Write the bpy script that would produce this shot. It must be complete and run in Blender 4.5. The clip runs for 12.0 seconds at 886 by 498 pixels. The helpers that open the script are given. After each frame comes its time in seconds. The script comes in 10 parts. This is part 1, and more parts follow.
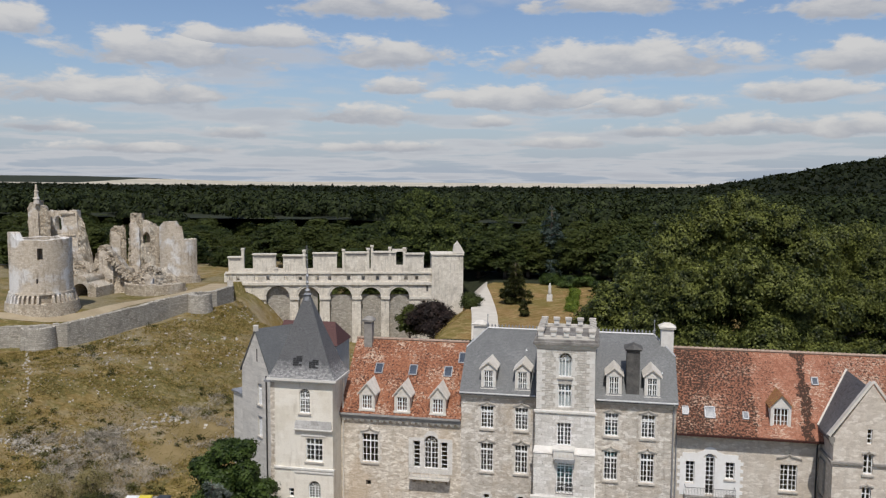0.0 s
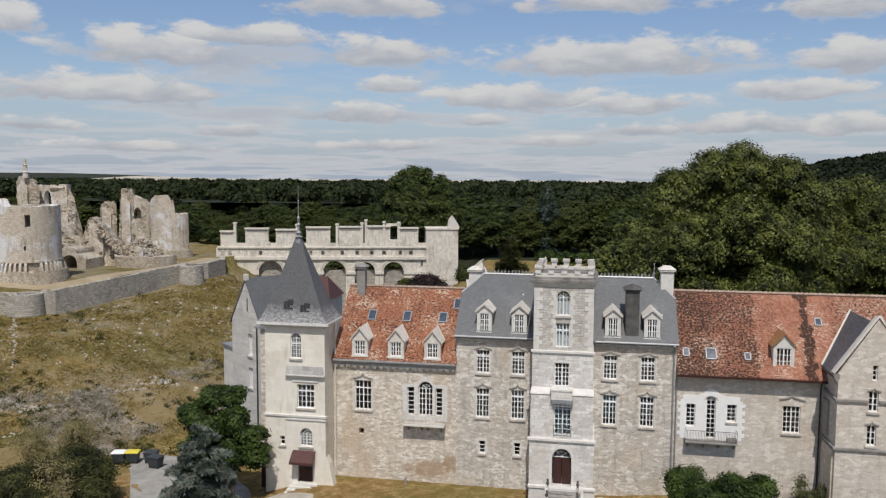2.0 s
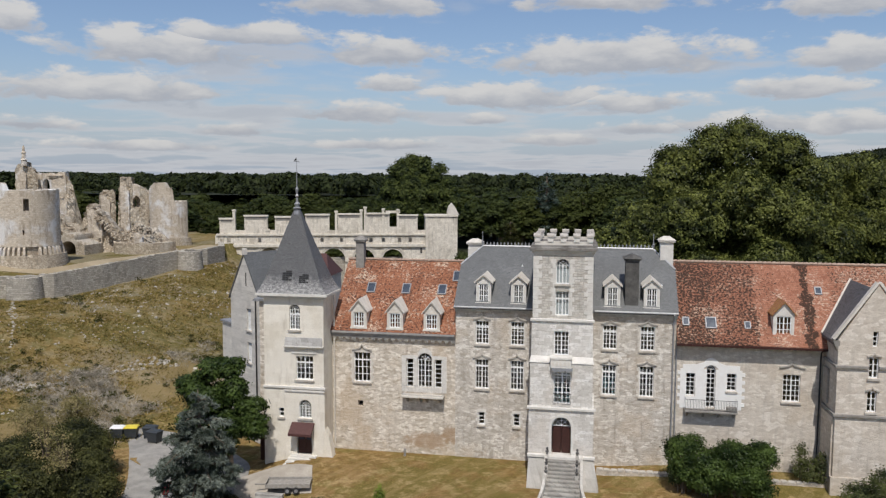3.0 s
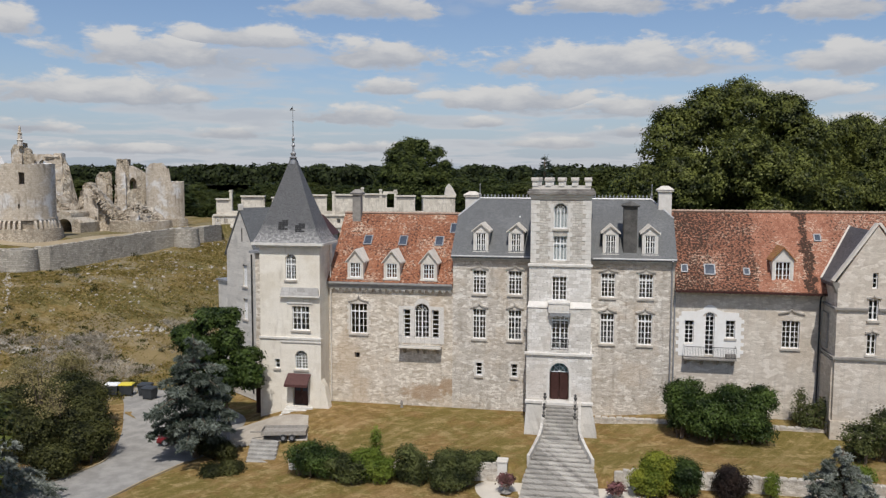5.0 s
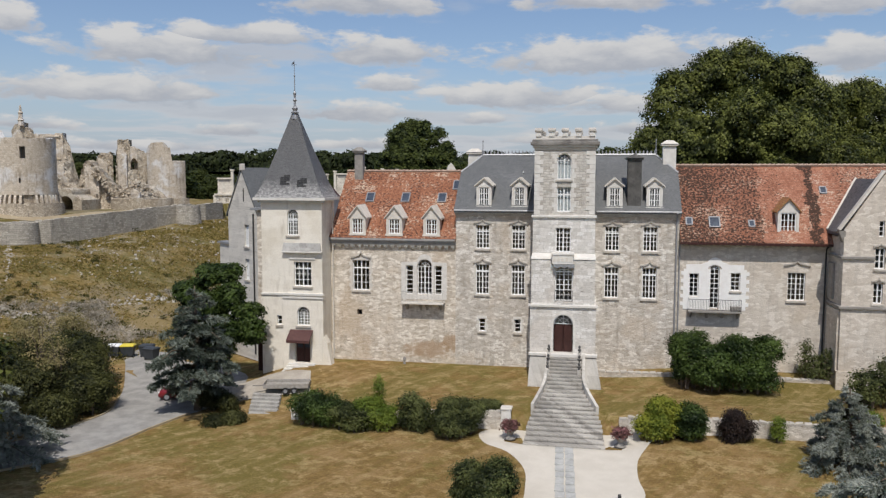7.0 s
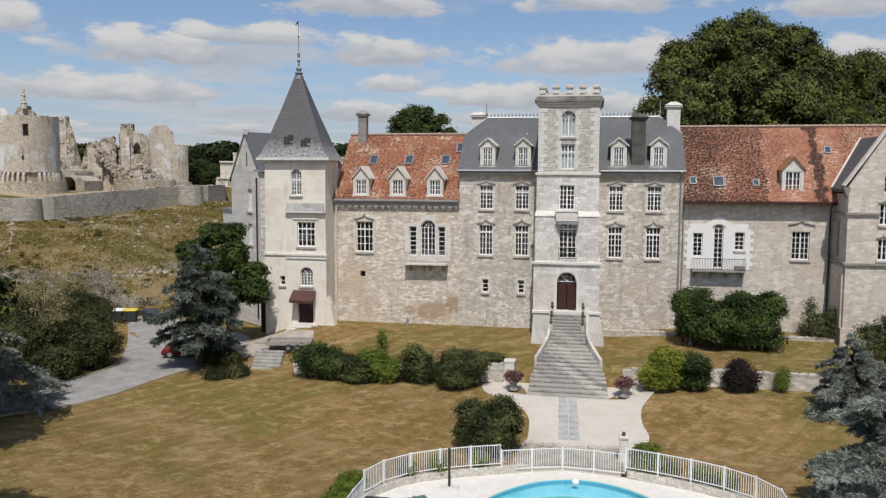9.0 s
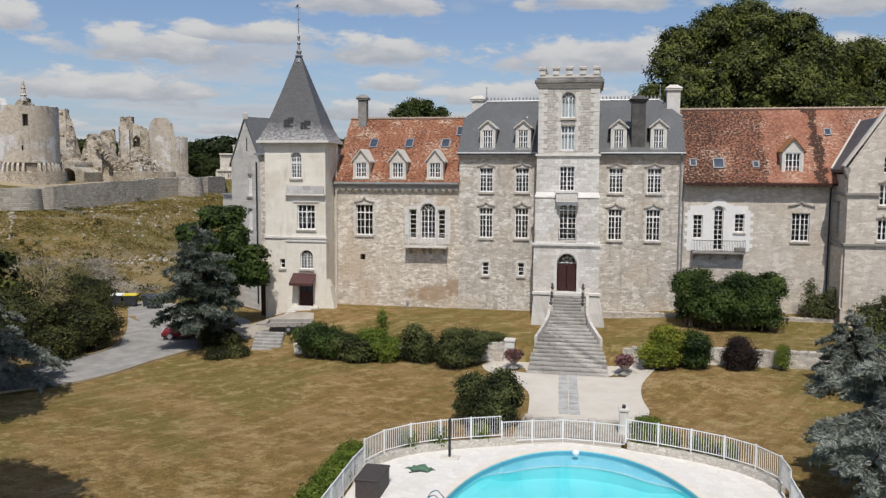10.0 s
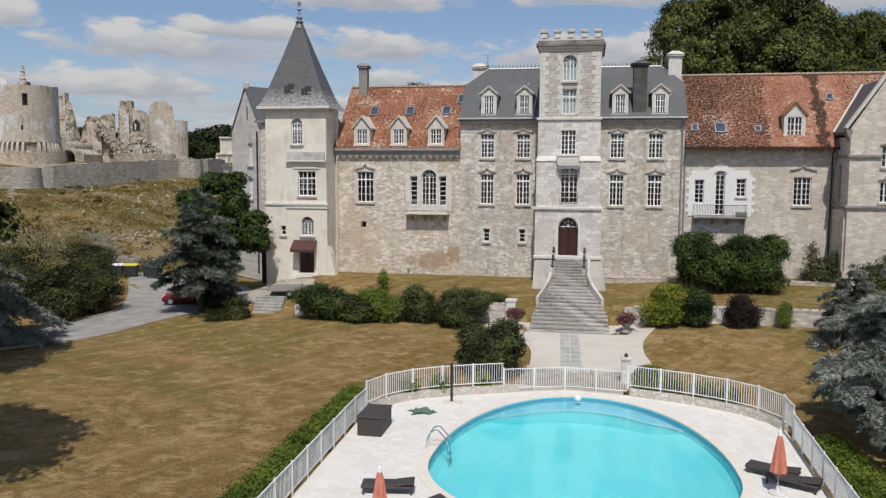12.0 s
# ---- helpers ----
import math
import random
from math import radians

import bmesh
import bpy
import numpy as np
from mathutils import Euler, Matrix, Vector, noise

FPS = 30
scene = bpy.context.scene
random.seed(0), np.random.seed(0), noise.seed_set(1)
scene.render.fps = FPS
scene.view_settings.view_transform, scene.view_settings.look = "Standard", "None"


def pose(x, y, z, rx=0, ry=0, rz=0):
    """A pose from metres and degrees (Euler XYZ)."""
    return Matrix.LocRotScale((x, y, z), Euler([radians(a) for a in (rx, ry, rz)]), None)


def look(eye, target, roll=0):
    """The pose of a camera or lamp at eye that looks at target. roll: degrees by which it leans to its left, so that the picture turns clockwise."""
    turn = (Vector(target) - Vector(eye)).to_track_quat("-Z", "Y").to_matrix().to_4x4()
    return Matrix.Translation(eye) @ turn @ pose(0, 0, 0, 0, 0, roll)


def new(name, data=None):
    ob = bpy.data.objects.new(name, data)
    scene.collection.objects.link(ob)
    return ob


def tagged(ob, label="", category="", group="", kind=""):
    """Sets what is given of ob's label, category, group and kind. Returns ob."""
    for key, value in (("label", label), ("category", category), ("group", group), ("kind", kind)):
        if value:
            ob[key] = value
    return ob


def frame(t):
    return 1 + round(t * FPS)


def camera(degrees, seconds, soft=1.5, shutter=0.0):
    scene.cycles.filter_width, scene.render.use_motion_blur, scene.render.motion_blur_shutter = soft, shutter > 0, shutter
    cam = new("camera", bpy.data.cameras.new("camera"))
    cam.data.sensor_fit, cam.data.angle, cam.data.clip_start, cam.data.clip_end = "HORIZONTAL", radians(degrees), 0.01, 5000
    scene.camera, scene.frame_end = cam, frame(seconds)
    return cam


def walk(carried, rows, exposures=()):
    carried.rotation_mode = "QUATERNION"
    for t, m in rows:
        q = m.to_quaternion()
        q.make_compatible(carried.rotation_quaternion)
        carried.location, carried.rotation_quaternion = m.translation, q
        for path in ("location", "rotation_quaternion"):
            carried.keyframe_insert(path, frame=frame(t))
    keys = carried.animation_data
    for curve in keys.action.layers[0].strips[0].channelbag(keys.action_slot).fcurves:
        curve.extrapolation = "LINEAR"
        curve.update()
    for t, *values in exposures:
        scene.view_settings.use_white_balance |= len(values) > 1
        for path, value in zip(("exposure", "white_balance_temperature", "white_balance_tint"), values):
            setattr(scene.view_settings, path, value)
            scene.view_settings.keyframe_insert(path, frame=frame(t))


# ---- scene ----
cam = camera(58.0, 12.0, 1.3)
PATH = [
    (0, (10.417, -74.471, 33.341), (10.044, -72.514, 33.165), 0.3),
    (0.5, (10.363, -74.028, 32.1), (9.995, -72.07, 31.921), 0.2),
    (1, (10.332, -73.573, 30.628), (9.967, -71.615, 30.45), 0.3),
    (1.5, (10.282, -73.195, 29.144), (9.919, -71.237, 28.965), 0.2),
    (2, (10.184, -73.075, 27.761), (9.824, -71.116, 27.581), 0.3),
    (2.5, (10.163, -73.046, 26.406), (9.804, -71.087, 26.226), 0.2),
    (3, (10.26, -73.107, 25.122), (9.901, -71.148, 24.939), 0.2),
    (5, (10.341, -73.07, 20.064), (9.987, -71.109, 19.889), 0.2),
    (5.5, (10.369, -73.036, 19.086), (10.013, -71.076, 18.906), 0.2),
    (6, (10.249, -73.016, 18.025), (9.896, -71.055, 17.847), 0.2),
    (6.5, (10.251, -72.949, 17.1), (9.895, -70.99, 16.92), 0.2),
    (7, (10.19, -72.966, 16.196), (9.833, -71.007, 16.012), 0.1),
    (9, (10.082, -73.239, 12.439), (9.721, -71.28, 12.258), 0.3),
    (9.5, (10.06, -73.393, 11.702), (9.7, -71.434, 11.517), 0.2),
    (10, (10.08, -73.405, 10.922), (9.72, -71.446, 10.739), 0.3),
    (10.5, (10.015, -73.47, 10.284), (9.656, -71.512, 10.097), 0.3),
    (11, (9.99, -73.559, 9.612), (9.63, -71.601, 9.422), 0.3),
    (11.5, (10.029, -73.57, 8.893), (9.669, -71.613, 8.702), 0.3),
    (12, (9.995, -73.546, 8.187), (9.636, -71.588, 7.994), 0.3),
]
walk(cam, [(t, look(eye, target, roll)) for t, eye, target, roll in PATH], [(0, -0.03), (5, -0.02), (9, 0.0), (10, -0.02), (11, -0.05), (12, -0.08)])

# ---------------------------------------------------------------- light
SUN_AZ, SUN_EL = 8.0, 58.0          # degrees to the right of straight behind the viewer, and above the horizon
to_sun = Vector((math.sin(radians(SUN_AZ)) * math.cos(radians(SUN_EL)), -math.cos(radians(SUN_AZ)) * math.cos(radians(SUN_EL)), math.sin(radians(SUN_EL))))
sun = new("sun", bpy.data.lights.new("sun", "SUN"))
sun.data.energy, sun.data.angle, sun.data.color = 3.72, radians(0.53), (1.0, 0.955, 0.905)
sun.rotation_mode = "QUATERNION"
sun.rotation_quaternion = to_sun.to_track_quat("Z", "Y")

world = bpy.data.worlds.new("world")
scene.world = world
world.use_nodes = True


class Nodes:
    """Short hand for building node trees."""

    def __init__(self, tree):
        self.t = tree
        tree.nodes.clear()

    def n(self, kind, **inputs):
        node = self.t.nodes.new(kind)
        for k, v in inputs.items():
            key = k.replace("_", " ")
            sock = node.inputs[int(k[1:])] if k[0] == "i" and k[1:].isdigit() else node.inputs[key]
            if isinstance(v, bpy.types.NodeSocket):
                self.t.links.new(v, sock)
            else:
                sock.default_value = v
        return node

    def math(self, op, a, b=0.0, c=0.0, clamp=False):
        node = self.n("ShaderNodeMath", i0=a, i1=b, i2=c)
        node.operation, node.use_clamp = op, clamp
        return node.outputs[0]

    def mix(self, f, a, b, blend="MIX"):
        node = self.n("ShaderNodeMix")
        node.data_type, node.blend_type = "RGBA", blend
        for i, v in ((0, f), (6, a), (7, b)):
            if isinstance(v, bpy.types.NodeSocket):
                self.t.links.new(v, node.inputs[i])
            else:
                node.inputs[i].default_value = v if i == 0 else (*v[:3], 1)
        return node.outputs[2]

    def noise(self, vec, scale, detail=4.0, rough=0.55, distort=0.0):
        return self.n("ShaderNodeTexNoise", Vector=vec, Scale=scale, Detail=detail, Roughness=rough, Distortion=distort).outputs["Fac"]

    def ramp(self, f, lo, hi, a=0.0, b=1.0, smooth=True):
        node = self.n("ShaderNodeMapRange", Value=f, From_Min=lo, From_Max=hi, To_Min=a, To_Max=b)
        node.interpolation_type = "SMOOTHSTEP" if smooth else "LINEAR"
        return node.outputs["Result"]


def make_sky():
    w = Nodes(world.node_tree)
    sky = w.n("ShaderNodeTexSky")
    sky.sky_type, sky.sun_disc = "NISHITA", False
    sky.sun_elevation, sky.sun_rotation = radians(SUN_EL), radians(180 - SUN_AZ)
    sky.altitude, sky.air_density, sky.dust_density, sky.ozone_density = 100.0, 1.0, 1.2, 1.5
    d = w.n("ShaderNodeTexCoord").outputs["Generated"]
    xyz = w.n("ShaderNodeSeparateXYZ", Vector=d)
    x, y, z = xyz.outputs[0], xyz.outputs[1], xyz.outputs[2]
    zc = w.math("MAXIMUM", w.math("ADD", z, 0.035), 0.005)
    # a layer of flat-based clouds, seen in perspective
    az = w.math("ARCTAN2", x, y)
    el = w.math("ARCSINE", z)
    flat = w.n("ShaderNodeCombineXYZ", X=w.math("DIVIDE", x, w.math("ADD", zc, 0.03)), Y=w.math("DIVIDE", y, w.math("ADD", zc, 0.03)), Z=0.0).outputs[0]
    wide = w.n("ShaderNodeCombineXYZ", X=w.math("MULTIPLY", az, 1.0), Y=w.math("MULTIPLY", el, 2.6), Z=0.3).outputs[0]
    edge = w.noise(wide, 17.0, 7.0, 0.58, 0.2)
    fine = w.noise(wide, 70.0, 4.0, 0.6)
    # (azimuth, elevation, half width, half height) in degrees of the large clouds
    total, shade = None, None
    for a, e, ww, hh in CLOUDS:
        u = w.math("DIVIDE", w.math("SUBTRACT", az, radians(a)), radians(ww))
        v = w.math("DIVIDE", w.math("SUBTRACT", el, radians(e)), radians(hh))
        vv = w.math("MULTIPLY", v, w.ramp(v, -0.4, 0.2, 1.7, 1.0))
        q = w.math("SQRT", w.math("ADD", w.math("MULTIPLY", u, u), w.math("MULTIPLY", vv, vv)))
        f = w.math("SUBTRACT", 1.0, q)
        top = w.math("ADD", w.math("MULTIPLY", v, 0.5), 0.5)
        if total is None:
            total, shade = f, top
        else:
            pick = w.math("GREATER_THAN", f, total)
            shade = w.math("ADD", w.math("MULTIPLY", pick, top), w.math("MULTIPLY", w.math("SUBTRACT", 1.0, pick), shade))
            total = w.math("MAXIMUM", total, f)
    big = w.math("ADD", total, w.math("MULTIPLY", w.math("SUBTRACT", edge, 0.5), 2.4))
    big = w.math("ADD", big, w.math("MULTIPLY", w.math("SUBTRACT", fine, 0.5), 0.5))
    cover = w.ramp(big, -0.1, 0.42)
    # smaller banks towards the horizon and overhead
    n1 = w.noise(flat, 0.55, 6.0, 0.56, 0.2)
    low = w.ramp(el, radians(1.5), radians(6.5), 0.42, 0.51)
    bank = w.ramp(w.math("SUBTRACT", n1, low), 0.0, 0.11)
    bank = w.math("MULTIPLY", bank, w.ramp(el, radians(11.0), radians(15.0), 1.0, 0.0))
    over = w.math("MULTIPLY", w.ramp(n1, 0.5, 0.62), w.ramp(el, radians(24.0), radians(34.0)))
    cover2 = w.math("MAXIMUM", cover, w.math("MAXIMUM", w.math("MULTIPLY", bank, 0.82), over))
    lit = w.ramp(w.math("ADD", shade, w.math("MULTIPLY", w.math("SUBTRACT", edge, 0.5), 1.3)), 0.2, 0.95)
    white = w.mix(lit, (0.42, 0.44, 0.49), (0.69, 0.68, 0.67))
    bankwhite = w.mix(w.ramp(n1, 0.5, 0.66), (0.60, 0.61, 0.64), (0.50, 0.515, 0.56))
    cloud = w.mix(cover, bankwhite, white)
    # veil of haze near the horizon
    blue = w.mix(1.0, sky.outputs[0], (SKY_GAIN * 0.97, SKY_GAIN, SKY_GAIN * 1.10), "MULTIPLY")
    haze = w.ramp(el, radians(-1.0), radians(9.0), 0.75, 0.0)
    clear = w.mix(haze, blue, (0.42, 0.49, 0.61))
    colour = w.mix(w.math("MULTIPLY", cover2, 0.93), clear, cloud)
    bg = w.n("ShaderNodeBackground", Color=colour, Strength=0.94)
    out = w.n("ShaderNodeOutputWorld")
    w.t.links.new(bg.outputs[0], out.inputs[0])


SKY_GAIN = 0.105
CLOUDS = [(-16.2, 11.7, 6.0, 1.38), (0.7, 11.8, 6.6, 1.22), (-38.7, 9.4, 2.5, 1.3), (15.1, 10.7, 4.0, 1.46), (-29.1, 8.1, 7.7, 1.54), (-23.9, 9.3, 5.9, 1.05), (-14.6, 8.4, 5.3, 1.54), (-14.0, 6.3, 2.4, 0.81), (1.5, 7.9, 10.3, 1.86), (16.4, 7.4, 4.3, 1.7), (-32.5, 5.4, 9.4, 1.46), (-5.6, 5.4, 7.3, 1.3), (-16.6, 4.3, 5.4, 0.97), (12.9, 5.6, 4.1, 1.05), (2.8, 4.9, 5.1, 0.97), (10.1, 3.4, 6.1, 0.97), (16.1, 3.3, 3.3, 0.97), (-7.5, 3.9, 2.0, 0.65), (-24.8, 3.0, 3.1, 0.65), (3.6, 3.2, 3.5, 0.65), (-14.2, 2.1, 5.7, 0.57), (-31.0, 1.9, 5.7, 0.57), (-2.2, 2.5, 4.4, 0.57), (-37.7, 3.1, 3.2, 0.65)]
make_sky()

# ---------------------------------------------------------------- materials
def begin(name):
    m = bpy.data.materials.new(name)
    m.use_nodes = True
    return m, Nodes(m.node_tree)


def finish(m, w, colour, rough, height=None, bump=0.3, dist=0.02, metal=0.0, spec=0.35, normal=None):
    p = w.n("ShaderNodeBsdfPrincipled")
    for key, v in (("Base Color", colour), ("Roughness", rough), ("Metallic", metal), ("Specular IOR Level", spec)):
        if isinstance(v, bpy.types.NodeSocket):
            w.t.links.new(v, p.inputs[key])
        else:
            p.inputs[key].default_value = (*v, 1) if key == "Base Color" else v
    if height is not None:
        b = w.n("ShaderNodeBump", Strength=bump, Distance=dist, Height=height)
        w.t.links.new(b.outputs[0], p.inputs["Normal"])
    out = w.n("ShaderNodeOutputMaterial")
    w.t.links.new(p.outputs[0], out.inputs[0])
    return m


def spot(w):
    return w.n("ShaderNodeNewGeometry").outputs["Position"]


def plain(name, a, b, scale=3.0, rough=0.8, bump=0.25, metal=0.0, spec=0.3, dist=0.01, fine=8.0):
    """Two tones mixed by large stains and fine grain."""
    m, w = begin(name)
    p = spot(w)
    n1, n2 = w.noise(p, scale, 5.0), w.noise(p, scale * fine, 4.0)
    f = w.math("ADD", w.math("MULTIPLY", w.ramp(n1, 0.3, 0.7), 0.65), w.math("MULTIPLY", w.ramp(n2, 0.3, 0.7), 0.35))
    r = w.math("ADD", rough - 0.08, w.math("MULTIPLY", n1, 0.16))
    return finish(m, w, w.mix(f, a, b), r, n2, bump, dist, metal, spec)


def masonry(name, tones, joint, bw, bh, gap=0.012, wobble=0.05, stain=(0.25, 0.22, 0.18), stain_amount=0.35, bump=0.5, patch=None, patch_amount=0.0, rubble=False, chips=0.55, speck=False, run=1.0, streaks=1.6, marks=(), slits=0.75, coursed=False):
    """Coursed stone on upright walls of any direction."""
    m, w = begin(name)
    p = spot(w)
    s = w.n("ShaderNodeSeparateXYZ", Vector=p)
    u = w.math("MULTIPLY_ADD", s.outputs[1], run, s.outputs[0])
    wob = w.n("ShaderNodeTexNoise", Vector=p, Scale=2.2, Detail=2.0).outputs["Color"]
    ws = w.n("ShaderNodeSeparateXYZ", Vector=wob)
    uv = w.n("ShaderNodeCombineXYZ", X=w.math("ADD", u, w.math("MULTIPLY", w.math("SUBTRACT", ws.outputs[0], 0.5), wobble * 3)),
             Y=w.math("ADD", s.outputs[2], w.math("MULTIPLY", w.math("SUBTRACT", ws.outputs[1], 0.5), wobble * 2)), Z=0.0).outputs[0]
    br = w.n("ShaderNodeTexBrick", Vector=uv, Scale=1.0, Mortar_Size=gap, Mortar_Smooth=0.6, Bias=0.0,
             Brick_Width=bw, Row_Height=bh, Color1=(0, 0, 0, 1), Color2=(1, 1, 1, 1), Mortar=(0.5, 0.5, 0.5, 1))
    br.offset, br.squash, br.squash_frequency = 0.5, 0.7, 3
    cell, gapf = br.outputs["Color"], br.outputs["Fac"]
    if rubble:
        vv = w.n("ShaderNodeVectorMath", i0=uv, i1=(1.0 / bw, 1.0 / bh, 1.0))
        vv.operation = "MULTIPLY"
        v1 = w.n("ShaderNodeTexVoronoi", Vector=vv.outputs[0], Scale=1.0, Randomness=0.85)
        v2 = w.n("ShaderNodeTexVoronoi", Vector=vv.outputs[0], Scale=1.0, Randomness=0.85)
        v2.feature = "DISTANCE_TO_EDGE"
        cell = w.n("ShaderNodeSeparateXYZ", Vector=v1.outputs["Color"]).outputs[0]
        gapf = w.ramp(v2.outputs["Distance"], 0.02, 0.12, 1.0, 0.0)
    tone = w.math("ADD", w.math("MULTIPLY", cell, 0.8), w.math("MULTIPLY", w.noise(p, 5.0, 3.0), 0.3))
    if speck:
        # uneven stones half hidden under lime, with pale blocks in loose groups and dark open joints
        vs = w.n("ShaderNodeVectorMath", i0=uv, i1=(1.0 / bw, 1.0 / bh, 1.0))
        vs.operation = "MULTIPLY"
        f1 = w.n("ShaderNodeTexVoronoi", Vector=vs.outputs[0], Scale=1.0, Randomness=0.9)
        f2 = w.n("ShaderNodeTexVoronoi", Vector=vs.outputs[0], Scale=1.0, Randomness=0.9)
        f2.feature = "DISTANCE_TO_EDGE"
        hue = w.n("ShaderNodeSeparateXYZ", Vector=f1.outputs["Color"])
        one, two = hue.outputs[0], hue.outputs[1]
        if coursed:
            one, two = cell, w.n("ShaderNodeSeparateXYZ", Vector=w.n("ShaderNodeTexWhiteNoise", Vector=cell).outputs["Color"]).outputs[1]
        else:
            gapf = w.math("MULTIPLY", w.ramp(f2.outputs["Distance"], 0.015, 0.13, 1.0, 0.0), w.ramp(w.noise(p, 0.9, 4.0, 0.6), 0.38, 0.66, 0.0, 0.8))
        lime = w.noise(p, 0.42, 5.0, 0.62)
        c = w.mix(w.ramp(w.math("ADD", w.math("MULTIPLY", one, 0.45), w.math("MULTIPLY", w.noise(p, 1.3, 5.0, 0.68), 0.6)), 0.25, 0.8), tones[0], tones[2])
        pale = w.math("ADD", two, w.math("MULTIPLY", w.math("SUBTRACT", lime, 0.5), 1.9))
        c = w.mix(w.math("MULTIPLY", w.ramp(pale, 0.66, 0.84), w.ramp(w.noise(p, 6.0, 4.0, 0.7), 0.3, 0.6, 0.35, 0.95)), c, tones[1])
        smear = w.n("ShaderNodeCombineXYZ", X=w.math("MULTIPLY", u, 1.9), Y=w.math("MULTIPLY", s.outputs[2], 5.5), Z=0.0).outputs[0]
        c = w.mix(w.math("MULTIPLY", w.ramp(w.noise(smear, 1.3, 6.0, 0.72), 0.56, 0.72), 0.5), c, tones[1])
        c = w.mix(w.math("MULTIPLY", gapf, 0.34), c, joint)
        slit = w.n("ShaderNodeCombineXYZ", X=w.math("MULTIPLY", u, 2.4), Y=w.math("MULTIPLY", s.outputs[2], 11.0), Z=0.0).outputs[0]
        open_joint = w.math("MULTIPLY", w.ramp(w.noise(slit, 1.0, 3.0, 0.6), 0.60, 0.67), w.ramp(lime, 0.40, 0.58, 1.0, 0.25))
        c = w.mix(w.math("MULTIPLY", open_joint, slits), c, (0.13, 0.105, 0.08))
    else:
        c = w.mix(w.ramp(tone, 0.08, 1.0, smooth=False), tones[0], tones[1])
        c = w.mix(w.math("MULTIPLY", w.ramp(w.noise(p, 0.4, 5.0, 0.62), 0.45, 0.62), 0.7), c, tones[2])
        c = w.mix(w.math("MULTIPLY", gapf, 0.6), c, joint)
    if patch:
        c = w.mix(w.math("MULTIPLY", w.ramp(w.noise(p, 0.22, 5.0, 0.6), 0.5, 0.62), patch_amount), c, patch)
    streak = w.n("ShaderNodeCombineXYZ", X=w.math("MULTIPLY", u, streaks), Y=w.math("MULTIPLY", s.outputs[2], 0.22), Z=0.0).outputs[0]
    c = w.mix(w.math("MULTIPLY", w.ramp(w.noise(streak, 1.3, 5.0, 0.62), 0.5, 0.75), stain_amount), c, stain)
    chip = w.n("ShaderNodeCombineXYZ", X=w.math("MULTIPLY", u, 4.0), Y=w.math("MULTIPLY", s.outputs[2], 9.0), Z=0.0).outputs[0]
    c = w.mix(w.math("MULTIPLY", w.ramp(w.noise(chip, 1.0, 4.0, 0.7), 0.52, 0.72), chips), c, stain)
    for mx, mz, rx, rz in marks:
        a, b = w.math("DIVIDE", w.math("SUBTRACT", s.outputs[0], mx), rx), w.math("DIVIDE", w.math("SUBTRACT", s.outputs[2], mz), rz)
        q = w.math("ADD", w.math("ADD", w.math("MULTIPLY", a, a), w.math("MULTIPLY", b, b)), w.math("MULTIPLY", w.math("SUBTRACT", w.noise(p, 1.6, 5.0, 0.7), 0.5), 3.0))
        c = w.mix(w.math("MULTIPLY", w.ramp(q, 0.2, 1.1, 1.0, 0.0), 0.75), c, (0.37, 0.25, 0.15))
    grain = w.noise(p, 22.0, 5.0, 0.7)
    c = w.mix(w.math("MULTIPLY", w.ramp(grain, 0.4, 0.75), 0.25), c, (0.12, 0.1, 0.08))
    h = w.math("ADD", w.math("MULTIPLY", w.math("SUBTRACT", 1.0, gapf), 0.4), w.math("MULTIPLY", w.noise(p, 7.0, 5.0, 0.65), 0.8))
    return finish(m, w, c, 0.9, h, bump, 0.05, spec=0.2)


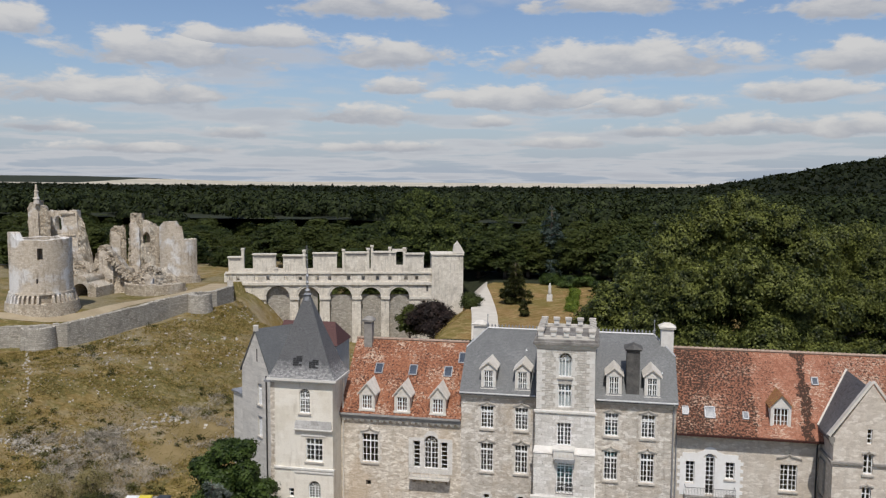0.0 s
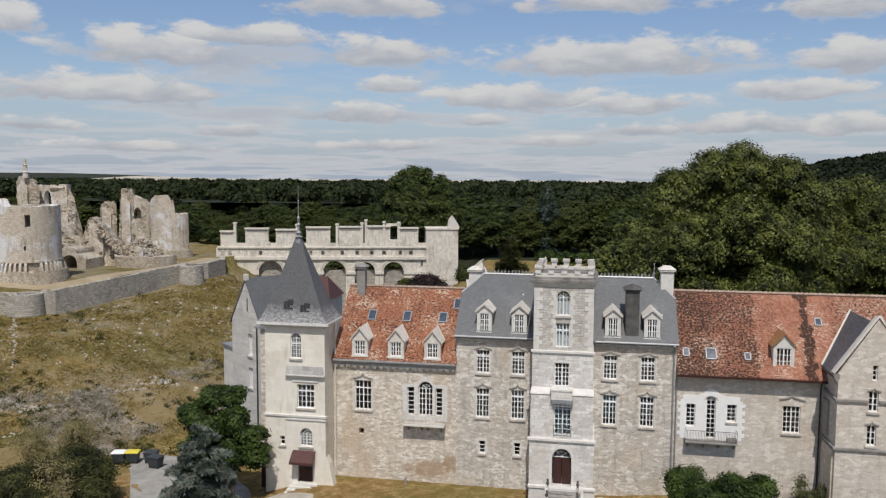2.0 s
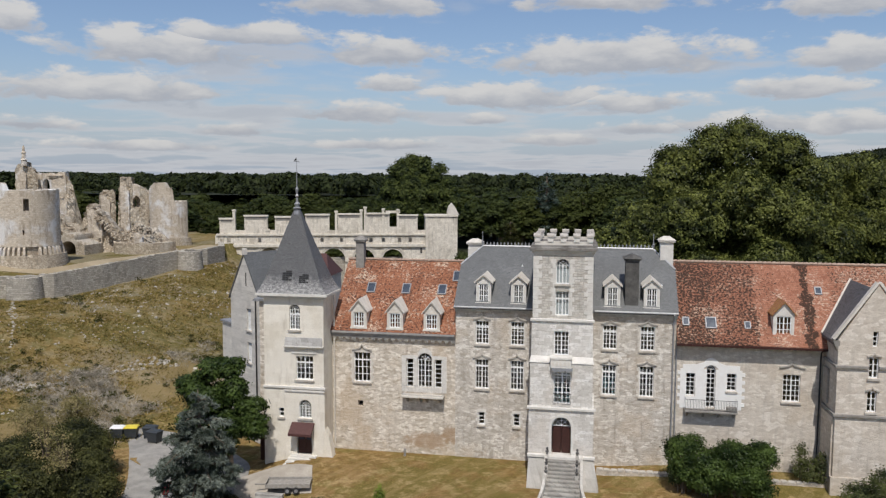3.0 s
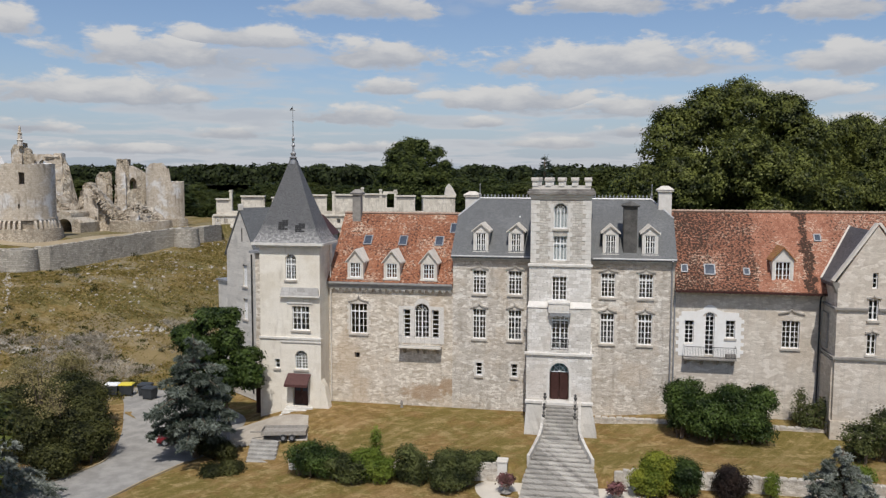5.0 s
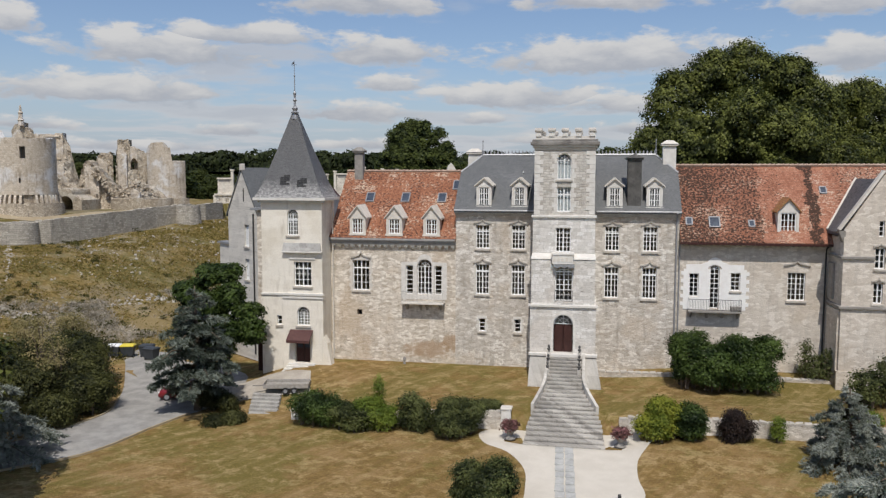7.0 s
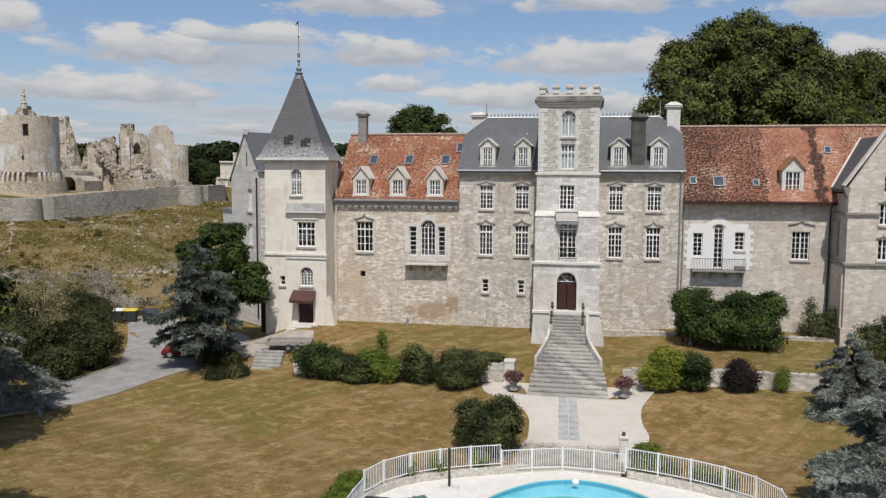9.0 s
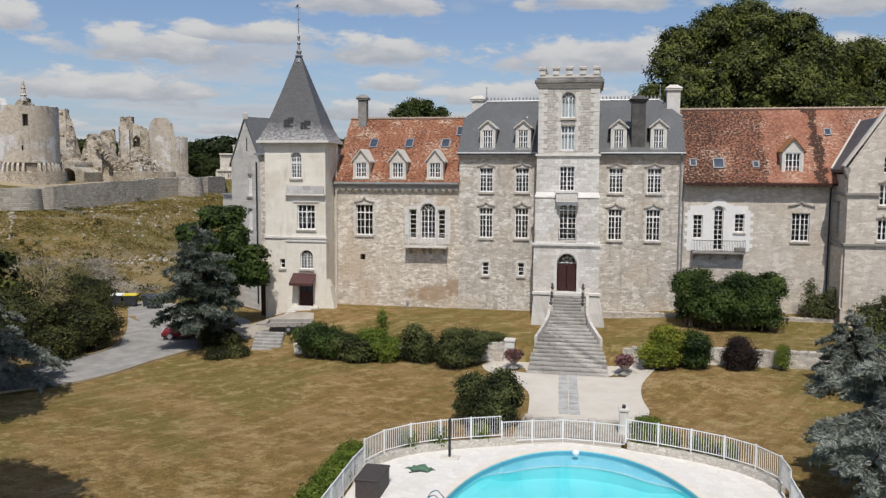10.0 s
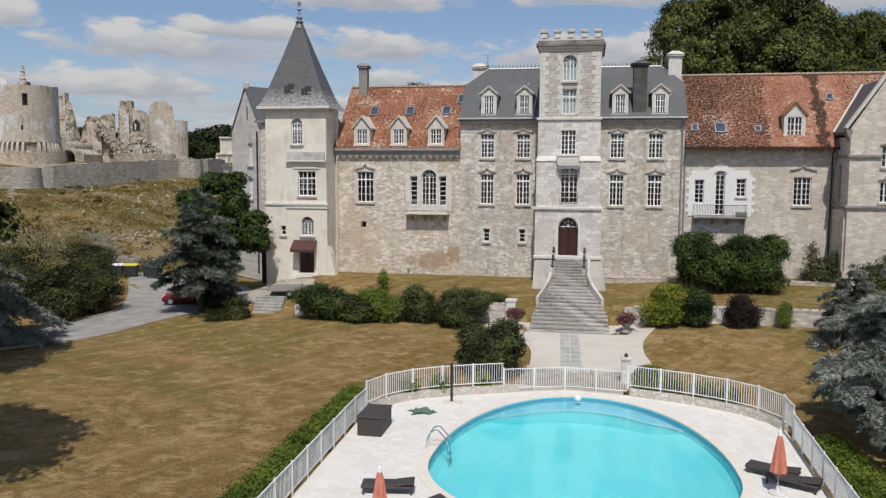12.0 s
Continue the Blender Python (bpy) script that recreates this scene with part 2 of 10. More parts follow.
def roofing(name, tones, bw, bh, moss, moss_amount, zones=(), rough=0.85, bump=0.6, light=None, light_amount=0.0, spec=0.25, foot=None, fine=1.0):
    """Rows of tiles or slates on a slope; zones: (x from, x to, strength) of old mossy or renewed stretches."""
    m, w = begin(name)
    p = spot(w)
    s = w.n("ShaderNodeSeparateXYZ", Vector=p)
    nrm = w.n("ShaderNodeSeparateXYZ", Vector=w.n("ShaderNodeNewGeometry").outputs["Normal"])
    side = w.math("GREATER_THAN", w.math("ABSOLUTE", nrm.outputs[0]), w.math("ABSOLUTE", nrm.outputs[1]))
    u = w.math("ADD", w.math("MULTIPLY", s.outputs[1], side), w.math("MULTIPLY", s.outputs[0], w.math("SUBTRACT", 1.0, side)))
    wob = w.math("MULTIPLY", w.math("SUBTRACT", w.noise(p, 1.6, 3.0), 0.5), 0.12)
    uv = w.n("ShaderNodeCombineXYZ", X=u, Y=w.math("ADD", w.math("MULTIPLY", s.outputs[2], 1.3), wob), Z=0.0).outputs[0]
    br = w.n("ShaderNodeTexBrick", Vector=uv, Scale=1.0, Mortar_Size=0.008, Mortar_Smooth=0.3, Bias=0.0, Brick_Width=bw, Row_Height=bh,
             Color1=(0, 0, 0, 1), Color2=(1, 1, 1, 1), Mortar=(0.3, 0.3, 0.3, 1))
    tile = br.outputs["Color"]
    c = w.mix(w.ramp(w.math("ADD", w.math("MULTIPLY", tile, 0.6), w.math("MULTIPLY", w.noise(p, 1.1, 4.0), 0.55)), 0.2, 0.95, smooth=False), tones[0], tones[1])
    amount = moss_amount
    for x0, x1, k in zones:
        soft = w.math("ADD", s.outputs[0], w.math("MULTIPLY", w.math("SUBTRACT", w.noise(p, 1.1, 5.0, 0.65), 0.5), 2.2))
        inside = w.math("MULTIPLY", w.ramp(soft, x0 - 0.12, x0 + 0.12), w.ramp(soft, x1 - 0.12, x1 + 0.12, 1.0, 0.0))
        amount = w.math("ADD", amount, w.math("MULTIPLY", inside, k))
    clump = w.n("ShaderNodeCombineXYZ", X=w.math("MULTIPLY", u, 2.6 * fine), Y=w.math("MULTIPLY", s.outputs[2], 4.2 * fine), Z=0.0).outputs[0]
    mm = w.math("ADD", w.math("MULTIPLY_ADD", w.noise(clump, 1.15, 4.0, 0.7), 2.0, -0.5), w.math("MULTIPLY", w.math("SUBTRACT", tile, 0.5), 0.16))
    mm = w.math("ADD", mm, w.math("MULTIPLY", w.math("SUBTRACT", w.noise(p, 0.35, 3.0), 0.5), 0.42))
    f = w.ramp(w.math("SUBTRACT", w.math("ADD", mm, amount), 0.62), -0.02, 0.10)
    if light:
        c = w.mix(w.math("MULTIPLY", w.ramp(w.math("ADD", w.noise(clump, 0.9, 5.0, 0.78), w.math("MULTIPLY", w.math("SUBTRACT", w.noise(p, 0.45, 2.0), 0.5), 0.5)), 0.53, 0.64), light_amount), c, light)
    c = w.mix(w.math("MULTIPLY", f, 0.95), c, moss)
    if foot:
        drip = w.math("ADD", s.outputs[2], w.math("MULTIPLY", w.math("SUBTRACT", w.noise(p, 1.8, 5.0, 0.7), 0.5), 2.6))
        c = w.mix(w.math("MULTIPLY", w.ramp(drip, foot - 0.6, foot + 0.6, 1.0, 0.0), w.ramp(w.noise(clump, 0.7, 5.0, 0.7), 0.4, 0.62, 0.15, 0.8)), c, (0.46, 0.45, 0.43))
    c = w.mix(w.math("MULTIPLY", br.outputs["Fac"], 0.6), c, (0.04, 0.03, 0.03))
    h = w.math("ADD", w.math("MULTIPLY", w.math("SUBTRACT", 1.0, br.outputs["Fac"]), 0.5), w.math("ADD", w.math("MULTIPLY", f, 0.9), w.math("MULTIPLY", tile, 0.35)))
    return finish(m, w, c, rough, h, bump, 0.06, spec=spec)


def grassy(name, dry, green, bare, green_amount=0.5, straw=(0.40, 0.31, 0.165), scale=1.0, streaks=0.0, brush=None):
    """Sunburnt grass: dry and green areas, worn straw patches, fine mottling; brush: colour of dead brushwood on the ground."""
    m, w = begin(name)
    p = spot(w)
    s2 = w.n("ShaderNodeVectorMath", i0=p, i1=(0.8, 1.15, 1.0))
    s2.operation = "MULTIPLY"
    flat = s2.outputs[0]
    n0, n1, n2, n3 = w.noise(p, 0.05 * scale, 4.0), w.noise(flat, 0.2 * scale, 6.0, 0.68), w.noise(flat, 0.9, 7.0, 0.72), w.noise(p, 7.0, 5.0, 0.75)
    g = w.math("ADD", w.math("MULTIPLY", n0, 0.5), w.math("ADD", w.math("MULTIPLY", n1, 0.45), w.math("MULTIPLY", n2, 0.3)))
    c = w.mix(w.math("MULTIPLY", w.ramp(w.noise(flat, 1.6, 7.0, 0.78), 0.42, 0.58), 0.8), (dry[0] * 0.72, dry[1] * 0.72, dry[2] * 0.7), (dry[0] * 1.12, dry[1] * 1.12, dry[2] * 1.1))
    c = w.mix(w.math("MULTIPLY", w.ramp(w.noise(flat, 0.33 * scale, 7.0, 0.72), 0.47, 0.60), 0.75), c, bare)
    c = w.mix(w.math("MULTIPLY", w.ramp(g, 0.765 - 0.25 * green_amount, 0.835 - 0.25 * green_amount), 0.8), c, green)
    c = w.mix(w.math("MULTIPLY", w.ramp(w.noise(flat, 0.8, 7.0, 0.78), 0.50, 0.62), 0.6), c, straw)
    if streaks:
        # mowing lines that cross the lawn at a slant
        mp = w.n("ShaderNodeMapping", Vector=p)
        mp.vector_type = "TEXTURE"
        mp.inputs["Rotation"].default_value = (0.0, 0.0, radians(58))
        mp.inputs["Scale"].default_value = (7.0, 0.8, 1.0)
        line = w.noise(mp.outputs[0], 1.0, 5.0, 0.68)
        c = w.mix(w.math("MULTIPLY", w.ramp(line, 0.50, 0.62), streaks * 0.7), c, straw)
        c = w.mix(w.math("MULTIPLY", w.ramp(line, 0.38, 0.48, 1.0, 0.0), streaks * 0.75), c, green)
    if brush:
        b = w.math("ADD", w.noise(p, 0.06, 5.0, 0.6), w.math("MULTIPLY", w.math("SUBTRACT", n2, 0.5), 0.35))
        c = w.mix(w.math("MULTIPLY", w.ramp(b, 0.50, 0.60), 0.45), c, brush)
    c = w.mix(w.math("MULTIPLY", w.ramp(n3, 0.50, 0.66), 0.40), c, (dry[0] * 0.35, dry[1] * 0.37, dry[2] * 0.33))
    c = w.mix(w.math("MULTIPLY", w.ramp(n3, 0.28, 0.44, 1.0, 0.0), 0.35), c, straw)
    return finish(m, w, c, 0.95, w.math("ADD", n3, w.math("MULTIPLY", n2, 1.2)), 0.8, 0.12, spec=0.1)


def leafy(name, dark, lit, rough=0.55, through_light=0.25, hue=None):
    """Leaves that vary clump by clump and leaf by leaf; the dark tone also carries shade within a crown."""
    m, w = begin(name)
    p = spot(w)
    rnd = w.n("ShaderNodeNewGeometry").outputs["Random Per Island"]
    orn = w.n("ShaderNodeObjectInfo").outputs["Random"]
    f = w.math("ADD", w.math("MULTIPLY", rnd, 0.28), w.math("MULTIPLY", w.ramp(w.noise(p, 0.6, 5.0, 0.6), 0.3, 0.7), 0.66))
    # clumps run from a shade-darkened tone to a sunlit one
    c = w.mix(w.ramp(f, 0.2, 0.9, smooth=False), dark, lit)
    if hue:
        c = w.mix(w.math("MULTIPLY", orn, 0.6), c, hue)
    d = w.n("ShaderNodeBsdfPrincipled", Base_Color=c, Roughness=rough)
    d.inputs["Specular IOR Level"].default_value = 0.16
    tr = w.n("ShaderNodeBsdfTranslucent", Color=w.mix(0.4, c, (0.25, 0.3, 0.03)))
    mx = w.n("ShaderNodeMixShader", Fac=through_light)
    w.t.links.new(d.outputs[0], mx.inputs[1])
    w.t.links.new(tr.outputs[0], mx.inputs[2])
    out = w.n("ShaderNodeOutputMaterial")
    w.t.links.new(mx.outputs[0], out.inputs[0])
    return m


def glassy(name, tint, rough=0.02):
    m, w = begin(name)
    fr = w.n("ShaderNodeFresnel", IOR=1.45)
    tr = w.n("ShaderNodeBsdfTransparent", Color=(*tint, 1))
    gl = w.n("ShaderNodeBsdfGlossy", Color=(1, 1, 1, 1), Roughness=rough)
    mx = w.n("ShaderNodeMixShader", Fac=fr.outputs[0])
    w.t.links.new(tr.outputs[0], mx.inputs[1])
    w.t.links.new(gl.outputs[0], mx.inputs[2])
    out = w.n("ShaderNodeOutputMaterial")
    w.t.links.new(mx.outputs[0], out.inputs[0])
    return m


M = {
    "rubble": masonry("rubble_stone", ((0.48, 0.415, 0.33), (0.86, 0.80, 0.70), (0.70, 0.63, 0.535)), (0.46, 0.405, 0.335), 0.44, 0.19, 0.022, 0.14, stain=(0.31, 0.255, 0.195), stain_amount=0.5, bump=0.9, patch=(0.52, 0.41, 0.29), patch_amount=0.6, speck=True, chips=0.6, marks=((-4.6, -0.2, 2.7, 1.0), (-1.9, 0.5, 1.6, 1.0), (15.0, 0.6, 2.4, 1.2))),
    "rubble_grey": masonry("grey_rubble_stone", ((0.45, 0.405, 0.345), (0.81, 0.77, 0.70), (0.62, 0.575, 0.51)), (0.45, 0.40, 0.325), 0.44, 0.20, 0.022, 0.14, stain=(0.24, 0.205, 0.165), stain_amount=0.55, bump=0.9, patch=(0.52, 0.43, 0.33), patch_amount=0.5, speck=True, chips=0.6),
    "wash": masonry("worn_lime_render", ((0.53, 0.465, 0.39), (0.75, 0.69, 0.605), (0.645, 0.58, 0.495)), (0.53, 0.49, 0.41), 0.5, 0.22, 0.014, 0.14, stain=(0.30, 0.27, 0.23), stain_amount=0.45, bump=0.6, patch=(0.50, 0.415, 0.315), patch_amount=0.45, speck=True, chips=0.35, slits=0.35),
    "ashlar": masonry("pale_ashlar", ((0.56, 0.53, 0.48), (0.82, 0.795, 0.75), (0.72, 0.69, 0.64)), (0.42, 0.39, 0.355), 0.62, 0.30, 0.018, 0.06, stain=(0.33, 0.305, 0.275), stain_amount=0.3, bump=0.6, patch=(0.60, 0.53, 0.45), patch_amount=0.4, speck=True, chips=0.7, coursed=True),
    "cream": masonry("cream_ashlar", ((0.76, 0.705, 0.60), (0.84, 0.79, 0.69), (0.78, 0.73, 0.635)), (0.68, 0.63, 0.54), 1.0, 0.4, 0.008, 0.02, chips=0.3, stain=(0.47, 0.41, 0.33), stain_amount=0.5, bump=0.2, patch=(0.60, 0.53, 0.41), patch_amount=0.4),
    "ruin": masonry("weathered_ruin_stone", ((0.46, 0.385, 0.30), (0.70, 0.625, 0.515), (0.56, 0.48, 0.375)), (0.27, 0.22, 0.165), 0.62, 0.30, 0.020, 0.12, stain=(0.22, 0.17, 0.125), stain_amount=0.8, bump=0.8, patch=(0.74, 0.73, 0.71), patch_amount=0.9, chips=0.55, streaks=0.9),
    "ruin_rough": masonry("broken_ruin_rubble", ((0.30, 0.24, 0.17), (0.66, 0.58, 0.455), (0.52, 0.445, 0.34)), (0.20, 0.16, 0.12), 0.6, 0.30, 0.05, 0.3, stain=(0.15, 0.125, 0.095), stain_amount=0.6, bump=1.0, patch=(0.56, 0.52, 0.45), patch_amount=0.5, rubble=True),
    "bridge": masonry("bridge_stone", ((0.63, 0.57, 0.475), (0.82, 0.765, 0.66), (0.69, 0.635, 0.54)), (0.46, 0.41, 0.34), 0.9, 0.42, 0.014, 0.02, stain=(0.17, 0.145, 0.115), stain_amount=0.65, bump=0.6, patch=(0.34, 0.30, 0.24), patch_amount=0.5),
    "white_trim": plain("white_stone_trim", (0.56, 0.53, 0.48), (0.70, 0.675, 0.625), 2.0, 0.85),
    "stone_trim": plain("grey_stone_trim", (0.52, 0.48, 0.42), (0.68, 0.64, 0.57), 2.0, 0.88),
    "hood_stone": plain("weathered_hood_stone", (0.34, 0.31, 0.27), (0.55, 0.51, 0.45), 2.0, 0.88),
    "dark_stone": plain("dark_weathered_stone", (0.20, 0.185, 0.165), (0.33, 0.31, 0.28), 2.0, 0.9),
    "soot_stone": plain("soot_dark_stone", (0.055, 0.052, 0.05), (0.13, 0.125, 0.115), 1.6, 0.9, 0.4),
    "white_paint": plain("white_paint", (0.74, 0.74, 0.72), (0.80, 0.80, 0.79), 4.0, 0.5, 0.1),
    "tiles_left": roofing("red_clay_tiles", ((0.255, 0.097, 0.050), (0.42, 0.185, 0.102)), 0.17, 0.14, (0.070, 0.030, 0.020), 0.05, light=(0.62, 0.50, 0.38), light_amount=0.9, fine=1.45),
    "tiles_right": roofing("mossy_red_clay_tiles", ((0.255, 0.103, 0.060), (0.41, 0.190, 0.120)), 0.2, 0.2, (0.046, 0.026, 0.017), -0.15,
                           zones=((18.0, 21.2, 0.39), (21.2, 25.1, 0.31), (25.1, 26.9, 0.14), (29.0, 29.9, 0.50), (31.6, 46.0, 0.18)), light=(0.58, 0.45, 0.34), light_amount=0.8, fine=1.55),
    "slate": roofing("blue_grey_slates", ((0.092, 0.096, 0.094), (0.135, 0.138, 0.134)), 0.22, 0.16, (0.07, 0.074, 0.076), 0.0, rough=0.42, bump=0.2, light=(0.20, 0.205, 0.205), light_amount=0.5, spec=0.7, fine=1.6),
    "slate_dark": roofing("weathered_slates", ((0.085, 0.088, 0.095), (0.13, 0.132, 0.138)), 0.22, 0.15, (0.05, 0.05, 0.055), 0.04, rough=0.6, bump=0.3, light=(0.24, 0.24, 0.24), light_amount=0.35, spec=0.4),
    "lead": plain("grey_zinc", (0.22, 0.225, 0.235), (0.33, 0.335, 0.345), 2.0, 0.5, 0.1, 0.3),
    "iron": plain("dark_iron", (0.035, 0.035, 0.037), (0.06, 0.058, 0.055), 6.0, 0.55, 0.15, 0.4),
    "brick_dark": plain("dark_red_paint", (0.065, 0.028, 0.026), (0.105, 0.048, 0.042), 5.0, 0.6),
    "door_wood": plain("dark_red_brown_wood", (0.036, 0.015, 0.012), (0.065, 0.025, 0.020), 5.0, 0.5),
    "grass": grassy("dry_lawn", (0.244, 0.156, 0.058), (0.150, 0.126, 0.034), (0.288, 0.186, 0.083), 0.62, straw=(0.43, 0.316, 0.158), streaks=0.36),
    "mound": grassy("dry_meadow_slope", (0.230, 0.162, 0.060), (0.110, 0.098, 0.030), (0.250, 0.20, 0.11), 0.66, straw=(0.33, 0.265, 0.14), brush=(0.30, 0.255, 0.185)),
    # ground of the woods, with the shade of the crowns put into its colour
    "shaded_forest_floor": plain("shade_dark_woodland_floor", (0.012, 0.016, 0.007), (0.030, 0.034, 0.014), 0.2, 0.95),
    "fields": plain("harvested_fields", (0.54, 0.475, 0.38), (0.36, 0.335, 0.25), 0.004, 0.95, 0.0, fine=3.0),
    "gravel": plain("pale_gravel", (0.50, 0.455, 0.385), (0.60, 0.555, 0.48), 0.6, 0.95, 0.4, fine=30.0),
    "asphalt": plain("worn_grey_asphalt", (0.21, 0.20, 0.185), (0.36, 0.345, 0.315), 0.9, 0.9, 0.3, fine=30.0),
    "dirt": plain("dry_track_dirt", (0.28, 0.22, 0.135), (0.40, 0.33, 0.22), 0.4, 0.95, 0.4, fine=12.0),
    "step": plain("worn_step_stone", (0.23, 0.22, 0.20), (0.44, 0.42, 0.385), 1.3, 0.85, 0.3),
    "deck": masonry("white_paving", ((0.68, 0.65, 0.60), (0.76, 0.74, 0.70), (0.64, 0.62, 0.58)), (0.60, 0.57, 0.52), 0.6, 0.45, 0.01, 0.1, stain=(0.5, 0.47, 0.42), stain_amount=0.3, bump=0.2),
    "coping": plain("sandy_coping", (0.66, 0.60, 0.51), (0.74, 0.69, 0.61), 1.5, 0.8),
    "liner": plain("turquoise_liner", (0.14, 0.59, 0.64), (0.17, 0.64, 0.69), 1.0, 0.5, 0.0),
    "glass": glassy("window_glass", (0.72, 0.76, 0.78)),
    "water": glassy("pool_water", (0.84, 0.97, 0.98), 0.08),
    # near-black colour that stands for the shade inside small openings
    "opening_shade": plain("dark_opening_shade", (0.05, 0.045, 0.04), (0.07, 0.06, 0.055), 1.0, 0.9),
    "bark": plain("bark", (0.10, 0.075, 0.055), (0.17, 0.135, 0.10), 3.0, 0.95, 0.8, dist=0.05),
    "slate_tower": roofing("lime_streaked_slates", ((0.098, 0.10, 0.103), (0.146, 0.146, 0.146)), 0.22, 0.15, (0.07, 0.07, 0.072), 0.0, rough=0.6, bump=0.3, light=(0.19, 0.19, 0.19), light_amount=0.22, fine=1.8, spec=0.4, foot=15.2),
    # first tone of each: leaf colour with the shade of crown gaps in it
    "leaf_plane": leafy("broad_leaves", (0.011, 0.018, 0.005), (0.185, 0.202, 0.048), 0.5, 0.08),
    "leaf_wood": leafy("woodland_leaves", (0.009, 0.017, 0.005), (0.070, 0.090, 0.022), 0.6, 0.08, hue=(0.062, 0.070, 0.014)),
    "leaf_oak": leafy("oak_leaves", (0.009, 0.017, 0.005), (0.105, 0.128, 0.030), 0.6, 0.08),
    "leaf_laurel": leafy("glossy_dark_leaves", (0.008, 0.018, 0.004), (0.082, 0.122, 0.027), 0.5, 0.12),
    "leaf_yellow": leafy("yellow_green_leaves", (0.09, 0.12, 0.015), (0.36, 0.36, 0.05)),
    "leaf_light": leafy("light_green_leaves", (0.06, 0.10, 0.012), (0.20, 0.245, 0.04)),
    "leaf_grey": leafy("grey_green_leaves", (0.012, 0.018, 0.006), (0.135, 0.150, 0.048), 0.55, 0.11),
    "leaf_red": leafy("dark_purple_leaves", (0.012, 0.009, 0.009), (0.044, 0.028, 0.023), 0.6, 0.1),
    "leaf_pink": leafy("pink_flowers", (0.10, 0.05, 0.045), (0.38, 0.17, 0.18)),
    "needle_blue": leafy("blue_grey_needles", (0.10, 0.115, 0.095), (0.43, 0.45, 0.395), 0.7, 0.2),
    "needle_cedar": leafy("grey_green_needles", (0.035, 0.055, 0.045), (0.125, 0.160, 0.135), 0.6, 0.1),
    "needle_dark": leafy("dark_needles", (0.010, 0.013, 0.004), (0.098, 0.100, 0.030), 0.6, 0.08),
    "dry_stalk": leafy("dry_grass_stalks", (0.17, 0.15, 0.06), (0.38, 0.30, 0.15)),
    "rattan": plain("dark_brown_rattan", (0.045, 0.038, 0.035), (0.075, 0.065, 0.06), 12.0, 0.6, 0.5),
    "canvas_red": plain("faded_red_canvas", (0.48, 0.14, 0.09), (0.60, 0.24, 0.17), 4.0, 0.85),
    "chrome": plain("polished_steel", (0.6, 0.6, 0.6), (0.7, 0.7, 0.7), 4.0, 0.2, 0.0, 1.0),
    "wood_grey": plain("weathered_planks", (0.24, 0.22, 0.19), (0.38, 0.355, 0.32), 4.0, 0.85, 0.4),
    "car_red": plain("red_car_paint", (0.17, 0.010, 0.014), (0.21, 0.014, 0.018), 1.0, 0.25, 0.0, 0.0, 0.6),
    "tyre": plain("black_rubber", (0.02, 0.02, 0.02), (0.035, 0.035, 0.035), 6.0, 0.8),
    "yellow": plain("yellow_plastic", (0.62, 0.50, 0.05), (0.68, 0.56, 0.08), 3.0, 0.5),
    "bin_dark": plain("dark_plastic", (0.035, 0.04, 0.045), (0.055, 0.06, 0.065), 3.0, 0.5),
    "net_green": plain("green_tarpaulin", (0.06, 0.13, 0.08), (0.10, 0.19, 0.12), 5.0, 0.6),
}

# ---------------------------------------------------------------- building blocks
def thing(name, base, label, category, group="", kind=""):
    """An Empty at the thing's base, under which its parts hang."""
    ob = new(name)
    ob.location = base
    ob.empty_display_size = 0.3
    return tagged(ob, label, category, group, kind)


def to_mesh(name, bm, material, smooth=False):
    bmesh.ops.recalc_face_normals(bm, faces=bm.faces)
    me = bpy.data.meshes.new(name)
    bm.to_mesh(me)
    bm.free()
    me.materials.append(material)
    if smooth:
        me.shade_smooth()
    return me


def hang(name, me, parent, at=None, label=""):
    """Links a mesh under parent: at=None keeps its world coordinates, else it is set at that pose in the world."""
    ob = new(name, me)
    if parent is not None:
        ob.parent = parent
        ob.matrix_parent_inverse = WORLD_INV.get(parent.name, parent.matrix_basis.inverted())
    if at is not None:
        ob.matrix_basis = at
    WORLD_INV[ob.name] = (at or Matrix.Identity(4)).inverted()
    if label:
        ob["label"] = label
    return ob


WORLD_INV = {}


# parts whose separate blocks are objects of their own
PIECES = {"wall", "upper_wall", "string_course", "cornice", "gutter", "blind", "bracket", "door_glass", "door_surround", "window_surround", "slit", "link_wall", "abutment", "back_wall", "door", "parapet", "inner_room", "annex_window", "window_jamb", "archivolt", "door_steps", "stair_core", "flowers"}


def islands(bm):
    """One bmesh for each connected body."""
    todo, out = set(bm.verts), []
    while todo:
        seed = next(v for v in bm.verts if v in todo)
        todo.discard(seed)
        stack, body = [seed], [seed]
        while stack:
            for e in stack.pop().link_edges:
                for v in e.verts:
                    if v in todo:
                        todo.discard(v)
                        stack.append(v)
                        body.append(v)
        piece = bmesh.new()
        twin = {v: piece.verts.new(v.co) for v in body}
        bm.faces.index_update()
        for f in sorted({f for v in body for f in v.link_faces}, key=lambda f: f.index):
            piece.faces.new([twin[v] for v in f.verts])
        out.append(piece)
    bm.free()
    return out


def part(name, bm, material, parent, label="", smooth=False, at=None):
    if name in PIECES:
        first = None
        for piece in islands(bm):
            ob = hang(name, to_mesh(name, piece, material, smooth), parent, at, label)
            first = first or ob
        return first
    return hang(name, to_mesh(name, bm, material, smooth), parent, at, label)


def solo(name, bm, material, label, category, group="", kind="", smooth=False):
    """A thing of one mesh."""
    return tagged(new(name, to_mesh(name, bm, material, smooth)), label, category, group, kind)


